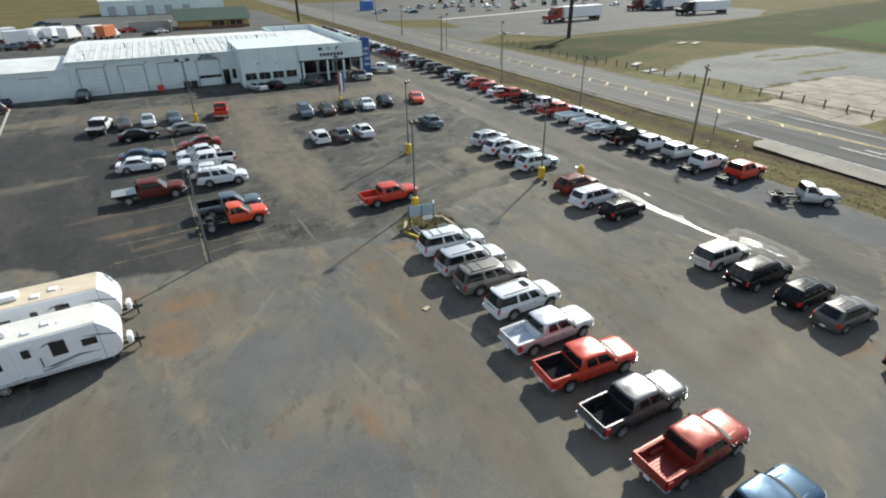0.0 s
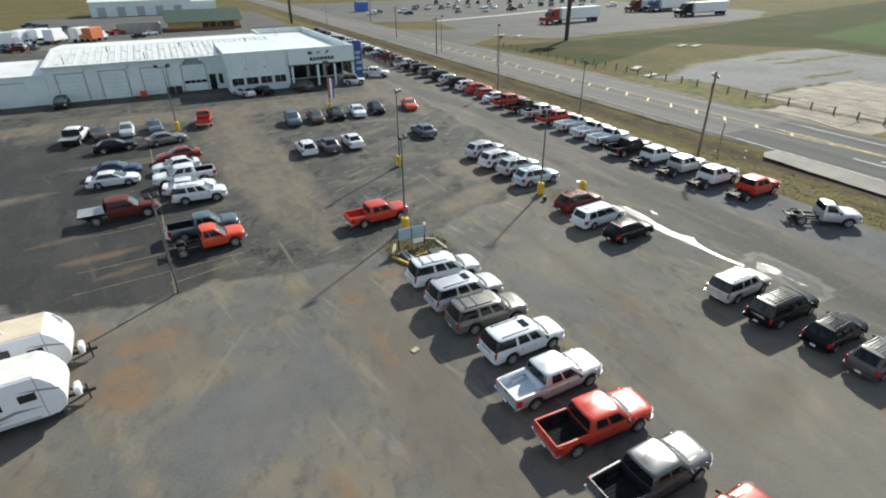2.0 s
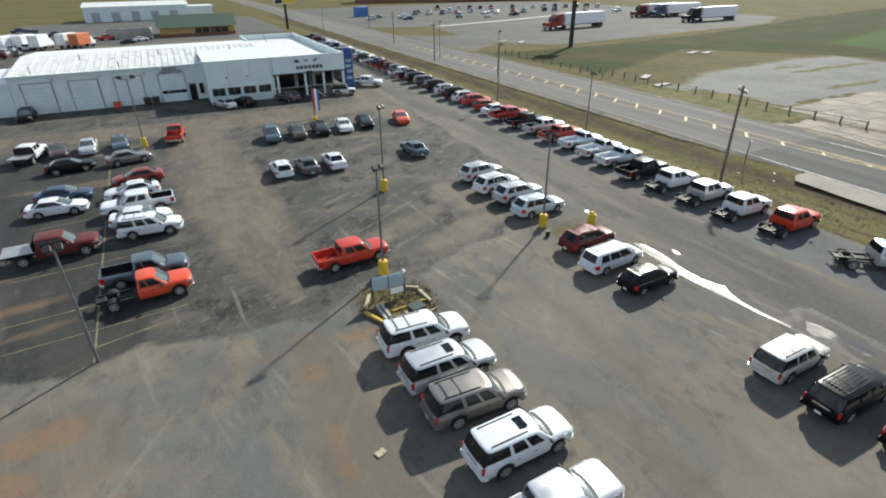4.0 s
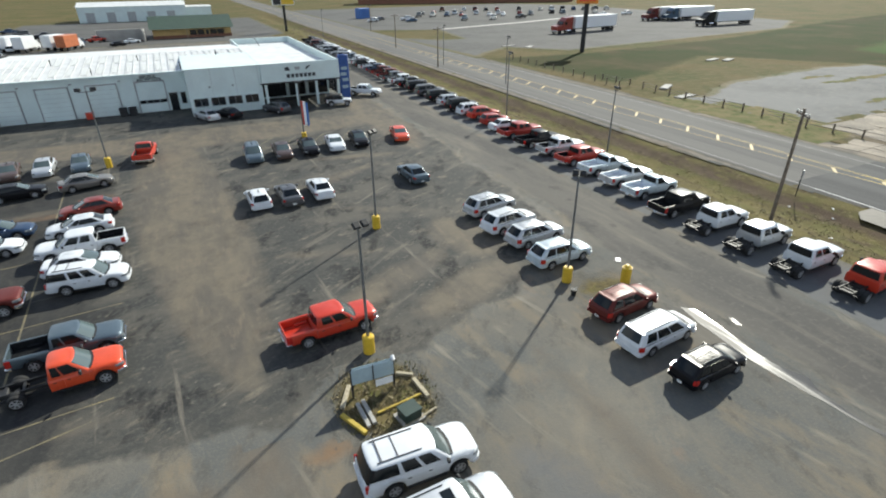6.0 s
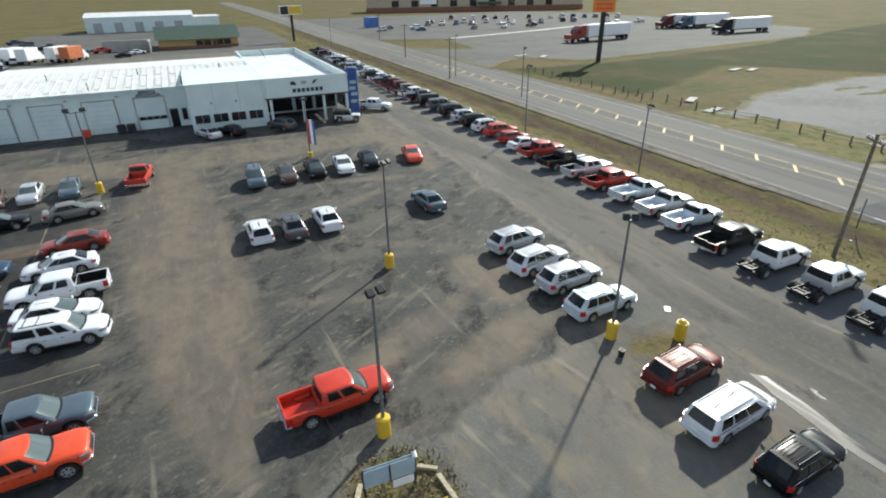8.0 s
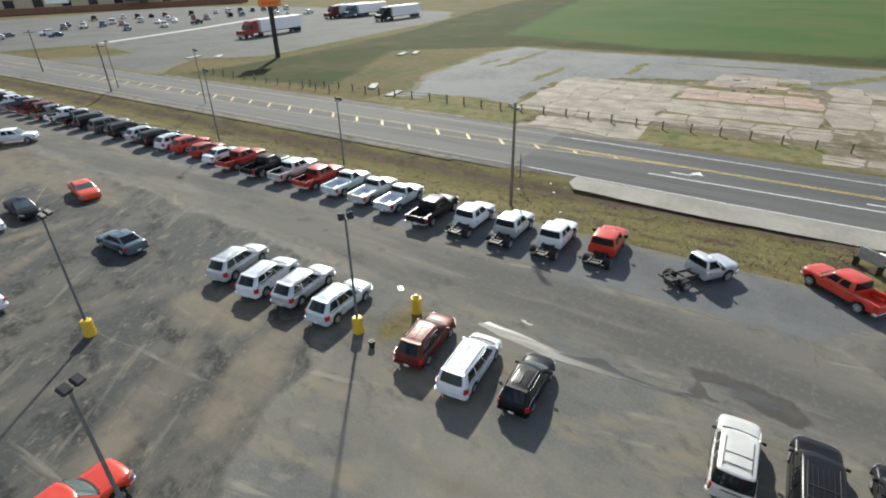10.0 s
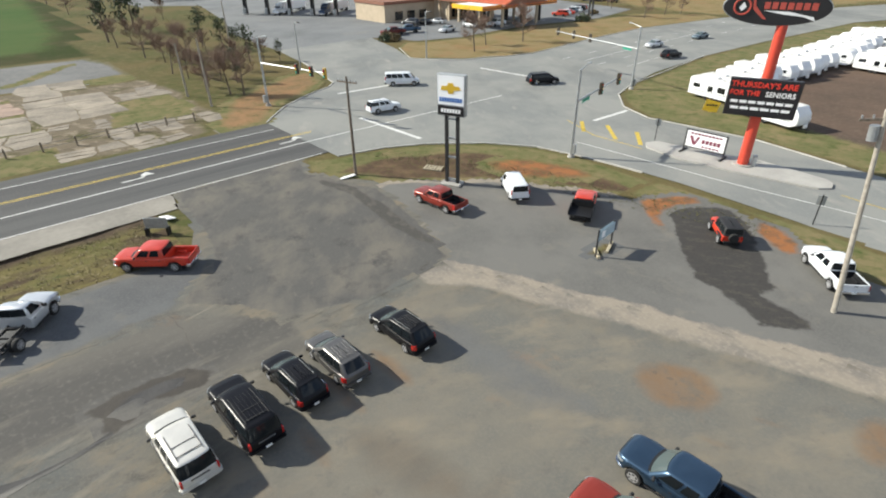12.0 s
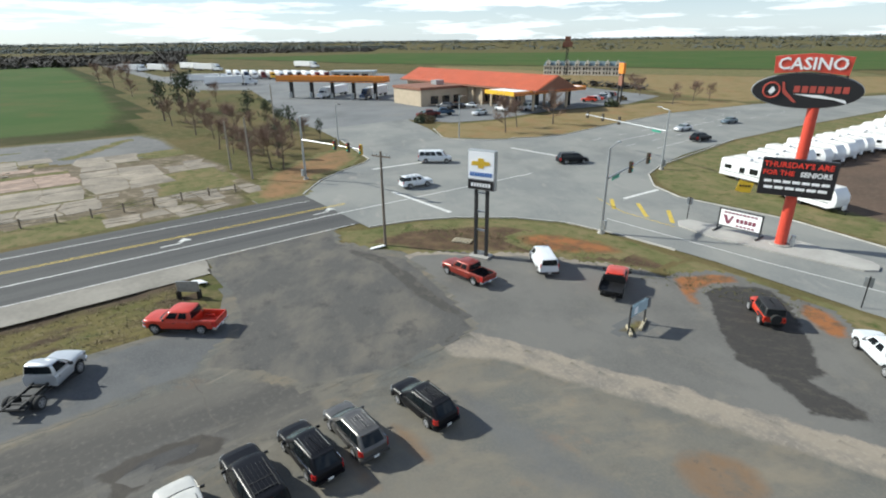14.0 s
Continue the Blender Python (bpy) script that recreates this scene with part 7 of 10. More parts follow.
part("porch_soffit", bx(W1 + 0.2, 21.22, 82.28, 90, 3.9, 4.05), TRIM, show)
part("beam_edge", bx(W1 - 0.3, 21.6, 81.9, 82.0, 3.72, 3.92), TRIM, show)
for x in (9.7, 14.4, 17.6, 21.2):
    part("porch_column", bx(x - 0.19, x + 0.19, 82.05, 82.4, 0, 3.85, bevel=0.02), WHITEWALL, show)
for x0, x1 in ((9.9, 14.0), (14.6, 17.3), (17.9, 21.2)):
    part("showroom_glass", bx(x0, x1, 89.9, 90.02, 0.3, 3.6), DARKWIN, show)
for i in range(4):
    part("side_pane", bx(21.45, 21.52, 83 + 1.8 * i, 84.4 + 1.8 * i, 1.0, 3.4), DARKWIN, show)
part("roof_pipe", tb((14.4, 118, 5.6), (14.0, 121, 6.9), 0.06), DARKMETAL, show)
part("emblem", prism(bmesh.new(), [(12.9, 5.55), (13.7, 5.55), (13.5, 6.0), (13.3, 6.1), (12.8, 6.0)], 81.93, 82.0, 'y'), TEXTDARK, show)
part("emblem", prism(bmesh.new(), [(14.5, 5.6), (15.1, 5.6), (15.25, 6.05), (14.35, 6.05)], 81.93, 82.0, 'y'), GALV, show)
part("emblem", prism(bmesh.new(), [(16.0, 5.5), (16.3, 5.6), (16.9, 6.15), (16.3, 6.05)], 81.93, 82.0, 'y'), TEXTDARK, show)
plain_bars(show, Matrix.Translation((15.3, 81.99, 4.75)) @ SOUTH, 7, 0.5, 0.55, 0.17, TEXTDARK)
# low garage wing
wing = part("garage_wing", bx(-50, W0, 88.2, 106, -0.05, 4.7), WHITEWALL, dealer, "lower white garage wing")
wr = bmesh.new()
prism(wr, [(87.9, 4.7), (97, 5.5), (106.2, 4.9), (106.2, 4.7)], -50.2, W0, 'x')
part("wing_roof", wr, WHITEROOF, wing)
for x in (-33.6, -40.5, -47):
    part("garage_door", bx(x - 1.9, x + 1.9, 88.1, 88.24, 0, 3.6), WHITEWALL, wing)
    part("door_head", bx(x - 2.05, x + 2.05, 88.05, 88.24, 3.6, 3.75), GALV, wing)
for i, x in enumerate((-10.8, -9.5)):
    bin_ = root("waste_bin", "black wheeled waste bin against the wall", "bin", "bins at the wall", at=Matrix.Translation((x, 87.4, 0)))
    part("bin_body", bx(-0.5, 0.5, -0.45, 0.45, 0, 1.1, bevel=0.04), TRIM, bin_)
    part("lid", bx(-0.54, 0.54, -0.5, 0.5, 1.1, 1.18, bevel=0.02), TRIM, bin_)
rb = root("tool_box", "red steel box at the wall", "box", at=Matrix.Translation((-15.2, 87.5, 0)))
part("box_body", bx(-0.5, 0.5, -0.4, 0.4, 0, 0.85, bevel=0.03), REDSIGN, rb)
part("lid", bx(-0.53, 0.53, -0.43, 0.43, 0.85, 0.92), REDSIGN, rb)
banner = root("banner_tower", "tall blue inflatable banner column by the porch", "banner", at=Matrix.Translation((22.4, 83.0, 0)))
bb = bmesh.new()
box(bb, -0.85, 0.85, -0.3, 0.3, 0.3, 7.3, 0.12)
for v in bb.verts:
    v.co.x += 0.12 * math.sin(v.co.z * 1.2)
part("banner_face", bb, BLUESIGN, banner, smooth=40)
for i, (z, x) in enumerate(((2.0, 0.1), (3.1, 0.2), (4.0, -0.05), (4.9, 0.1))):
    part("graphic", bx(x - 0.5, x + 0.5, -0.33, -0.29, z, z + 0.5), SIGNBLUE, banner)
part("banner_base", bx(-1, 1, -0.6, 0.6, 0, 0.3, bevel=0.05), TRIM, banner)
flag = root("flag_pole", "light pole with a hanging red, white and blue flag", "flag pole", at=Matrix.Translation((11.0, 63.2, 0)))
part("pole", tb((0, 0, 0.5), (0, 0, 6.8), 0.09, 0.06), POLE, flag)
part("pole_base", tb((0, 0, 0), (0, 0, 0.6), 0.32, 0.32, 12), YELLOW, flag)
fl = part("flag", bx(0.05, 0.30, -0.02, 0.02, 1.6, 4.6), REDSIGN, flag)
part("white_stripe", bx(0.30, 0.62, -0.02, 0.02, 1.5, 4.5), WHITESIGN, fl)
part("blue_stripe", bx(0.62, 0.9, -0.02, 0.02, 1.4, 4.3), LETTERBLUE, fl)
part("lamp_head", bx(-0.4, 0.4, -0.2, 0.2, 6.8, 7.0, bevel=0.03), TRIM, flag)

# ---- lots behind the dealership ----
green = root("shop_building", "low ochre building with a dark green metal roof", "building", at=Matrix.Translation((5.2, 215, 0)))
part("wall", bx(-12.5, 12.3, -8, 8, -0.1, 3.1), YELLOWWALL, green)
g = bmesh.new()
prism(g, [(-10, 3.0), (0, 6.6), (10, 3.0)], -13.4, 13.2, 'x')
part("roof", g, GREENROOF, green)
for x in (-1.0, 5.4):
    w = part("window", bx(x, x + 4.6, -8.1, -7.9, 0.9, 2.5), DARKWIN, green)
    part("mullion", bx(x + 2.2, x + 2.35, -8.14, -8.08, 0.9, 2.5), YELLOWWALL, w)
part("door", bx(4.1, 5.0, -8.1, -7.9, 0, 2.4), DARKWIN, green)
part("porch_post", bx(-2.1, -1.9, -9.6, -9.4, 0, 3.0), TIMBER, green)
part("brick_base", bx(-12.6, 12.4, -8.2, -8.0, -0.1, 0.9), BRICKWALL, green)
sheet("shop_yard", [(-30, 190), (20, 188), (36, 206), (36, 300), (-60, 300), (-60, 190)], OLDLOT, 0.004, "grey yard behind the dealership", "yard", 0.5, 3)
white = root("warehouse", "long white metal warehouse with a shallow roof", "warehouse", at=Matrix.Translation((-15, 310, 0)))
part("wall", bx(-23, 22, -10, 14, -0.1, 6.6), WHITEWALL, white)
g = bmesh.new()
prism(g, [(-10.4, 6.6), (2, 8.2), (14.4, 6.6)], -23.4, 22.4, 'x')
part("roof", g, WHITEROOF, white)
part("annex", bx(22, 34, -4, 12, -0.1, 5.2), WHITEWALL, white)
part("annex_roof", bx(21.8, 34.4, -4.4, 12.4, 5.2, 5.5), WHITEROOF, white)
for i in range(5):
    part("bay_door", bx(-20 + 8.4 * i, -16.5 + 8.4 * i, -10.1, -9.9, 0, 4.2), GALV, white)
yw = root("yard_wall", "grey block wall of the yard", "wall", at=Matrix.Translation((0, 0, 0)))
part("wall_face", bx(-23.5, -9.6, 207.5, 208.2, -0.1, 3.4), CONCRETE, yw)
part("wall_return", bx(-10.2, -9.6, 200, 207.5, -0.1, 3.4), CONCRETE, yw)


def box_truck(at, col, s=1.0, name="storage_box"):
    t = root(name, "box truck body standing in the yard", "box truck", "boxes in the yard", at=at @ Matrix.Scale(s, 4))
    part("box_body", bx(-3, 2.2, -1.25, 1.25, 0.9, 3.6, bevel=0.06), col, t)
    part("cab", prism(bmesh.new(), [(2.3, 0.6), (4.2, 0.6), (4.2, 1.5), (3.6, 1.7), (3.2, 2.5), (2.3, 2.5)], -1.05, 1.05, 'y'), TRAILER, t)
    part("bumper", bx(4.1, 4.3, -1.05, 1.05, 0.5, 0.8), TRIM, t)
    for x in (-1.8, 3.2):
        for s_ in (-1, 1):
            part("tyre", tb((x, s_ * 0.75, 0.45), (x, s_ * 1.1, 0.45), 0.45, seg=12), RUBBER, t)
    return t


ORANGEBOX = mat("orange_box_paint", (0.55, 0.16, 0.06), 0.5, var=0.2, scale=1)
for x, y, a, col in ((-47.5, 190, 60, TRAILER), (-43.5, 191, 65, TRAILER), (-39.5, 188, 70, TRAILER), (-32.5, 189, 60, TRAILER), (-29, 187, 62, ORANGEBOX), (-52, 184, 20, TRAILER), (-57, 196, 40, TRAILER)):
    box_truck(pose(x, y, 0, 0, 0, a), col, 1.15)
random.seed(9)
for i in range(14):
    park(random.choice(("sedan", "tahoe", "crew", "cross")), random.choice(("white", "silver", "graphite", "black", "maroon", "navy")), -62 + 3.0 * (i % 7) + random.random(), 172 + 14 * (i // 7) + random.random() * 2, 80 + random.random() * 20, "in the back yard", "cars in the back yard")
for x, y, c in ((-25.5, 206, "red"), (-14.5, 197, "white"), (-18, 190, "black")):
    park("crew" if c == "red" else "sedan", c, x, y, 30, "in the back yard", "cars in the back yard")
park("crew", "navy", -38.2, 85.0, 200, "at the garage wing")
park("cross", "graphite", -37.8, 80.5, 190, "at the garage wing")
park("sedan", "white", -43, 83.5, 190, "at the garage wing")
for i in range(9):
    ws = root("wheel_stop", "pale concrete wheel stop at the lot edge", "wheel stop", "wheel stops at the lot edge", at=pose(-34.9 - 0.25 * i, 63 + 2.3 * i, 0.02, 0, 0, 96))
    part("block", bx(-0.9, 0.9, -0.12, 0.12, 0, 0.3, bevel=0.04), CONCRETE, ws)

# ---- lot lights ----
def lot_light(x, y, h, turn, base=True, heads=2, lean=0.0, spread=0.24):
    p = root("lot_light", "grey floodlight pole on a yellow sleeved base" if base else "slim grey floodlight pole beside the lot", "light pole", "lot lights", at=pose(x, y, 0.01, lean, 0, turn))
    part("pole", tb((0, 0, 0.0), (0, 0, h - 0.3), 0.095, 0.06, 10), POLE, p)
    if base:
        part("sleeve", tb((0, 0, 0), (0, 0, 1.05), 0.33, 0.33, 16), YELLOW, p)
        part("sleeve_cap", tb((0, 0, 1.05), (0, 0, 1.12), 0.33, 0.25, 16), YELLOW, p)
    part("cross_arm", tb((-spread - 0.05, 0, h - 0.35), (spread + 0.05, 0, h - 0.35), 0.04), POLE, p)
    k = 0.30 if spread > 0.5 else 0.19
    for s in ((-1, 1) if heads == 2 else (0,)):
        hd = part("lamp_head", box(bmesh.new(), -k, k, -0.20, 0.20, -0.06, 0.14, 0.05, Matrix.Translation((s * spread, -0.20, h - 0.1)) @ Matrix.Rotation(radians(38), 4, 'X')), TRIM, p)
        part("lens", box(bmesh.new(), -k + 0.05, k - 0.05, -0.16, 0.16, -0.09, -0.055, 0.0, Matrix.Translation((s * spread, -0.20, h - 0.1)) @ Matrix.Rotation(radians(38), 4, 'X')), GALV, hd)
        part("bracket", tb((s * spread, 0, h - 0.35), (s * spread, -0.18, h - 0.12), 0.03), POLE, hd)
    return p


lot_light(4.36, 17.3, 8.0, 15)
lot_light(10.14, 32.5, 8.2, 30)
lot_light(18.95, 18.55, 7.9, -35)
lot_light(-13.06, 15.6, 7.2, 10, base=False)
lot_light(-11.1, 60.7, 8.5, 0, spread=0.7)
for px, py, ph in ((41.6, 40.3, 7.4), (40.6, 61.1, 8.9), (45.4, 187.5, 8.5), (53.9, 110, 8.5), (53.8, 82.6, 8.5)):
    lot_light(px, py, ph, 90, base=False)
bol = root("bollard", "fat yellow plastic sleeved bollard", "bollard", at=Matrix.Translation((22.45, 16.7, 0.01)))
part("sleeve", tb((0, 0, 0), (0, 0, 1.15), 0.33, 0.33, 16), YELLOW, bol)
part("cap", tb((0, 0, 1.15), (0, 0, 1.34), 0.30, 0.10, 16), YELLOW, bol)
pail = root("pail", "black plastic pail on the ground", "pail", at=Matrix.Translation((18.29, 16.96, 0.01)))
part("pail_body", tb((0, 0, 0), (0, 0, 0.42), 0.16, 0.2, 12), TRIM, pail)
part("handle", tb((-0.2, 0, 0.42), (0.2, 0, 0.50), 0.012), GALV, pail)
sheet("weed_patch", [(20.2, 18.9), (22.6, 18.2), (23.2, 16.4), (21.4, 14.9), (19.2, 15.4), (18.2, 17.2)], WEEDS, 0.0086, "sparse weeds and dirt round the bollard", "weeds", 0.45, 0.4)

# ---- utility poles ----
def utility_pole(x, y, h, turn, arm=True, material=None, transformer=False):
    p = root("utility_pole", "weathered wooden utility pole", "utility pole", "utility poles", at=pose(x, y, ground_z(x, y) if x > 38 else 0, 0, 0, turn))
    part("pole", tb((0, 0, 0), (0, 0, h), 0.16, 0.11, 10), material or WOOD, p)
    if arm:
        part("cross_arm", bx(-1.1, 1.1, -0.06, 0.06, h - 0.55, h - 0.42), WOOD, p)
        for s in (-1, -0.5, 0.5, 1):
            part("insulator", tb((s, 0, h - 0.42), (s, 0, h - 0.25), 0.05), GALV, p)
    if transformer:
        part("transformer", tb((0.35, 0, h - 1.6), (0.35, 0, h - 0.8), 0.24, seg=12), GALV, p)
    return p


utility_pole(41.45, 19.4, 9.5, 55)
utility_pole(43.1, -26.2, 9.6, 20)
for px_, py_, ph_ in ((87.6, -24.9, 7.8), (79.2, -25.4, 9.2), (112.7, -42.4, 11.0)):
    utility_pole(px_, py_, ph_, 20, False, PALEPOLE)
P3 = utility_pole(3.95, -35.3, 12.5, 30, True, mat("pale_pole", (0.42, 0.38, 0.32), 0.8, var=0.3, scale=3), True)
P3.rotation_euler = (radians(0), radians(7), radians(30))
utility_pole(56, 146, 9, 0)
utility_pole(51.5, 108, 8.5, 0)
utility_pole(66.8, 200, 9, 0)


# ---- island with the small board, timbers and cabinet ----
sheet("island_dirt", [(1.0, 15.2), (2.4, 16.4), (4.4, 16.9), (6.0, 15.8), (6.6, 13.4), (6.3, 11.2), (4.4, 10.6), (2.6, 10.7), (1.3, 12.6)], WEEDS, 0.0068, "patch of weeds and dirt inside timbers", "dirt island", 0.4, 0.35)


def timber(a, b, r, material, label):
    d = Vector((b[0] - a[0], b[1] - a[1], 0))
    t = root("timber", label, "timber", "timbers round the island", at=Matrix.Translation((*a, 0.03)) @ d.to_track_quat('X', 'Z').to_matrix().to_4x4())
    part("beam", bx(0, d.length, -r, r, 0, 1.7 * r, bevel=0.02), material, t)
    return t


timber((1.75, 13.6), (2.5, 15.0), 0.11, TIMBER, "pale landscape timber on the ground")
timber((1.6, 13.2), (2.3, 11.6), 0.11, YPAINT, "yellow painted timber on the ground")
timber((2.5, 13.6), (2.55, 11.9), 0.10, CONCRETE, "grey plank lying on the dirt")
timber((2.8, 13.7), (2.85, 12.0), 0.10, CONCRETE, "grey plank lying on the dirt")
timber((5.0, 14.85), (5.75, 14.35), 0.10, TIMBER, "pale landscape timber on the ground")
timber((5.65, 14.05), (5.8, 12.5), 0.11, TIMBER, "pale landscape timber on the ground")
timber((3.2, 12.6), (5.6, 12.9), 0.06, YPAINT, "thin yellow rail across the island")
timber((3.3, 11.0), (5.9, 11.7), 0.06, TIMBER, "thin timber rail across the island")
cab = root("utility_cabinet", "dark green utility cabinet on a pad", "cabinet", at=pose(4.5, 11.75, 0.03, 0, 0, 12))
part("cabinet_body", bx(-0.45, 0.45, -0.4, 0.4, 0.08, 0.55, bevel=0.03), GREENBOX, cab)
part("lid", bx(-0.48, 0.48, -0.43, 0.43, 0.55, 0.62, bevel=0.02), GREENBOX, cab)
part("pad", bx(-0.6, 0.6, -0.55, 0.55, 0, 0.08), CONCRETE, cab)


def small_board(x, y, turn, w, z0, z1, label, face):
    b = root("notice_board", label, "board", "small boards on the lot", at=pose(x, y, 0.02, 0, 0, turn))
    for s in (-1, 1):
        part("post", bx(s * w / 2 - 0.05, s * w / 2 + 0.05, -0.05, 0.05, 0, z1 + 0.05), TRIM, b)
    f = part("board", bx(-w / 2, w / 2, -0.09, -0.05, z0, z1, bevel=0.01), face, b)
    part("back_panel", bx(-w / 2, w / 2, 0.05, 0.07, z0, z1), SIGNBLUE, b)
    return b, f


b1, f1 = small_board(3.55, 14.15, -2, 2.15, 0.85, 1.75, "pale blue board on two posts over the dirt", SIGNBLUE)
part("split", bx(-0.03, 0.03, -0.12, -0.09, 0.85, 1.75), TRIM, f1)
part("floodlight", tb((1.05, -0.2, 1.8), (1.05, 0.0, 1.95), 0.1, seg=10), TEXTW, b1)
part("lower_panel", bx(0.1, 1.0, -0.09, -0.05, 0.35, 0.75), WHITESIGN, b1)
_, f2 = small_board(17.75, -31.25, -87, 2.1, 1.3, 2.1, "small blue and white board on two black posts", SIGNBLUE)
part("white_mark", bx(-0.75, -0.3, -0.11, -0.09, 1.45, 1.95), WHITESIGN, f2)
sheet("board_weeds", [(17.0, -30.2), (18.6, -29.6), (18.8, -32.4), (17.4, -33)], WEEDS_GREY, 0.0078, "weeds under the small board", "weeds", 0.3, 0.35)
timber((17.3, -30.0), (18.3, -31.0), 0.11, TIMBER, "pale timber under the small board")
timber((17.4, -31.2), (18.0, -32.8), 0.11, TIMBER, "pale timber under the small board")
lit = root("litter", "crumpled tan cardboard on the gravel", "litter", at=pose(-1.29, 2.6, 0.012, 0, 0, 20))
part("cardboard", bx(-0.25, 0.25, -0.18, 0.18, 0, 0.06, bevel=0.02), TIMBER, lit)
lit = root("litter", "white paper flattened on the asphalt", "litter", at=pose(24.2, 19.3, 0.016, 0, 0, 50))
part("paper", bx(-0.3, 0.3, -0.18, 0.18, 0, 0.03), TEXTW, lit)
for x, y, t in ((45.8, -9.0, 10), (43.0, -25.2, 70)):
    s_ = root("culvert_marker", "white flat panel lying by the ditch", "panel", at=pose(x, y, 0.05, 12, 8, t))
    part("panel", bx(-0.75, 0.75, -0.4, 0.4, 0, 0.08, bevel=0.02), TEXTW, s_)
pb = root("portable_board", "grey board on a frame behind the red truck", "board", at=pose(43.4, -7.6, ground_z(43.4, -7.6), 0, 0, 50))
part("board", bx(-0.9, 0.9, -0.04, 0.04, 0.6, 1.5), GALV, pb)
part("frame_leg", bx(-0.9, -0.8, -0.3, 0.3, 0, 0.7), DARKMETAL, pb)
part("frame_leg", bx(0.8, 0.9, -0.3, 0.3, 0, 0.7), DARKMETAL, pb)
pal = root("pallet", "pale wooden pallet on the earth", "pallet", at=pose(38.9, -32.9, 0.02, 0, 0, 30))
for i in range(6):
    part("slat", bx(-0.9 + 0.34 * i, -0.7 + 0.34 * i, -0.6, 0.6, 0.1, 0.14), TIMBER, pal)
for y in (-0.5, 0, 0.5):
    part("runner", bx(-0.9, 1.0, y - 0.05, y + 0.05, 0, 0.1), TIMBER, pal)

# ---- signs ----
ds = root("dealer_sign", "tall white dealer sign on twin black posts", "sign", at=pose(34.8, -31.7, 0, 0, 0, -157))
for s in (-1, 1):
    part("post", bx(s * 0.55 - 0.14, s * 0.55 + 0.14, -0.14, 0.14, 0, 7.0), TRIM, ds)
for z in (0.4, 2.6, 4.4, 6.2):
    part("brace", bx(-0.42, 0.42, -0.06, 0.06, z, z + 0.18), GALV, ds)
part("footing", bx(-1.0, 1.0, -0.7, 0.7, 0, 0.18, bevel=0.03), CONCRETE, ds)
sf = part("sign_box", bx(-1.35, 1.35, -0.3, 0.3, 6.6, 10.2, bevel=0.05), GALV, ds)
for s, r in ((-1, 0), (1, math.pi)):
    mm = Matrix.Rotation(r, 4, 'Z')
    part("white_face", box(bmesh.new(), -1.25, 1.25, -0.33, -0.29, 7.6, 10.1, 0, mm), WHITESIGN, sf)
    part("black_face", box(bmesh.new(), -1.25, 1.25, -0.33, -0.29, 6.68, 7.5, 0, mm), BLACKSIGN, sf)
    bm = prism(bmesh.new(), [(-0.95, 8.85), (-0.3, 8.85), (-0.25, 8.6), (0.25, 8.6), (0.3, 8.85), (0.95, 8.95), (0.8, 9.25), (0.3, 9.25), (0.25, 9.5), (-0.25, 9.5), (-0.3, 9.25), (-0.85, 9.2)], -0.36, -0.33, 'y')
    bm.transform(mm)
    part("gold_emblem", bm, GOLD, sf)
    plain_bars(sf, mm @ Matrix.Translation((0, -0.33, 8.05)) @ SOUTH, 9, 0.19, 0.36, 0.055, LETTERBLUE)
    plain_bars(sf, mm @ Matrix.Translation((0, -0.33, 7.08)) @ SOUTH, 7, 0.20, 0.34, 0.08, TEXTW)
cs = root("casino_sign", "tall red pole with an oval black casino sign", "sign", at=pose(18.05, -56.4, 0.15, 0, 0, -158))
part("pole", tb((0, 0, 0), (0, 0, 13.2), 0.52, 0.45, 20), REDSIGN, cs, smooth=40)
part("footing", tb((0, 0, -0.1), (0, 0, 0.12), 0.95, 0.95, 20), CONCRETE, cs)
part("meter_box", bx(0.75, 1.15, -0.3, 0.2, 0, 1.1, bevel=0.03), GALV, cs)
el = [(4.6 * math.cos(radians(a * 9)), 14.6 + 1.62 * math.sin(radians(a * 9))) for a in range(40)]
ov = part("oval_board", prism(bmesh.new(), el, -0.45, 0.45, 'y'), BLACKSIGN, cs, "black oval sign board")
rim = bmesh.new()
for i in range(40):
    a, b = el[i], el[(i + 1) % 40]
    tube(rim, (a[0], 0, a[1]), (b[0], 0, b[1]), 0.10, seg=6)
part("rim", rim, GALV, ov)
ring_ = bmesh.new()
for k in range(20):
    a0, a1 = 2 * math.pi * k / 20, 2 * math.pi * (k + 1) / 20
    tube(ring_, (-2.9 + 0.72 * math.cos(a0), -0.47, 14.6 + 0.72 * math.sin(a0)), (-2.9 + 0.72 * math.cos(a1), -0.47, 14.6 + 0.72 * math.sin(a1)), 0.09, seg=6)
part("emblem_ring", ring_, TEXTRED, ov)
part("emblem_spot", prism(bmesh.new(), [(-3.2, 14.45), (-2.9, 14.2), (-2.55, 14.6), (-2.85, 15.0)], -0.5, -0.45, 'y'), TEXTW, ov)
part("emblem_stroke", prism(bmesh.new(), [(-2.1, 15.4), (-1.9, 15.4), (-1.75, 14.7), (-0.6, 13.5), (-0.9, 13.5), (-1.95, 14.4)], -0.5, -0.45, 'y'), TEXTRED, ov)
plain_bars(ov, Matrix.Translation((1.2, -0.45, 14.75)) @ SOUTH, 7, 0.50, 0.62, 0.16, TEXTRED)
part("swoosh", prism(bmesh.new(), [(-1.0, 14.3), (1.2, 14.25), (3.3, 13.85), (3.5, 13.5), (2.4, 13.85), (0.6, 14.02)], -0.5, -0.45, 'y'), TEXTW, ov)
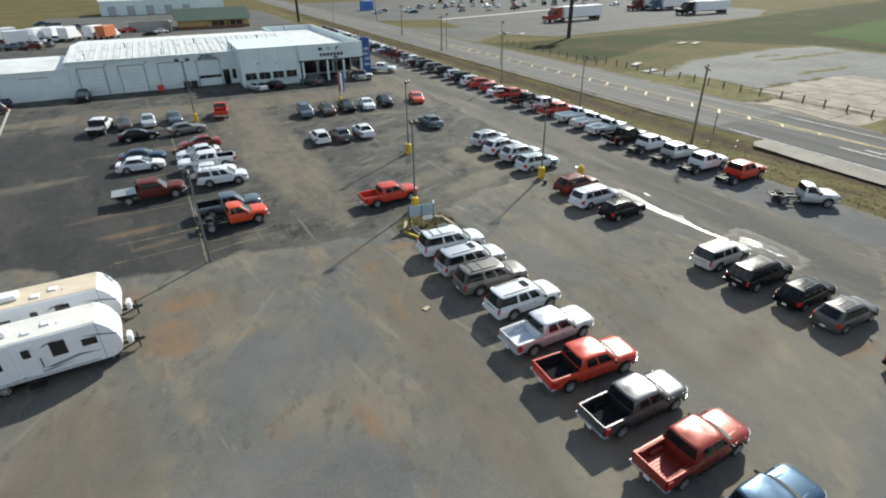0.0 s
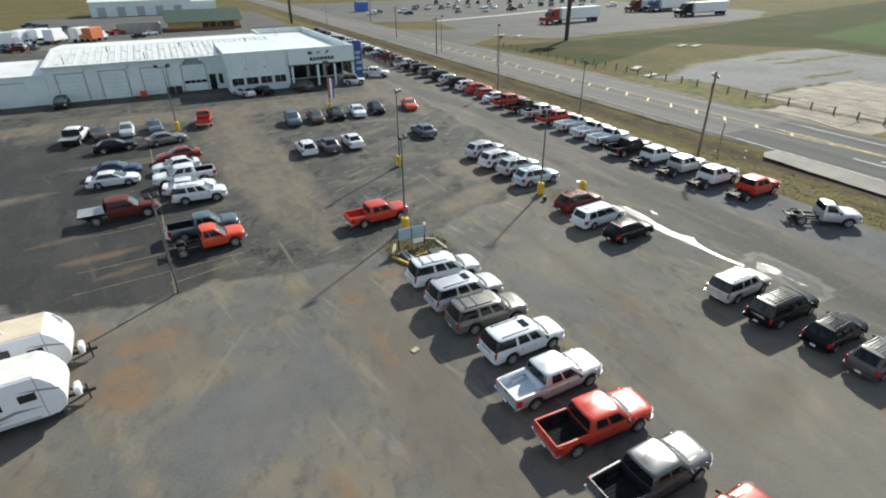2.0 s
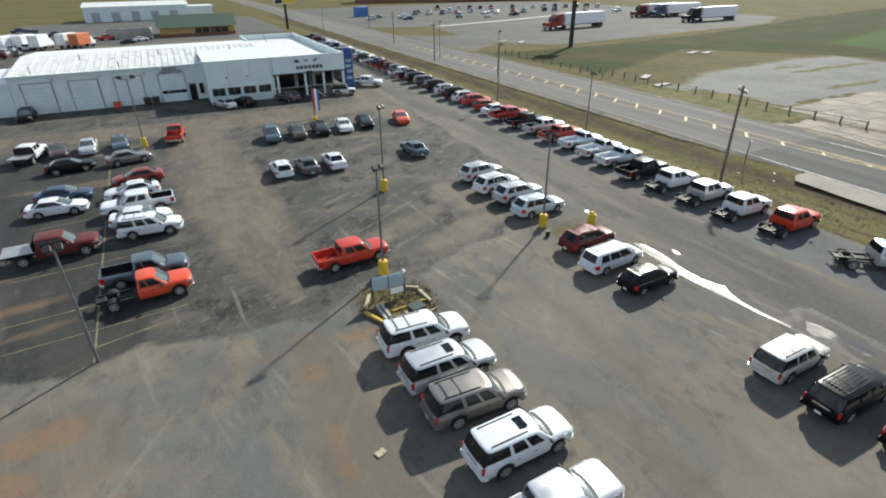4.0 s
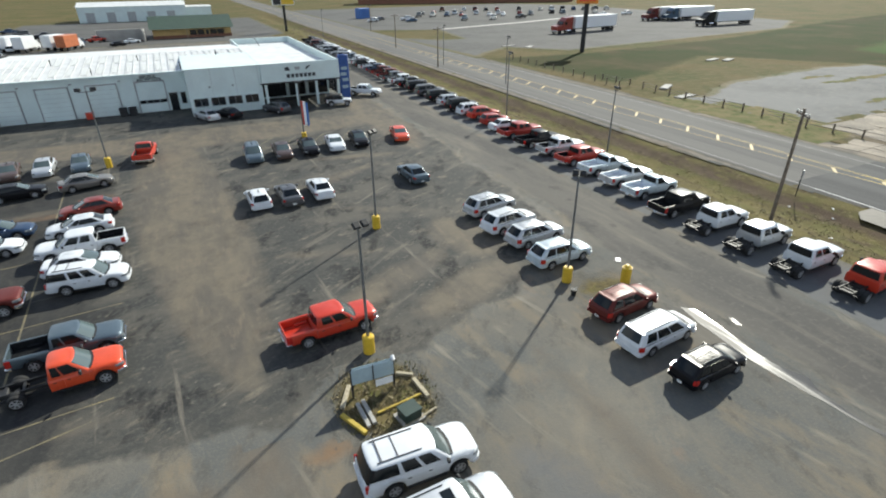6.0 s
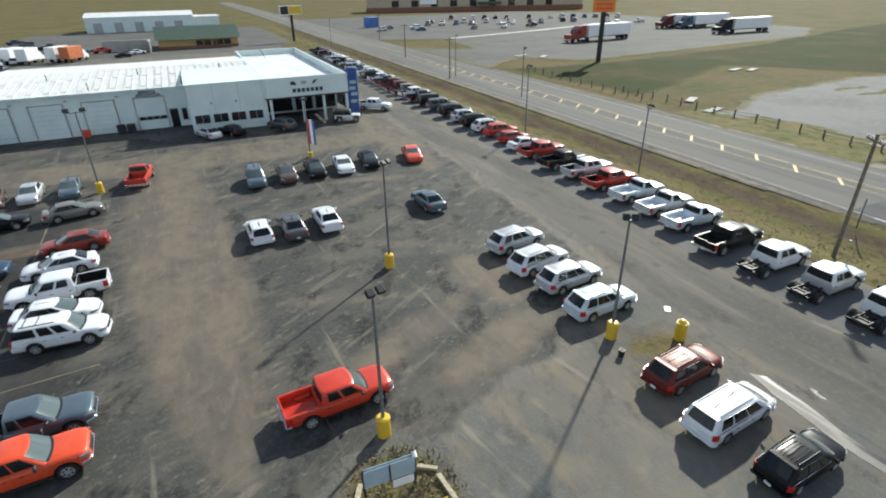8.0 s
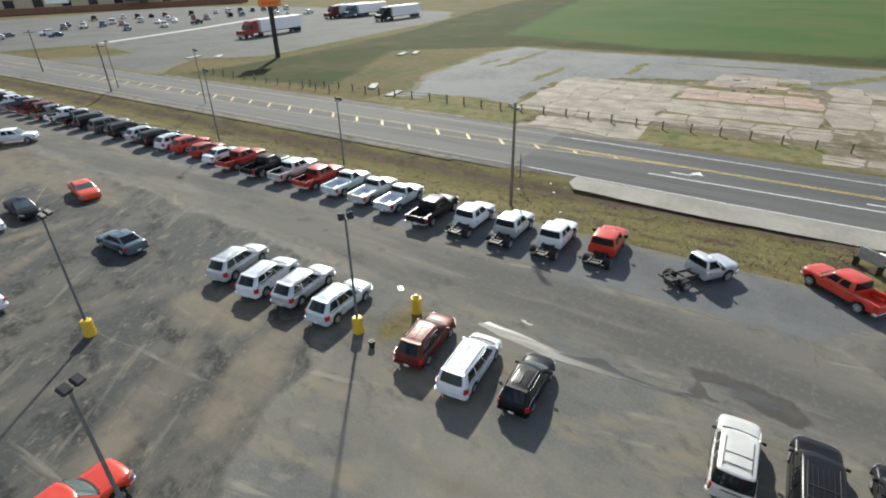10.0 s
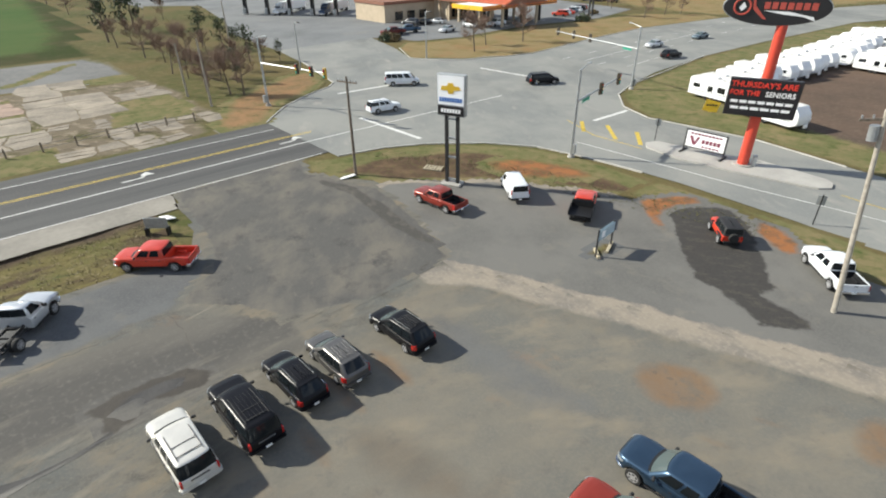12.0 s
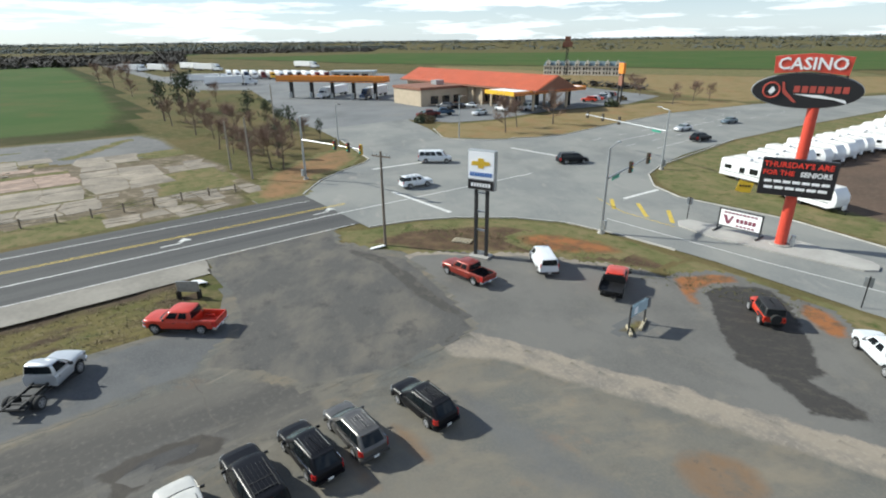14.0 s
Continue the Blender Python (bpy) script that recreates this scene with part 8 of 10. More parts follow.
cp = bmesh.new()
prism(cp, [(-2.7, 16.05), (0, 16.28), (2.85, 15.95), (3.0, 17.45), (0, 17.75), (-2.85, 17.5)], -0.4, 0.4, 'y')
cap = part("casino_panel", cp, REDSIGN, cs, "red panel with white letters")
words("CASINO", 1.42, cap, Matrix.Translation((0.05, -0.42, 16.84)) @ SOUTH, TEXTW, 0.04)
for x in (-1.9, 1.9):
    part("stay", tb((x, 0, 15.4), (x, 0, 16.3), 0.08), TRIM, cs)
for o in (ov, cap):
    k_ = 0.91 if o == ov else 1.0
    o.matrix_basis = Matrix.Translation((-0.9 if o == ov else -0.9, 0, 14.6 * (1 - k_) if o == ov else 0)) @ Matrix.Diagonal((k_, 1, k_, 1))
led = part("led_board", bx(-3.0, 3.0, -0.95, -0.45, 5.1, 8.6, bevel=0.06), BLACKSIGN, cs, "black message board with red and white letters")
part("led_back", bx(-2.9, 2.9, -0.45, -0.3, 5.2, 8.5), GALV, led)
words("THURSDAY'S ARE", 0.70, led, Matrix.Translation((-0.1, -0.97, 8.02)) @ SOUTH, LEDRED, 0.03)
words("FOR THE", 0.64, led, Matrix.Translation((-1.55, -0.97, 7.24)) @ SOUTH, LEDRED, 0.03)
words("SENIORS", 0.64, led, Matrix.Translation((1.4, -0.97, 7.24)) @ SOUTH, TEXTW, 0.03)
plain_bars(led, Matrix.Translation((0, -0.96, 6.45)) @ SOUTH, 7, 0.62, 0.26, 0.14, TEXTW)
plain_bars(led, Matrix.Translation((0, -0.96, 5.85)) @ SOUTH, 6, 0.72, 0.26, 0.14, TEXTW)
vb = root("banner_stand", "white banner on a dark steel stand in the median", "banner", at=pose(22.1, -56.25, 0.16, 0, 0, 182))
part("banner_sheet", bx(-2.0, 2.0, -0.05, 0.0, 0.55, 2.3), WHITESIGN, vb)
for s in (-1, 1):
    part("upright", bx(s * 2.1 - 0.06, s * 2.1 + 0.06, -0.06, 0.06, 0, 2.4), TRIM, vb)
    part("foot", bx(s * 2.1 - 0.1, s * 2.1 + 0.1, -0.9, 0.9, 0, 0.12), TRIM, vb)
for z in (0.5, 2.3):
    part("rail", bx(-2.1, 2.1, -0.06, 0.06, z, z + 0.1), TRIM, vb)
part("banner_mark", prism(bmesh.new(), [(-1.7, 1.75), (-1.35, 1.75), (-1.1, 1.15), (-0.85, 1.75), (-0.6, 1.75), (-1.0, 0.85), (-1.25, 0.85)], -0.08, -0.05, 'y'), TEXTPLUM, vb)
plain_bars(vb, Matrix.Translation((0.6, -0.05, 1.35)) @ SOUTH, 5, 0.30, 0.40, 0.10, TEXTPLUM)
plain_bars(vb, Matrix.Translation((0, -0.05, 2.05)) @ SOUTH, 9, 0.28, 0.18, 0.09, TEXTPLUM)
plain_bars(vb, Matrix.Translation((0.6, -0.05, 0.8)) @ SOUTH, 5, 0.28, 0.16, 0.10, TEXTPLUM)
ysg = root("yellow_sign", "tilted yellow sign board in the grass", "sign", at=pose(29.3, -73.5, 0, 0, 0, -150))
part("board", box(bmesh.new(), -0.9, 0.9, -0.04, 0.04, 0, 1.5, 0, Matrix.Rotation(radians(12), 4, 'Y')), YELLOW, ysg)
plain_bars(ysg, Matrix.Translation((0.15, -0.05, 0.9)) @ SOUTH, 4, 0.25, 0.2, 0.1, TRIM)
hs = root("highway_sign", "tall black pole with an orange illuminated price sign", "sign", at=pose(96, 112.2, 0, 0, 0, -32))
part("pole", bx(-0.55, 0.55, -0.35, 0.35, 0, 13), TRIM, hs)
hb = part("sign_box", bx(-2.7, 2.7, -0.5, 0.5, 11.8, 16.8, bevel=0.06), ORANGEBAND, hs)
part("green_panel", bx(-1.6, 1.6, -0.56, -0.5, 14.4, 16.2), SIGNGREEN, hb)
for z in (12.3, 13.3):
    plain_bars(hb, Matrix.Translation((0, -0.5, z + 0.3)) @ SOUTH, 5, 0.62, 0.55, 0.2, LEDRED)
ns = root("north_sign", "yellow and black sign on a dark pole", "sign", at=pose(38, 214, 0, 0, 0, 10))
part("pole", bx(-0.4, 0.4, -0.3, 0.3, 0, 9.5), TRIM, ns)
nb_ = part("sign_box", bx(-4, 4, -0.5, 0.5, 9.0, 12.0), WHITESIGN, ns)
part("black_band", bx(-3.9, -1.0, -0.55, -0.5, 9.2, 11.8), BLACKSIGN, nb_)
part("yellow_band", bx(-0.8, 3.9, -0.55, -0.5, 9.2, 11.8), YELLOW, nb_)


# ---- traffic signals ----
def signal_head(parent, at, body):
    h = part("signal_head", box(bmesh.new(), -0.22, 0.22, -0.15, 0.15, -0.65, 0.65, 0.03, at), body, parent)
    part("backplate", box(bmesh.new(), -0.17, 0.17, -0.19, -0.15, -0.58, 0.58, 0, at), TRIM, h)
    for z, c in ((0.38, LAMPRED), (0.0, GOLD), (-0.38, SIGNGREEN)):
        part("lens", tube(bmesh.new(), at @ Vector((0, -0.24, z)), at @ Vector((0, -0.16, z)), 0.13, seg=10), c, h)
    return h


def signal_mast(x, y, h, turn, length, heads, lamp=True, sign=False, label="galvanised traffic signal mast"):
    p = root("signal_mast", label, "traffic signal", "traffic signals", at=pose(x, y, 0, 0, 0, turn))
    part("pole", tb((0, 0, 0), (0, 0, h), 0.17, 0.12, 12), GALV, p)
    part("base", tb((0, 0, 0), (0, 0, 0.3), 0.4, 0.3, 12), CONCRETE, p)
    arm = part("arm", tb((0, 0, 5.9), (length, 0, 6.3), 0.12, 0.07, 10), GALV, p)
    for d in heads:
        signal_head(arm, Matrix.Translation((d, -0.15, 6.0 + 0.3 * d / length)), SIGNALYEL if d == heads[-1] and not sign else SIGNALDARK)
    if lamp:
        part("lamp_arm", tb((0, 0, h), (1.8, 0, h + 0.35), 0.05, 0.04), GALV, p)
        part("lamp", bx(1.7, 2.4, -0.14, 0.14, h + 0.3, h + 0.42, bevel=0.03), GALV, p)
    if sign:
        part("street_sign", bx(1.2, 3.0, -0.06, -0.02, 5.5, 5.95), SIGNGREEN, p)
    part("control_box", bx(-0.35, 0.05, -0.5, -0.2, 0.5, 1.5), GALV, p)
    return p


signal_mast(73.9, -31.6, 9.2, 188, 14.5, (8.5, 11.5, 14.2))
signal_mast(31.5, -45.9, 9.0, -79, 11.0, (5.6, 10.6), sign=True)
signal_mast(43.3, -77.3, 9.0, -13, 19, (10.5, 14.6, 18.7), sign=True)
for x, y, h in ((85.6, -71.2, 8.5), (93.8, -47.5, 8.0)):
    sl = root("street_lamp", "slim grey street lamp", "street lamp", "street lamps", at=Matrix.Translation((x, y, 0)))
    part("pole", tb((0, 0, 0), (0, 0, h), 0.13, 0.09, 10), GALV, sl)
    part("lamp_arm", tb((0, 0, h), (-1.2, 0, h + 0.2), 0.05), GALV, sl)
    part("lamp", bx(-1.8, -1.1, -0.15, 0.15, h + 0.12, h + 0.26, bevel=0.03), TRIM, sl)
for x, y, z in ((27.9, -56.8, 0.16), (8.8, -47.3, 0), (47.8, 21.5, 0)):
    rs = root("road_sign", "thin steel road sign post seen edge on", "road sign", "road signs", at=pose(x, y, z, 0, 0, 20))
    part("post", bx(-0.04, 0.04, -0.04, 0.04, 0, 2.6), DARKMETAL, rs)
    part("plate", bx(-0.3, 0.3, -0.06, -0.04, 1.7, 2.5), GALV, rs)

# ---- travel trailers ----
def rounded_hull(prof, w, r=0.10):
    """A long body with a side profile, its top edges rounded off."""
    bm = bmesh.new()
    n = len(prof)
    cx = sum(p[0] for p in prof) / n
    cz = sum(p[1] for p in prof) / n
    rows = []
    for y, k in ((-w, 1.0), (-w + 0.3 * r, 0.28), (-w + r, 0.0), (w - r, 0.0), (w - 0.3 * r, 0.28), (w, 1.0)):
        rows.append([bm.verts.new((px - (0.7 * r * k if px > cx + 2 else 0), y, pz - (r * k if pz > cz + 0.6 else 0))) for px, pz in prof])
    for a, b in zip(rows, rows[1:]):
        for q in range(n):
            bm.faces.new((a[q], a[(q + 1) % n], b[(q + 1) % n], b[q]))
    bm.faces.new(rows[0])
    bm.faces.new(rows[-1])
    bmesh.ops.recalc_face_normals(bm, faces=bm.faces)
    return bm


def travel_trailer(length=9.0, roof_mat=None, detailed=True):
    """A white travel trailer; x runs from its tail to its rounded front cap."""
    t = root("travel_trailer", "white travel trailer with dark windows and grey swooshes", "travel trailer")
    h, w, L = (2.95, 1.17, length) if detailed else (3.15, 1.22, length)
    if detailed:
        prof = [(0, 0.62), (L - 0.9, 0.62), (L - 0.45, 0.68), (L - 0.12, 0.92), (L - 0.02, 1.2), (L, 1.55), (L - 0.04, 1.80), (L - 0.18, 2.12), (L - 0.36, 2.42), (L - 0.55, 2.68), (L - 0.74, 2.86), (L - 0.94, h), (0.25, h), (0, h - 0.25)]
        part("shell", rounded_hull(prof, w), TRAILER, t, smooth=35)
    else:
        prof = [(0, 0.55), (L - 0.9, 0.55), (L - 0.2, 0.85), (L, 1.5), (L - 0.15, 2.3), (L - 0.8, h), (0.15, h), (0, h - 0.15)]
        part("shell", rounded_hull(prof, w, 0.22), TRAILER, t, smooth=40)
        part("tail_window", bx(-0.03, 0.03, -0.5, 0.5, 1.7, 2.3, bevel=0.02), DARKWIN, t)
        for s in (-1, 1):
            part("stripe", bx(0.3, L - 1.0, s * w - 0.012, s * w + 0.012, 1.15, 1.27), GREYSTRIPE, t)
    part("roof", bx(0.25, L - 0.92, -w + 0.09, w - 0.09, h - 0.01, h + 0.03, bevel=0.015), roof_mat or TRAILERROOF, t, "weathered roof membrane")
    for x, y in ((L - 3.1, 0.0), (L - 3.9, -0.45), (L * 0.3, 0.3)):
        part("roof_vent", bx(x - 0.22, x + 0.22, y - 0.22, y + 0.22, h + 0.03, h + 0.13, bevel=0.04), TEXTW, t)
    part("pipe_cap", tb((L - 2.6, -0.2, h), (L - 2.6, -0.2, h + 0.12), 0.06), TEXTW, t)
    part("air_conditioner", bx(L - 5.6, L - 4.7, -0.40, 0.40, h + 0.03, h + 0.33, bevel=0.09), TEXTW, t)
    wins = ((L - 3.10, L - 2.40, 1.62, 2.50), (L - 1.75, L - 1.05, 1.74, 2.18), (L - 6.2, L - 5.2, 1.6, 2.3), (L - 8.0, L - 7.2, 1.7, 2.3)) if detailed else ((L * 0.08, L * 0.22, 1.65, 2.25), (L * 0.38, L * 0.48, 1.35, 2.2), (L * 0.57, L * 0.72, 1.45, 2.3), (L * 0.78, L * 0.87, 1.8, 2.3))
    for s in (-1, 1):
        for x0, x1, z0, z1 in wins:
            part("window", bx(x0, x1, s * w - 0.03, s * w + 0.025, z0, z1, bevel=0.02), DARKWIN, t)
        if detailed:
            for pts in ([(L - 0.10, 1.98), (L - 0.12, 2.06), (L - 0.9, 2.28), (L - 1.75, 2.36), (L - 0.9, 2.18)], [(L - 2.5, 2.62), (L - 3.3, 2.48), (L - 3.5, 2.30), (L - 3.2, 2.40)],
                        [(L - 0.9, 1.26), (L - 2.0, 1.42), (L - 3.6, 1.12), (L - 3.2, 1.02), (L - 2.0, 1.28)], [(L - 2.2, 1.05), (L - 3.8, 0.86), (L - 5.6, 0.74), (L - 3.6, 0.98)]):
                part("swoosh", prism(bmesh.new(), pts, s * w - 0.012, s * w + 0.012, 'y'), GREYSTRIPE, t)
            part("lower_panel", bx(L - 8.6, L - 1.2, s * w - 0.01, s * w + 0.008, 0.64, 0.80), GREYPANEL, t)
        else:
            part("swoosh", prism(bmesh.new(), [(L * 0.72, 2.55), (L * 0.9, 2.2), (L - 0.3, 1.9), (L * 0.88, 2.35)], s * w - 0.015, s * w + 0.015, 'y'), GREYSTRIPE, t)
    if detailed:
        d = part("door", bx(L - 4.45, L - 3.72, -w - 0.03, -w + 0.02, 0.85, 2.62, bevel=0.015), TRAILER, t)
        part("door_window", bx(L - 4.28, L - 3.92, -w - 0.045, -w - 0.025, 1.95, 2.45), DARKWIN, d)
        part("grab_rail", bx(L - 3.64, L - 3.60, -w - 0.06, -w, 1.2, 1.75), DARKMETAL, t)
        part("step", bx(L - 4.45, L - 3.72, -w - 0.45, -w - 0.05, 0.35, 0.42), DARKMETAL, t)
        part("awning_arm", bx(L - 4.75, L - 4.68, -w - 0.06, -w, 0.75, 2.85), TRAILER, t)
        part("cap_seam", prism(bmesh.new(), [(L - 0.93, 0.64), (L - 0.90, 0.64), (L - 0.90, h + 0.012), (L - 0.93, h + 0.012)], -w - 0.006, w + 0.006, 'y'), GREYSTRIPE, t)
        part("jack_pad", bx(L - 0.62, L - 0.42, -0.9, 0.9, 0.3, 0.62), DARKMETAL, t)
    hitch = part("hitch_frame", bx(L - 0.6, L + 0.95, -0.06, 0.06, 0.48, 0.6), DARKMETAL, t)
    for s in (-1, 1):
        part("tongue_arm", tb((L - 0.2, s * 0.62, 0.52), (L + 0.85, 0, 0.52), 0.05), DARKMETAL, hitch)
        part("propane_tank", lathe_z([(0.10, 0.58), (0.155, 0.62), (0.16, 1.0), (0.13, 1.1), (0.06, 1.14)], 14, (L + 0.26, s * 0.17)), TEXTW, hitch, smooth=50)
        for x in (L - 5.55, L - 6.45) if detailed else (L * 0.36, L * 0.36 + 0.85):
            w_ = new("wheel", CAR_WHEEL[0])
            w_.parent = t
            w_.matrix_basis = Matrix.Translation((x, s * 1.0, 0.335)) @ (Matrix.Rotation(math.pi, 4, 'Z') if s > 0 else Matrix.Identity(4))
            if detailed:
                q = new("rim", CAR_WHEEL[1])
                q.parent = w_
    part("tongue_jack", tb((L + 0.62, 0, 0.0), (L + 0.62, 0, 1.0), 0.04), DARKMETAL, hitch)
    part("underframe", bx(0.3, L - 0.8, -0.9, 0.9, 0.40, 0.63), DARKMETAL, t)
    return t


def lathe_z(profile, seg, at):
    """A ring of revolution about an upright axis at the place at."""
    bm = lathe(profile, seg)
    bm.transform(Matrix.Translation((*at, 0)) @ Matrix.Rotation(math.pi / 2, 4, 'X'))
    return bm


GREYPANEL = mat("pale_grey_panel", (0.50, 0.53, 0.55), 0.4, var=0.1, scale=1)
for x, y, turn, rm, label in ((-18.18, 6.70, 3.6, None, "white travel trailer with grey swooshes and propane tanks"), (-18.34, 10.46, 2.6, BEIGEROOF, "white travel trailer with an aged beige roof")):
    tr = travel_trailer(9.0, rm)
    tr.matrix_basis = pose(x - 9.0 * math.cos(radians(turn)), y - 9.0 * math.sin(radians(turn)), 0, 0, 0, turn)
    tagged(tr, label, "travel trailer", "travel trailers on the gravel")
far_tr = travel_trailer(9.0, None, False)
far_tr.matrix_basis = pose(35.2, -80.8, 0, 0, 0, 166) @ Matrix.Scale(0.92, 4)
tagged(far_tr, "white travel trailer stored in a long row", "travel trailer", "row of stored trailers")
random.seed(12)
for i in range(19):
    copy_thing(far_tr, pose(35.4 - 0.15 * i + random.uniform(-0.9, 0.9), -84.6 - 4.0 * i, random.uniform(-0.12, 0.0), 0, 0, 166 + random.uniform(-3, 3)) @ Matrix.Diagonal((random.uniform(0.85, 1.08), 1, random.uniform(0.92, 1.03), 1)))
for i in range(6):
    copy_thing(far_tr, pose(24 - 0.5 * i, -118 - 4.2 * i, 0, 0, 0, 166))
copy_thing(far_tr, pose(25.6, -75.4, 0, 0, 0, 160))

# ---- filling station ----
gas = root("filling_station", "filling station shop with a long terracotta roof", "filling station", at=pose(103, -114, 0, 0, 0, -1.2))
part("shop_wall", bx(26, 68, -14, -1.5, -0.1, 6.0), TANWALL, gas)
part("roof", prism(bmesh.new(), [(0.6, 5.8), (-7.8, 9.5), (-16.2, 5.8), (-16.2, 5.5), (0.6, 5.5)], 0, 69.5, 'x'), ORANGEROOF, gas, "terracotta standing-seam roof")
for i in range(46):
    x = 0.4 + 1.52 * i
    part("roof_seam", prism(bmesh.new(), [(0.6, 5.84), (-7.8, 9.54), (-7.8, 9.62), (0.6, 5.92)], x - 0.05, x + 0.05, 'x'), ORANGEROOF, gas)
part("gable_wall", prism(bmesh.new(), [(0.2, 5.8), (-7.8, 9.3), (-15.8, 5.8)], -0.3, 0.0, 'x'), BRICKWALL, gas)
part("eave_band", bx(0, 69.5, 0.6, 0.75, 5.35, 5.85), BRICKWALL, gas)
for i in range(7):
    part("porch_column", bx(2 + 4.4 * i, 2.6 + 4.4 * i, -1.0, -0.4, 0, 5.5), TANWALL, gas)
    part("porch_column", bx(2 + 4.4 * i, 2.6 + 4.4 * i, -15, -14.4, 0, 5.5), TANWALL, gas)
    part("shop_window", bx(25.85, 26.05, -13 + 1.7 * i, -11.8 + 1.7 * i, 0.6, 3.4), DARKWIN, gas)
part("side_block", bx(32.5, 48, -1.5, 17, -0.1, 4.8), TANWALL, gas)
part("side_band", bx(32.2, 48.3, -1.5, 17.3, 4.8, 5.6), BRICKWALL, gas)
for i in range(3):
    part("block_window", bx(32.4, 32.55, 1.5 + 4.5 * i, 4.3 + 4.5 * i, 0.5, 2.8), DARKWIN, gas)
part("roof_unit", bx(38, 41, 4, 7, 5.6, 7.0, bevel=0.05), GALV, gas)


def canopy(at, lx, ly, h, label, cols, band, pumps=True, deep=1.1, thick=0.3):
    c = root("fuel_canopy", label, "fuel canopy", "fuel canopies", at=at)
    part("canopy_roof", bx(-lx / 2, lx / 2, -ly / 2, ly / 2, h, h + 0.9), TEXTW, c)
    for a in ((-lx / 2 - 0.06, lx / 2 + 0.06, -ly / 2 - 0.06, -ly / 2), (-lx / 2 - 0.06, lx / 2 + 0.06, ly / 2, ly / 2 + 0.06), (-lx / 2 - 0.06, -lx / 2, -ly / 2, ly / 2), (lx / 2, lx / 2 + 0.06, -ly / 2, ly / 2)):
        part("fascia", bx(*a, h - 0.1, h - 0.1 + deep), band, c)
        part("fascia_trim", bx(*(v + (0.02 if q % 2 else -0.02) for q, v in enumerate(a)), h + 0.1, h + 0.35), BRICKWALL, c)
    for i in range(cols):
        x = -lx / 2 + lx * (i + 0.5) / cols
        for y in ((-ly / 4, ly / 4) if ly > 8 else (0,)):
            part("column", bx(x - thick, x + thick, y - thick, y + thick, 0, h), DARKMETAL, c)
            if pumps:
                p = part("pump", bx(x - 0.45, x + 0.45, y + 0.6, y + 1.3, 0.15, 2.1, bevel=0.05), GALV, c)
                part("pump_screen", bx(x - 0.3, x + 0.3, y + 0.56, y + 0.61, 1.2, 1.8), DARKWIN, p)
                part("pump_island", bx(x - 0.8, x + 0.8, y - 1.6, y + 1.6, 0, 0.15), CONCRETE, c)
    return c


canopy(pose(110.4, -121.5, 0, 0, 0, -91), 30, 12, 4.8, "yellow-banded fuel canopy over pumps", 4, ORANGEBAND)
canopy(pose(176.6, -88.7, 0, 0, 0, 35.3), 41, 6, 5.9, "long orange truck fuelling canopy", 5, ORANGEBAND, True, 1.9, 0.5)
yb = root("canopy_sign", "yellow lettered band on the fuel canopy", "sign", at=pose(110.4, -106.3, 0, 0, 0, 179))
part("sign_band", bx(-5.9, 5.9, -0.06, 0.02, 4.75, 5.85), YELLOWBAND, yb)
gs = root("station_sign", "orange square sign on two tall posts", "sign", at=pose(103.5, -153.2, 0, 0, 0, -30))
for s in (-1, 1):
    part("post", bx(s * 1.1 - 0.2, s * 1.1 + 0.2, -0.2, 0.2, 0, 11.5), TRIM, gs)
sb = part("sign_box", bx(-1.6, 1.6, -0.4, 0.4, 8.6, 11.8), ORANGEBAND, gs)
part("mark", bx(-0.7, 0.7, -0.46, -0.4, 9.6, 10.8), BLACKSIGN, sb)
part("panel", bx(-1.3, 1.3, -0.3, 0.3, 5.0, 8.0), BRICKWALL, gs)
# Tall pole sign with stacked brown panels; the lattice legs are added.
tw = root("radio_tower", "tall brown-panelled pole sign on lattice legs behind the station", "tower", at=pose(195, -237, 0, 0, 0, 39) @ Matrix.Scale(1.04, 4))
for x, y in ((-0.9, -0.9), (0.9, -0.9), (0, 0.9)):
    part("leg", tb((x, y, 0), (x * 0.35, y * 0.35, 19), 0.16, 0.10, 6), DARKMETAL, tw)
for i in range(9):
    k = 1 - 0.65 * i / 9
    for a, b in (((-0.9, -0.9), (0.9, -0.9)), ((0.9, -0.9), (0, 0.9)), ((0, 0.9), (-0.9, -0.9))):
        part("brace", tb((a[0] * k, a[1] * k, 2.0 * i + 0.5), (b[0] * k, b[1] * k, 2.0 * i + 2.2), 0.07, seg=4), DARKMETAL, tw)
part("top_box", bx(-2.4, 2.4, -0.5, 0.5, 14.2, 16.6), BRICKWALL, tw)
part("top_box", bx(-1.4, 1.4, -0.5, 0.5, 16.7, 19.2), BRICKWALL, tw)
ho = root("hotel", "pale hotel with a gabled roofline and dormers", "hotel", at=pose(195, -252, 0, 0, 0, 207) @ Matrix.Diagonal((0.56, 0.7, 0.78, 1)))
part("wall", bx(-38, 38, -6, 8, -0.1, 6.5), PALEWALL, ho)
g = bmesh.new()
prism(g, [(-6.6, 6.4), (1, 9.2), (8.6, 6.4)], -38.5, 38.5, 'x')
part("roof", g, TEALROOF, ho)
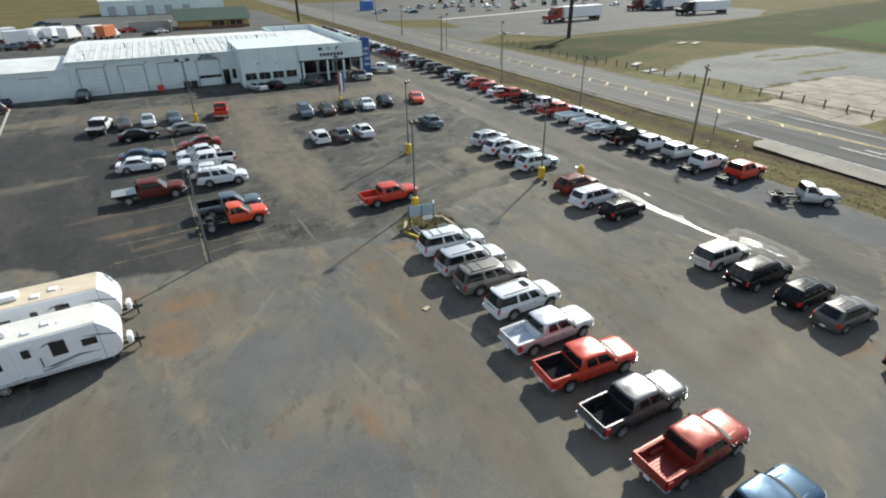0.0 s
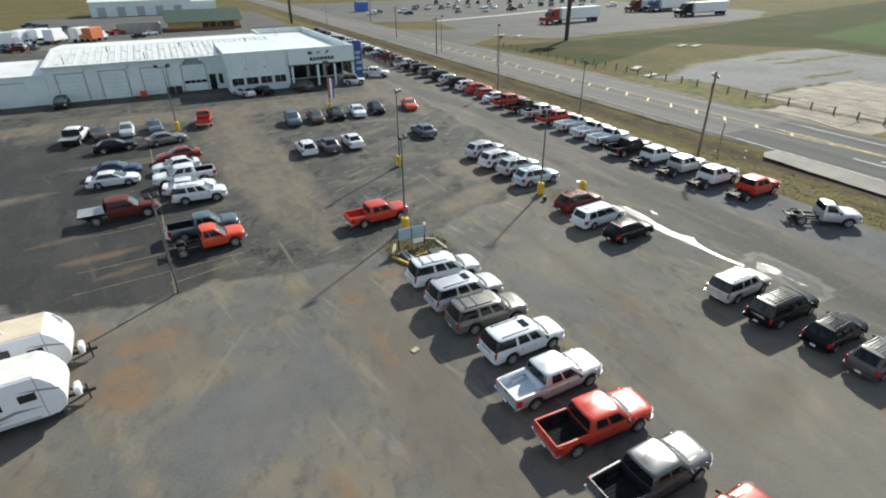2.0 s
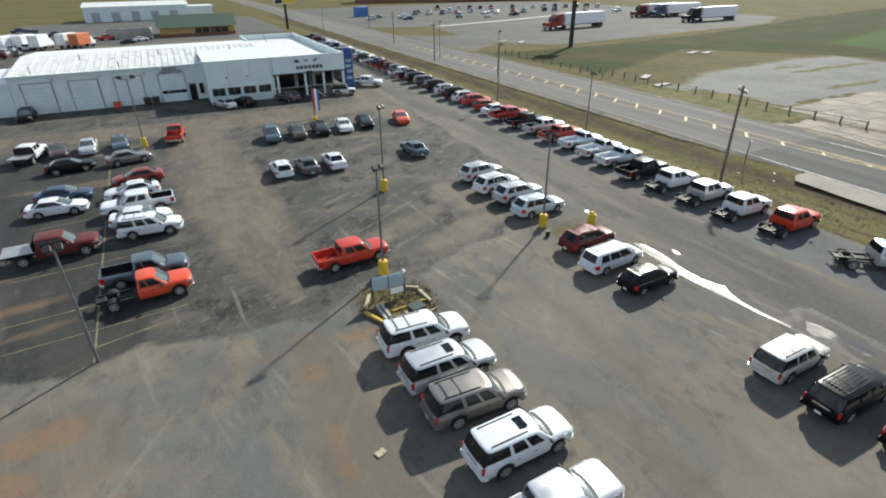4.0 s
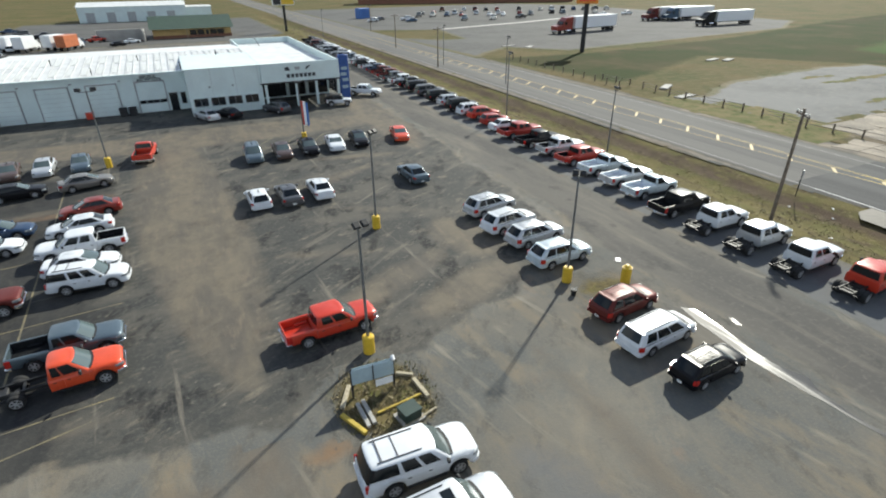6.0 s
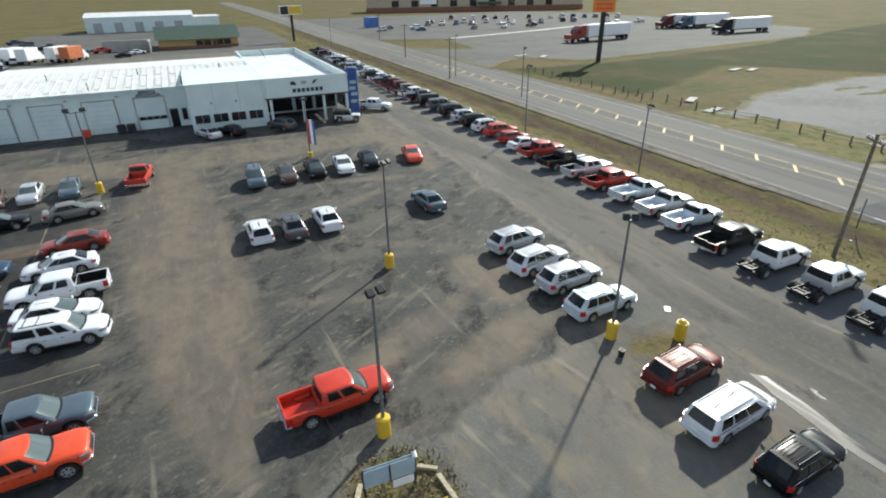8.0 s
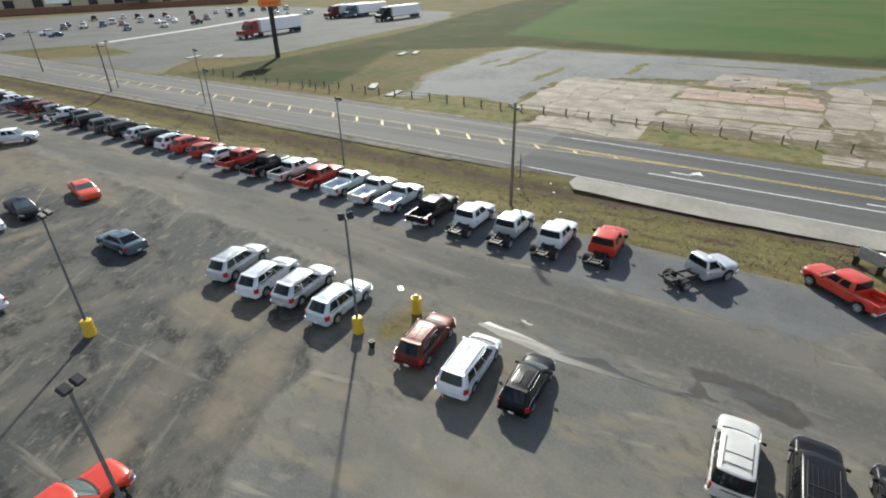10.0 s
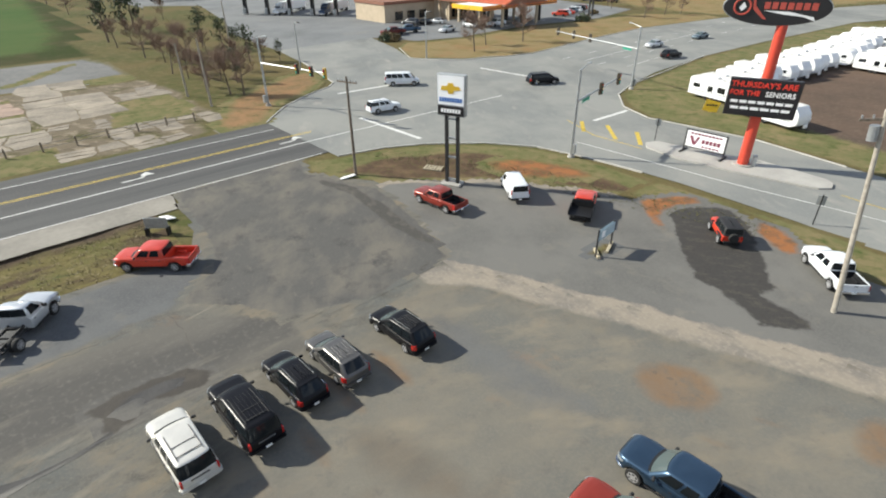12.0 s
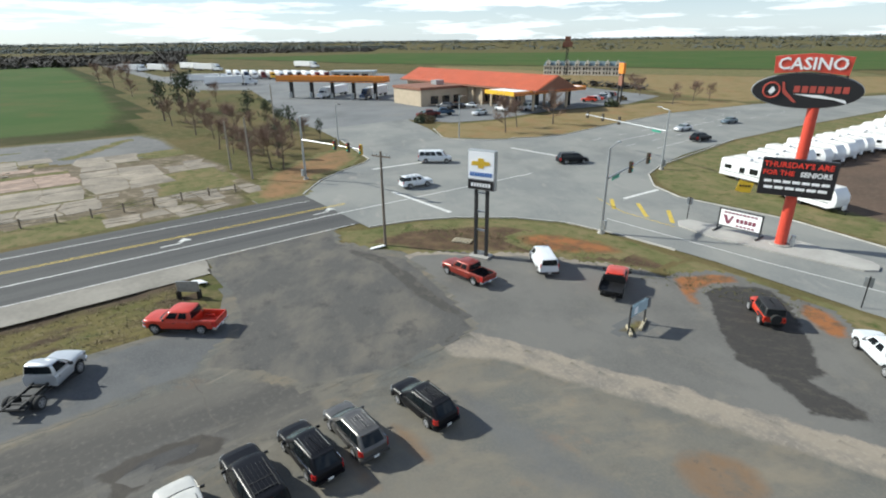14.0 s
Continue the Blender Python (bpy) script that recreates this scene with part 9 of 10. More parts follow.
for i in range(8):
    x = -34 + 9.6 * i
    d = part("dormer", prism(bmesh.new(), [(x - 1.6, 6.0), (x + 1.6, 6.0), (x + 1.6, 8.4), (x, 10.2), (x - 1.6, 8.4)], -6.9, -2, 'y'), PALEWALL, ho)
    part("window", bx(x - 0.7, x + 0.7, -7.0, -6.85, 6.4, 7.8), DARKWIN, d)
    for z in (0.8, 3.6):
        for dx in (-2.6, 0.2, 3.0):
            part("window", bx(x + dx - 0.7, x + dx + 0.7, -6.1, -5.95, z, z + 1.6), DARKWIN, ho)

# ---- trucks ----
def semi(cab, at, s=1.0):
    t = root("semi_truck", "semi truck with a long white box trailer", "semi truck", "semi trucks", at=at @ Matrix.Scale(s, 4))
    part("trailer_box", bx(-16.2, -0.2, -1.3, 1.3, 1.15, 4.1, bevel=0.04), TEXTW, t)
    part("trailer_frame", bx(-16, -0.4, -0.5, 0.5, 0.9, 1.15), DARKMETAL, t)
    c = part("cab", prism(bmesh.new(), [(0.5, 0.9), (4.2, 0.9), (6.1, 0.9), (6.1, 1.9), (4.2, 2.15), (3.7, 3.1), (2.6, 3.9), (0.5, 4.0)], -1.2, 1.2, 'y'), cab, t)
    part("windshield", box(bmesh.new(), -0.05, 0.05, -1.0, 1.0, -0.42, 0.42, 0, Matrix.Translation((3.98, 0, 2.65)) @ Matrix.Rotation(radians(-28), 4, 'Y')), DARKWIN, c)
    for s_ in (-1, 1):
        part("side_window", bx(2.7, 3.5, s_ * 1.2 - 0.03, s_ * 1.2 + 0.03, 2.2, 2.9), DARKWIN, c)
        part("exhaust_stack", tb((0.7, s_ * 1.15, 1.2), (0.7, s_ * 1.15, 4.3), 0.08), CHROME, c)
        part("fuel_tank", tb((1.2, s_ * 1.0, 0.75), (2.8, s_ * 1.0, 0.75), 0.32, seg=12), CHROME, t)
        for x in (5.1, 1.0, -0.2, -13.6, -14.9):
            part("tyre", tb((x, s_ * 0.85, 0.5), (x, s_ * 1.22, 0.5), 0.5, seg=14), RUBBER, t)
    part("bumper", bx(6.0, 6.25, -1.2, 1.2, 0.5, 0.95, bevel=0.05), CHROME, t)
    return t


semi(PAINTS["crimson"], pose(126, 155.5, 0, 0, 0, 186), 1.3)
semi(PAINTS["maroon"], pose(193, 181, 0, 0, 0, 181), 1.3)
semi(PAINTS["blue"], pose(200, 176.5, 0, 0, 0, 181), 1.3)
semi(PAINTS["black"], pose(191.5, 150.7, 0, 0, 0, 180), 1.3)
random.seed(21)
for i, c in enumerate(("white", "white", "navy", "white", "maroon", "yellow", "white", "graphite", "black", "white", "crimson", "maroon")):
    semi(PAINTS[c], pose(317 - 4.4 * i, -96.5 - 3.2 * i, 0, 0, 0, 166 + random.uniform(-2, 2)), 0.95)
for x, y, a, k in ((263.2, -86.2, -110, 1.05), (292, -84, -112, 1.0), (437, -72, -150, 1.2), (422, -86, -160, 1.2), (430, -108, -165, 1.2), (402, -113, -160, 1.2), (390, -180, -165, 1.15)):
    semi(PAINTS["white"], pose(x, y, 0, 0, 0, a), k)
for x, y, c in ((181.6, -88.8, "white"), (168.3, -98.3, "navy")):
    semi(PAINTS[c], pose(x, y, 0, 0, 0, 125), 0.9)
shed = root("truck_wash", "low grey flat-roofed shed at the truck stop", "shed", at=pose(260.5, -144, 0, 0, 0, -136))
part("wall", bx(-11, 11, -4, 4, -0.1, 3.6), PALEWALL, shed)
part("roof", bx(-11.6, 11.6, -4.6, 4.6, 3.6, 4.3, bevel=0.05), GREYPANEL, shed)
for i in range(4):
    part("bay_door", bx(-9.6 + 5.0 * i, -6.2 + 5.0 * i, -4.06, -3.94, 0, 3.0), DARKWIN, shed)
    part("bay_door", bx(-9.6 + 5.0 * i, -6.2 + 5.0 * i, 3.94, 4.06, 0, 3.0), DARKWIN, shed)
# far parking lot
fc = ["white", "silver", "graphite", "black", "red", "maroon", "navy", "tan", "silver", "white", "black", "crimson", "slate"]
fk = ["sedan", "cross", "crew", "tahoe", "sedan", "minivan"]
for r, (x0, y0, x1, y1, n) in enumerate(((118, 268, 200, 230, 17), (112, 258, 165, 238, 9), (140, 290, 225, 250, 16), (122, 228, 135, 224, 2))):
    for i in range(n):
        if random.random() < 0.85:
            k = i / max(1, n - 1)
            park(random.choice(fk), random.choice(fc), x0 + (x1 - x0) * k, y0 + (y1 - y0) * k, 60 + random.uniform(-4, 4) + 180 * (r % 2), "in the far lot", "cars in the far lot", 1.2)
for kind, col, x, y, a in (("crew", "white", 99, 238, 190), ("sedan", "blue", 97, 229, 190), ("cross", "silver", 82, 238, 200), ("sedan", "graphite", 88, 246, 200), ("crew", "black", 150, 222, 200), ("crew", "white", 208, 214, 190), ("sedan", "silver", 196, 218, 185),
                           ("crew", "maroon", 115, -87, 80), ("crew", "blue", 115.5, -92.5, 70), ("sedan", "silver", 110, -100, 100), ("tahoe", "white", 108, -117, 90), ("cross", "graphite", 126, -101, 20), ("sedan", "black", 124, -104, 20), ("sedan", "silver", 122.5, -108, 20), ("cross", "silver", 112.5, -108.5, 170)):
    park(kind, col, x, y, a, "in the far lot", "cars in the far lot", 1.1)
for i in range(7):
    park(random.choice(fk), random.choice(fc), 108 + 1.0 * i, -146 - 3.2 * i, 20, "beside the filling station", "cars at the filling station")
store = root("store_building", "long pale store with brick base across the lot", "store", at=pose(200, 376, 0, 0, 0, -19))
part("wall", bx(-78, 80, -8, 14, -0.1, 10), TANWALL, store)
part("brick_base", bx(-78.2, 80.2, -8.3, -8.0, -0.1, 3.2), BRICKWALL, store)
part("roof", bx(-79, 81, -9, 15, 10, 10.8), ORANGEROOF, store)
part("entry_canopy", bx(2, 18, -13, -8, 4.4, 6.2), GREENROOF, store)
for i in range(9):
    part("window", bx(-60 + 14 * i, -55 + 14 * i, -8.15, -7.95, 3.4, 7.6), DARKWIN, store)
part("sign_panel", bx(-40, -28, -8.4, -8.0, 5.0, 8.0), WHITESIGN, store)
bp = root("donation_bin", "bright blue steel container", "container", at=pose(84, 262, 0, 0, 0, 20))
part("bin_body", bx(-3, 3, -2, 2, 0, 4.5, bevel=0.1), LETTERBLUE, bp)
part("chute", bx(-1, 1, -2.4, -2, 2.2, 3.2), LETTERBLUE, bp)
for x, y, a in ((86, 133, 10), (90, 128, 40), (74.5, 58.5, 10), (78, 66, 30), (114, 86, 15), (117, 84, 20)):
    sl = root("loose_slab", "pale loose slab on the ground", "slab", "loose slabs", at=pose(x, y, 0.02, 0, 0, a))
    part("slab_body", bx(-2.2, 2.2, -0.7, 0.7, 0, 0.18, bevel=0.04), CONCRETE, sl)

# ---- fence of the abandoned lot ----
fence = root("post_fence", "weathered post and rail fence along the abandoned lot", "fence")
fy = [-21 + 3.4 * i for i in range(30)]
for i, y in enumerate(fy):
    x = 73.4 + 0.4 * math.sin(i)
    part("post", bx(x - 0.09, x + 0.09, y - 0.09, y + 0.09, -0.1, 1.15), WOOD, fence)
    if i < len(fy) - 1 and i % 7 != 5:
        x2 = 73.4 + 0.4 * math.sin(i + 1)
        for z in (0.95, 0.5):
            part("rail", tb((x, y, z), (x2, fy[i + 1], z - 0.05), 0.032, seg=5), PALEPOLE, fence)
fence2 = root("pasture_fence", "short posts of a pasture fence", "fence")
for i in range(12):
    part("post", bx(70.5 - 0.08 + 0.2 * i, 70.5 + 0.08 + 0.2 * i, 70 + 3.6 * i, 70.16 + 3.6 * i, -0.1, 1.2), WOOD, fence2)

# ---- old slabs, each its own piece ----
slabs = root("slab_floor", "cracked tan concrete slabs of a demolished building", "slab floor")
slabs["kind"] = "structure"
random.seed(33)
def slab_block(x0, x1, y0, y1, nx, ny, material, missing, slant=0.0, chip=0.06):
    """One stretch of the old floor: slabs in rows, some broken in two or gone."""
    rnd = random.Random(int(x0 * 31 + y0 * 17))

    def corner(i, j):
        wob = random.Random(i * 97 + j + int(x0 * 7))
        y = y0 + (y1 - y0) * j / ny
        return Vector((x0 + (x1 - x0) * i / nx + slant * j / ny + wob.uniform(-0.7, 0.7), y + wob.uniform(-0.7, 0.7), 0))

    for i in range(nx):
        for j in range(ny):
            rim = i in (0, nx - 1) or j in (0, ny - 1)
            if rnd.random() < missing * (1.6 if rim else 0.7):
                continue
            c4 = [corner(i, j), corner(i + 1, j), corner(i + 1, j + 1), corner(i, j + 1)]
            cuts = [c4]
            if rnd.random() < 0.35:
                k, k2 = rnd.uniform(0.3, 0.7), rnd.uniform(0.3, 0.7)
                a_, b_ = c4[0].lerp(c4[1], k), c4[3].lerp(c4[2], k2)
                cuts = [[c4[0], a_, b_, c4[3]], [a_, c4[1], c4[2], b_]]
            for quad in cuts:
                mid_ = sum(quad, Vector()) / 4
                outline = []
                for a_, b_ in zip(quad, quad[1:] + quad[:1]):
                    for k in (0, 0.25, 0.5, 0.75):
                        p = a_.lerp(b_, k)
                        outline.append((mid_ - p).normalized() * (rnd.uniform(0.01, chip) + (rnd.uniform(0.1, 0.5) if k == 0 and rnd.random() < 0.25 else 0)) + p)
                bm = prism(bmesh.new(), [(p.x, p.y) for p in outline], -0.05, 0.04 + rnd.uniform(-0.015, 0.015))
                part("slab", bm, material, slabs)


slab_block(74.6, 103.4, 15.6, 36.6, 8, 4, SLAB, 0.01, 0.0, 0.07)
slab_block(67.0, 73.2, 14.8, 30.4, 2, 4, SLAB, 0.02, 0.0, 0.08)
slab_block(83.2, 92.4, -4.8, 15.2, 3, 4, SLAB, 0.0, 0.0, 0.06)
slab_block(93.4, 102.6, -4.6, 15.2, 3, 4, PINKSLAB, 0.02, 0.0, 0.10)
slab_block(104.0, 109.0, -3.6, 13.0, 2, 4, PINKSLAB, 0.12, 1.5, 0.2)
slab_block(109.6, 118.6, -2.6, 12.0, 2, 3, SLAB, 0.1, 0.0, 0.16)
slab_block(85.0, 101.0, -16.0, -5.2, 3, 2, SLAB, 0.0, 0.0, 0.07)
slab_block(101.2, 113.0, -15.2, -5.4, 3, 2, SLAB, 0.1, 0.0, 0.12)
slab_block(91.6, 99.6, -23.4, -16.3, 3, 2, SLAB, 0.15, 0.0, 0.15)
slab_block(76.4, 82.2, -5.6, 15.0, 2, 5, SLAB, 0.10, 0.0, 0.25)
slab_block(78.2, 83.6, -12.6, -6.0, 2, 3, SLAB, 0.3, 0.0, 0.3)
slab_block(66.8, 71.2, -22.0, -5.2, 2, 5, SLAB, 0.08, 0.0, 0.28)
slab_block(71.6, 77.4, -24.4, -11.0, 2, 5, SLAB, 0.22, 0.0, 0.32)
raised = root("slab_rubble", "pale raised rubble on the old floor", "rubble", at=Matrix.Translation((108, 4, 0.05)))
rr = random.Random(12)
for i in range(9):
    bx0, by0, s0 = rr.uniform(-7, 5), rr.uniform(-5, 5), rr.uniform(0.3, 0.7)
    bm = prism(bmesh.new(), [(bx0 + s0 * rr.uniform(0.7, 1.1) * math.cos(a * 1.2566), by0 + s0 * rr.uniform(0.7, 1.1) * math.sin(a * 1.2566)) for a in range(5)], -0.02, rr.uniform(0.08, 0.16))
    part("block", bm, SLAB, raised)
for x, y, sx, sy in ((70.5, 6, 2.2, 7.5), (76, 44, 2, 9), (120, 55, 14, 0.7), (105, 42, 9, 0.6), (128, 12, 0.6, 10), (118, 28, 8, 0.5), (112, 60, 5, 0.5)):
    sheet("weed_strip", [(x + sx * math.cos(a * 0.7854), y + sy * math.sin(a * 0.7854)) for a in range(8)], LOTWEEDS, 0.012 + 0.0004 * (x % 9), "weeds growing through the old lot", "weeds", 0.9, 0.7)
for pts in ([(115.4, -3.6), (120, -7.6), (125, -11.4), (130.2, -15.8), (131.6, -17.4), (130.4, -17.6), (124.6, -13.2), (119, -9.2), (114.6, -5)], [(82.3, 15.2), (83.4, 15.2), (83.4, -5), (82.2, -5)], [(92.4, 15), (93.5, 15), (93.5, -4.6), (92.4, -4.6)], [(103.2, 15), (104.6, 16), (104, -4), (102.6, -4)], [(92, 20), (99, 15.2), (104, 16), (104.6, 20), (98, 19)],
            [(106.4, -16.8), (110.4, -14.4), (112.2, -16.2), (112.6, -22), (108, -22.6), (106, -20)], [(77.5, -12.6), (84.6, -13.6), (91.0, -16.2), (91.2, -23), (82, -23.6), (76.2, -20.8)], [(67.2, -4.8), (73.2, -5.4), (73.6, 14.6), (67.2, 14.4)], [(66.6, 31), (74, 32), (73.4, 60), (68, 60)], [(110.6, 0), (112, -2), (118.8, 3), (121.4, 9), (119.6, 9.4), (116.4, 4)]):
    sheet("weed_strip", pts, LOTWEEDS, 0.0105, "weeds growing through the old lot", "weeds", 0.5, 0.6)

sheet("lawn_strip", [(248.7, -62.2), (232.2, -79), (176, -66), (138, -52.5), (128, -47.6), (149.5, -49.1), (182.5, -52.3), (209.9, -53.5)], GROUND, 0.014, "dry grass strip between the side road and the truck lot", "lawn", 0.5)

# ---- trees ----
def bare_tree(seed, h=6.0, evergreen=False):
    rnd = random.Random(seed)
    t = root("tree", "bare winter tree with fine reddish twigs" if not evergreen else "ragged evergreen tree with thin foliage", "tree", "trees by the side road")
    tr_ = bmesh.new()
    lean = Vector((rnd.uniform(-0.3, 0.3), rnd.uniform(-0.3, 0.3), 0))
    pts = [Vector((0, 0, -0.1)), Vector((0, 0, h * 0.3)) + lean * 0.5, Vector((0, 0, h * 0.62)) + lean, Vector((0, 0, h * 0.95)) + lean * 1.6]
    for i in range(3):
        tube(tr_, pts[i], pts[i + 1], 0.15 * (1 - 0.28 * i) * h / 6, 0.15 * (1 - 0.28 * (i + 1)) * h / 6, 7)
    limbs = []
    for i in range(12):
        k = rnd.uniform(0.22, 0.88)
        b = Vector((0, 0, h * k)) + lean * (k * 1.5)
        a = rnd.uniform(0, 6.283)
        r = h * (0.40 if not evergreen else 0.22) * (1.1 - 0.5 * k) * rnd.uniform(0.8, 1.2)
        e = b + Vector((r * math.cos(a), r * math.sin(a), h * rnd.uniform(0.10, 0.26)))
        limbs.append((b, e))
    for b, e in limbs:
        tube(tr_, b, e, 0.05 * h / 6, 0.02 * h / 6, 5)
    part("trunk", tr_, BARK, t)
    crown = bmesh.new()
    if evergreen:
        for b, e in limbs + [(pts[2], pts[3])] * 3:
            for k in range(26):
                c = b.lerp(e, rnd.uniform(0.3, 1.2)) + Vector((rnd.gauss(0, 0.34), rnd.gauss(0, 0.34), rnd.gauss(0.0, 0.32)))
                s = rnd.uniform(0.08, 0.24)
                m = Matrix.Translation(c) @ Euler((rnd.uniform(0, 6), rnd.uniform(0, 6), rnd.uniform(0, 6))).to_matrix().to_4x4()
                crown.faces.new([crown.verts.new(m @ Vector(p)) for p in ((-s, -s * 0.5, 0), (s, -s * 0.6, 0.05), (s * 0.8, s * 0.6, 0), (-s * 0.7, s * 0.5, 0.06))])
        part("crown", crown, EVERGREEN, t)
    else:
        for b, e in limbs + [(pts[2], pts[3])] * 3:
            for k in range(64):
                c = b.lerp(e, rnd.uniform(0.25, 1.0))
                d = Vector((rnd.gauss(0, 0.5), rnd.gauss(0, 0.5), abs(rnd.gauss(0.6, 0.3)))) * h * 0.20
                w = Vector((rnd.gauss(0, 1), rnd.gauss(0, 1), 0)).normalized() * 0.017 * h / 6
                crown.faces.new([crown.verts.new(p) for p in (c - w, c + w, c + d)])
                c2 = c + d * 0.5
                d2 = (d + Vector((rnd.gauss(0, 0.4), rnd.gauss(0, 0.4), 0.1)) * h * 0.12) * 0.6
                crown.faces.new([crown.verts.new(p) for p in (c2 - w, c2 + w, c2 + d2)])
        part("crown", crown, TWIG, t)
    return t


BARES = [bare_tree(s, 5.5) for s in (1, 2, 3)]
EVERS = [bare_tree(s, 7.0, True) for s in (11, 12)]
first = set()
def plant(ob, x, y, s, turn):
    m = pose(x, y, 0, 0, 0, turn) @ Matrix.Scale(s, 4)
    if ob.name not in first:
        first.add(ob.name)
        ob.matrix_basis = m
        return ob
    c = copy_thing(ob, Matrix.Identity(4))
    c.matrix_basis = m
    return c


random.seed(5)
spots = [(323.4, -34.6), (289.7, -36.4), (235.9, -34.9), (211.8, -38), (292.2, -60.8), (127.6, -29.8), (138.3, -34.8), (107, -28.8), (100.8, -29.5), (92.1, -29.9), (84.8, -30.5), (82.3, -31.6), (194.6, -53.7), (105.3, -45.7), (96.5, -33.6), (112.5, -34.2), (119.5, -31.4), (88.4, -28.2), (151, -33.5), (146, -29), (303, -44), (131, -37.5), (121, -40.5), (101.5, -38.5), (180, -43), (340, -47)]
for i, (x, y) in enumerate(spots):
    plant(BARES[i % 3], x, y, random.uniform(0.8, 1.25) * (1.0 if x < 250 else 1.5), random.uniform(0, 360))
for i, (x, y, s) in enumerate(((157, -29.6, 1.45), (171.7, -37.2, 1.5), (174.3, -40.1, 1.6), (133.8, -44, 1.15), (125.4, -45.5, 0.95), (107.8, -43.9, 0.95), (104.4, -48.7, 0.55), (91.4, -34.4, 0.8), (116.5, -44.8, 0.8))):
    plant(EVERS[i % 2], x, y, s, random.uniform(0, 360))
for i, (x, y, s) in enumerate(((84.3, -83.5, 1.3), (88.2, -91, 1.1), (85.6, -100.6, 1.35), (88, -158.4, 1.0), (87.8, -170, 1.1), (86, -177, 0.9), (110, -175, 1), (116, -182, 1), (124, -190, 1))):
    plant(BARES[i % 3], x, y, s, random.uniform(0, 360))


def shrub(x, y, r, material, seed):
    rnd = random.Random(seed)
    s = root("shrub", "dry ornamental shrub in a planting bed", "shrub", "shrubs at the filling station", at=Matrix.Translation((x, y, 0)))
    bm = bmesh.new()
    for k in range(140):
        a, b = rnd.uniform(0, 6.283), rnd.random() ** 0.5
        c = Vector((r * b * math.cos(a), r * b * math.sin(a), r * rnd.uniform(0.1, 1.1) * (1.15 - 0.6 * b)))
        q = 0.16 * r + 0.05
        m = Matrix.Translation(c) @ Euler((rnd.uniform(0, 6), rnd.uniform(0, 6), rnd.uniform(0, 6))).to_matrix().to_4x4()
        bm.faces.new([bm.verts.new(m @ Vector(p)) for p in ((-q, -q * 0.5, 0), (q, -q * 0.6, 0.03), (q * 0.8, q * 0.6, 0), (-q * 0.7, q * 0.5, 0.05))])
    part("foliage", bm, material, s)
    part("stem", tb((0, 0, -0.05), (0, 0, r * 0.6), 0.05), BARK, s)


for i, (x, y, r) in enumerate(((109, -78, 1.5), (111, -80.5, 1.8), (113, -82, 1.3), (116, -84, 1.5), (110, -82.5, 1.0), (107.5, -79.5, 1.1), (97, -140, 2.0), (98.5, -144, 1.3), (105, -157, 1.5))):
    shrub(x, y, r, SHRUB if i % 3 else EVERGREEN, i)

# ---- distant woods ----
def woods(name, n, seed, place, size, label, material, long=1.0, leaves=20):
    """A far belt of trees: each crown a loose clump of small twig faces, drawn out along the belt."""
    rnd = random.Random(seed)
    verts, faces = [], []
    for i in range(n):
        x, y = place(rnd)
        s = rnd.uniform(*size)
        wide = s * long * rnd.uniform(0.8, 1.6)
        z = ground_z(x, y)
        a = math.atan2(y, x)
        for k in range(leaves):
            u, v, h = rnd.gauss(0, 0.5) * wide, rnd.gauss(0, 0.5) * s, rnd.uniform(0.05, 1.0)
            c = Vector((x - u * math.sin(a) + v * math.cos(a), y + u * math.cos(a) + v * math.sin(a), z + s * 1.1 * h * (1.0 - 0.3 * abs(u) / wide)))
            q = s * 0.42
            b = len(verts)
            for _ in range(3):
                d = Vector((rnd.gauss(0, q), rnd.gauss(0, q), rnd.gauss(0, q * 0.6)))
                verts.append(c + d)
            faces.append((b, b + 1, b + 2))
    me = bpy.data.meshes.new(name)
    me.from_pydata(verts, [], faces)
    me.materials.append(material)
    me.normals_split_custom_set_from_vertices([(0.0, 0.0, 1.0)] * len(verts))
    return tagged(new(name, me), label, "woods", "", "stuff")


def band(a0, a1, r0, r1):
    def f(rnd):
        a, r = radians(rnd.uniform(a0, a1)), rnd.uniform(r0, r1)
        return r * math.cos(a), r * math.sin(a)
    return f


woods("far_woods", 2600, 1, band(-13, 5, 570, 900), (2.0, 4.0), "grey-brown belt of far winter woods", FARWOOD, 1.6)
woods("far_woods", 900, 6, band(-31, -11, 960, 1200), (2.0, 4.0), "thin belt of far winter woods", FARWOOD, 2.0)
# the three farthest belts wear the haze-blue wood colour
woods("far_woods", 1600, 2, band(-34, 8, 1250, 1800), (2.5, 5.0), "belts of far winter woods between fields", HAZEHILL, 3.0, 14)
woods("far_woods", 420, 3, band(-100, -34, 950, 1700), (2.5, 5.0), "scattered far trees between fields", HAZEHILL, 3.5, 14)
woods("far_woods", 2600, 4, band(-110, 10, 1900, 3200), (4.0, 8.0), "far wooded hills on the horizon", HAZEHILL, 5.0, 12)
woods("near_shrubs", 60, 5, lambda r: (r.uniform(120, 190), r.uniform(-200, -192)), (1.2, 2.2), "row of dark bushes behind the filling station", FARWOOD)


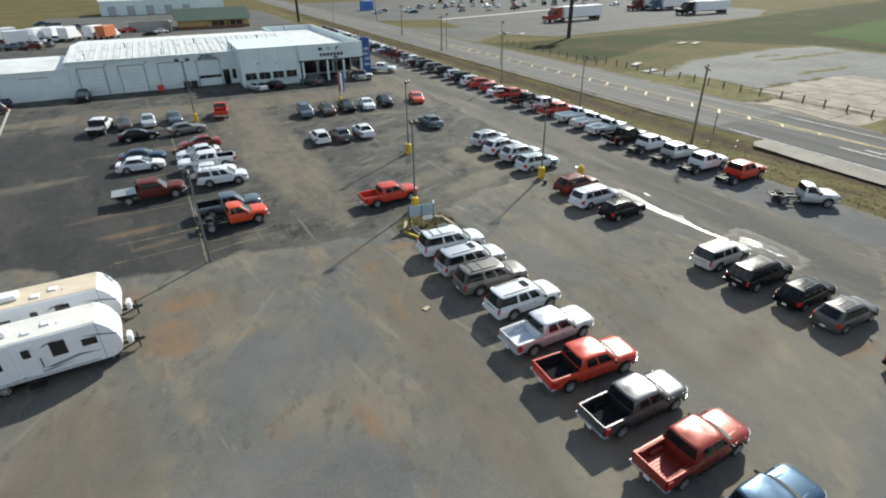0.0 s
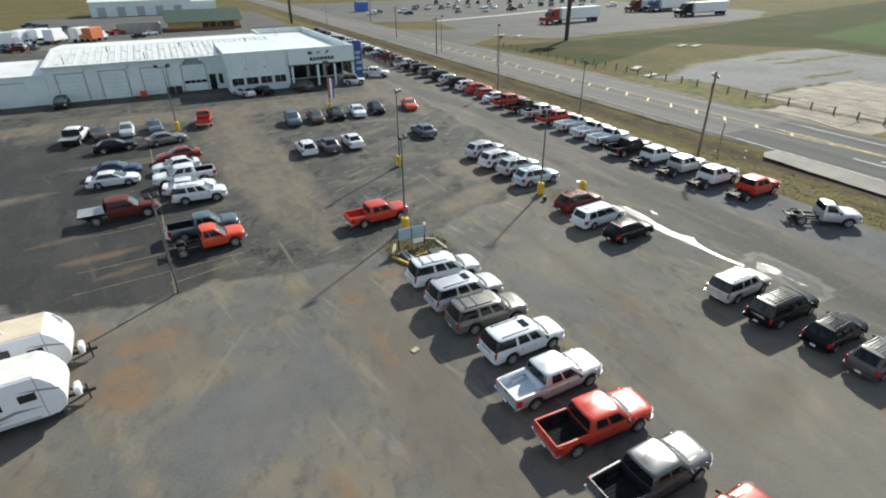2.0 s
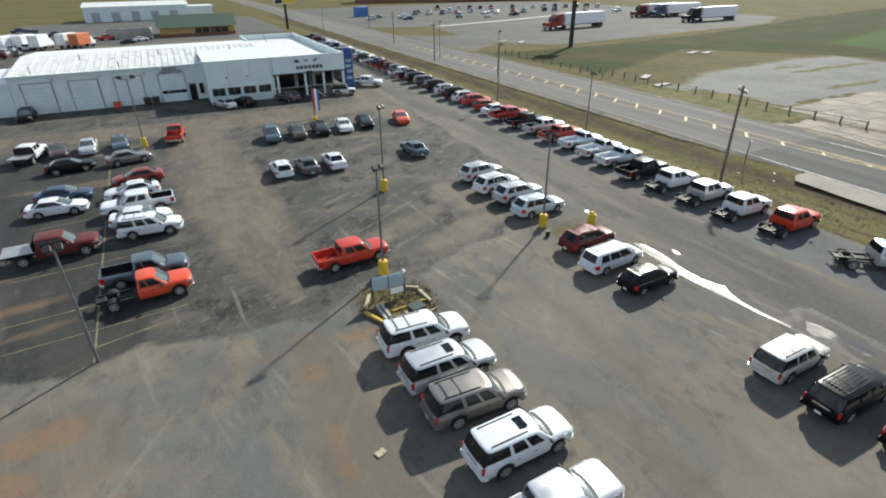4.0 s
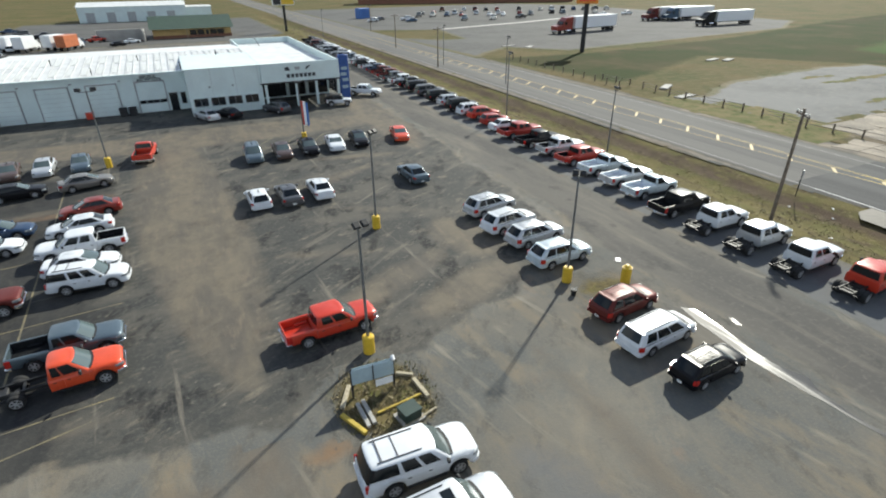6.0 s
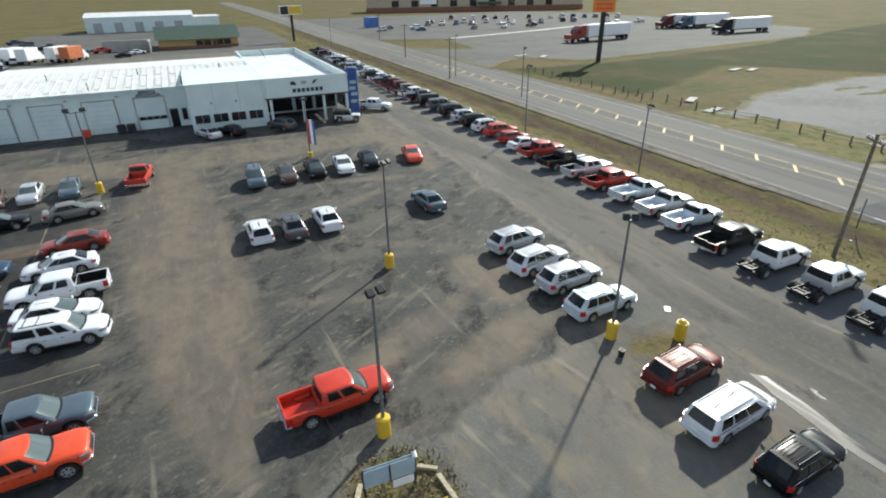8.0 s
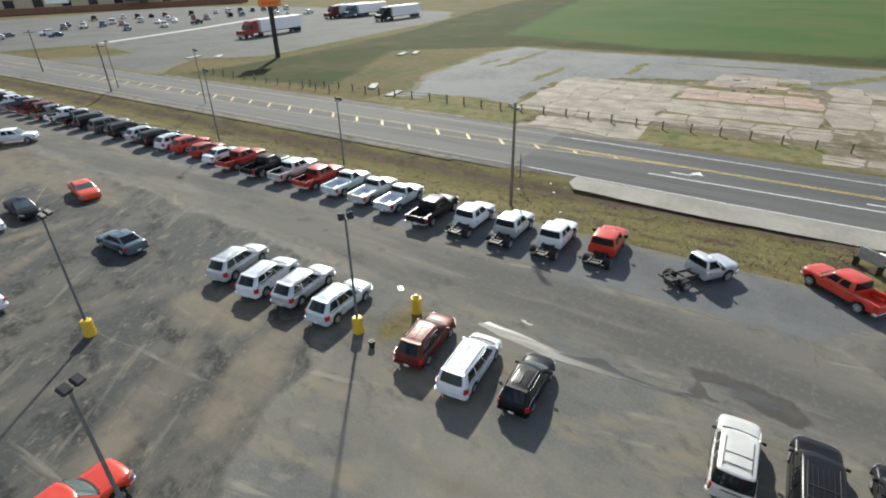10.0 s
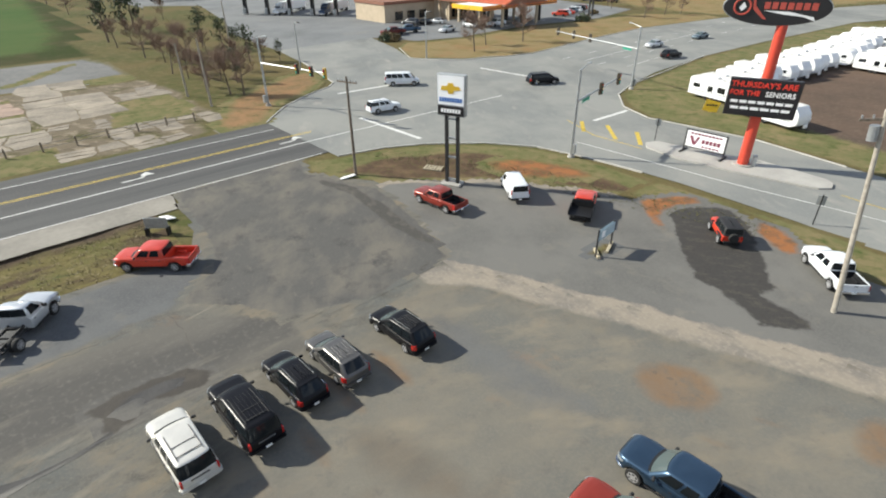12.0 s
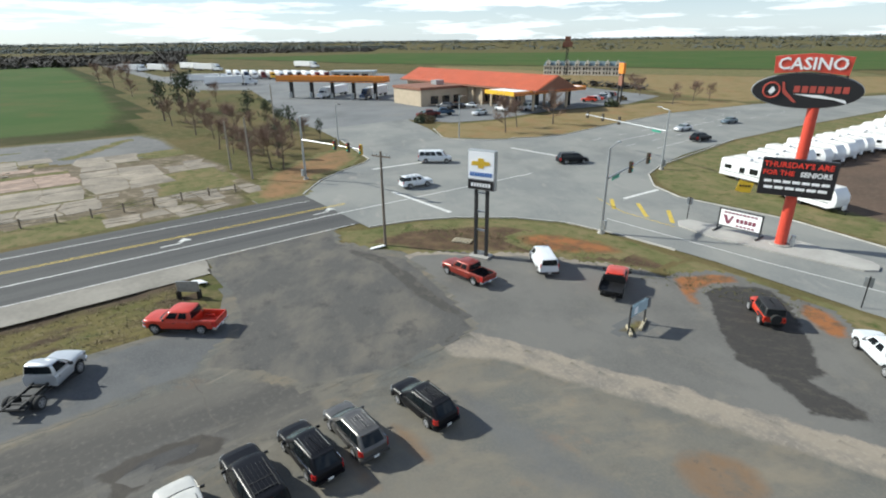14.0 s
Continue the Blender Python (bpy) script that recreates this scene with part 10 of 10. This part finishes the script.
# ---- grass tufts and scraps on the verge ----
def tufts(name, n, seed, place, height, material, label):
    """Small clumps of dry blades."""
    rnd = random.Random(seed)
    bm = bmesh.new()
    for i in range(n):
        x, y, z = place(rnd)
        for k in range(5):
            a = rnd.uniform(0, 6.283)
            h = rnd.uniform(*height)
            r = rnd.uniform(0.04, 0.12)
            w = Vector((math.cos(a + 1.57), math.sin(a + 1.57), 0)) * rnd.uniform(0.02, 0.05)
            b = Vector((x + rnd.gauss(0, 0.08), y + rnd.gauss(0, 0.08), z - 0.03))
            bm.faces.new([bm.verts.new(p) for p in (b - w, b + w, b + Vector((r * math.cos(a) * 2, r * math.sin(a) * 2, h)))])
    return tagged(mesh_ob(name, bm, material), label, "grass", "", "stuff")


def on_verge(rnd):
    x, y = rnd.uniform(38.8, 46.5), -7 + 75 * rnd.random() ** 1.4
    return x, y, ground_z(x, y) + 0.03


def on_island(rnd):
    a, r = rnd.uniform(0, 6.283), rnd.random() ** 0.5
    return 3.9 + 2.5 * r * math.cos(a), 13.6 + 2.9 * r * math.sin(a), 0.02


def on_corner(rnd):
    k = rnd.random()
    return 47 - 36 * k + rnd.uniform(-1, 1), -27 - 15 * math.sqrt(k) + rnd.uniform(-3.2, 0.4), 0.0


tufts("grass_tufts", 1300, 3, on_verge, (0.06, 0.18), TUFTDRY, "dry tan grass tufts on the verge")
tufts("grass_tufts", 700, 4, on_verge, (0.05, 0.14), TUFTGREEN, "low green grass tufts on the verge")
tufts("grass_tufts", 260, 5, on_island, (0.08, 0.30), TUFTDRY, "dry weeds between the island timbers")
tufts("grass_tufts", 160, 6, on_island, (0.06, 0.2), TUFTGREEN, "green weeds between the island timbers")
tufts("grass_tufts", 700, 7, on_corner, (0.06, 0.2), TUFTGREEN, "short grass tufts on the street corner")
for i, (x, y) in enumerate([(48.3, 18.3), (46.8, 17.3), (46.3, 20.9), (42.4, 14.9)]):
    sc = root("paper_scrap", "crumpled white paper scrap in the grass", "litter", "litter on the verge", at=pose(x, y, ground_z(x, y) + 0.06, 8, 6, 40 * i))
    bm = bmesh.new()
    prism(bm, [(-0.14, -0.06), (-0.05, -0.11), (0.12, -0.07), (0.15, 0.06), (0.02, 0.10), (-0.11, 0.07)], 0.0, 0.02)
    part("sheet", bm, TEXTW, sc)
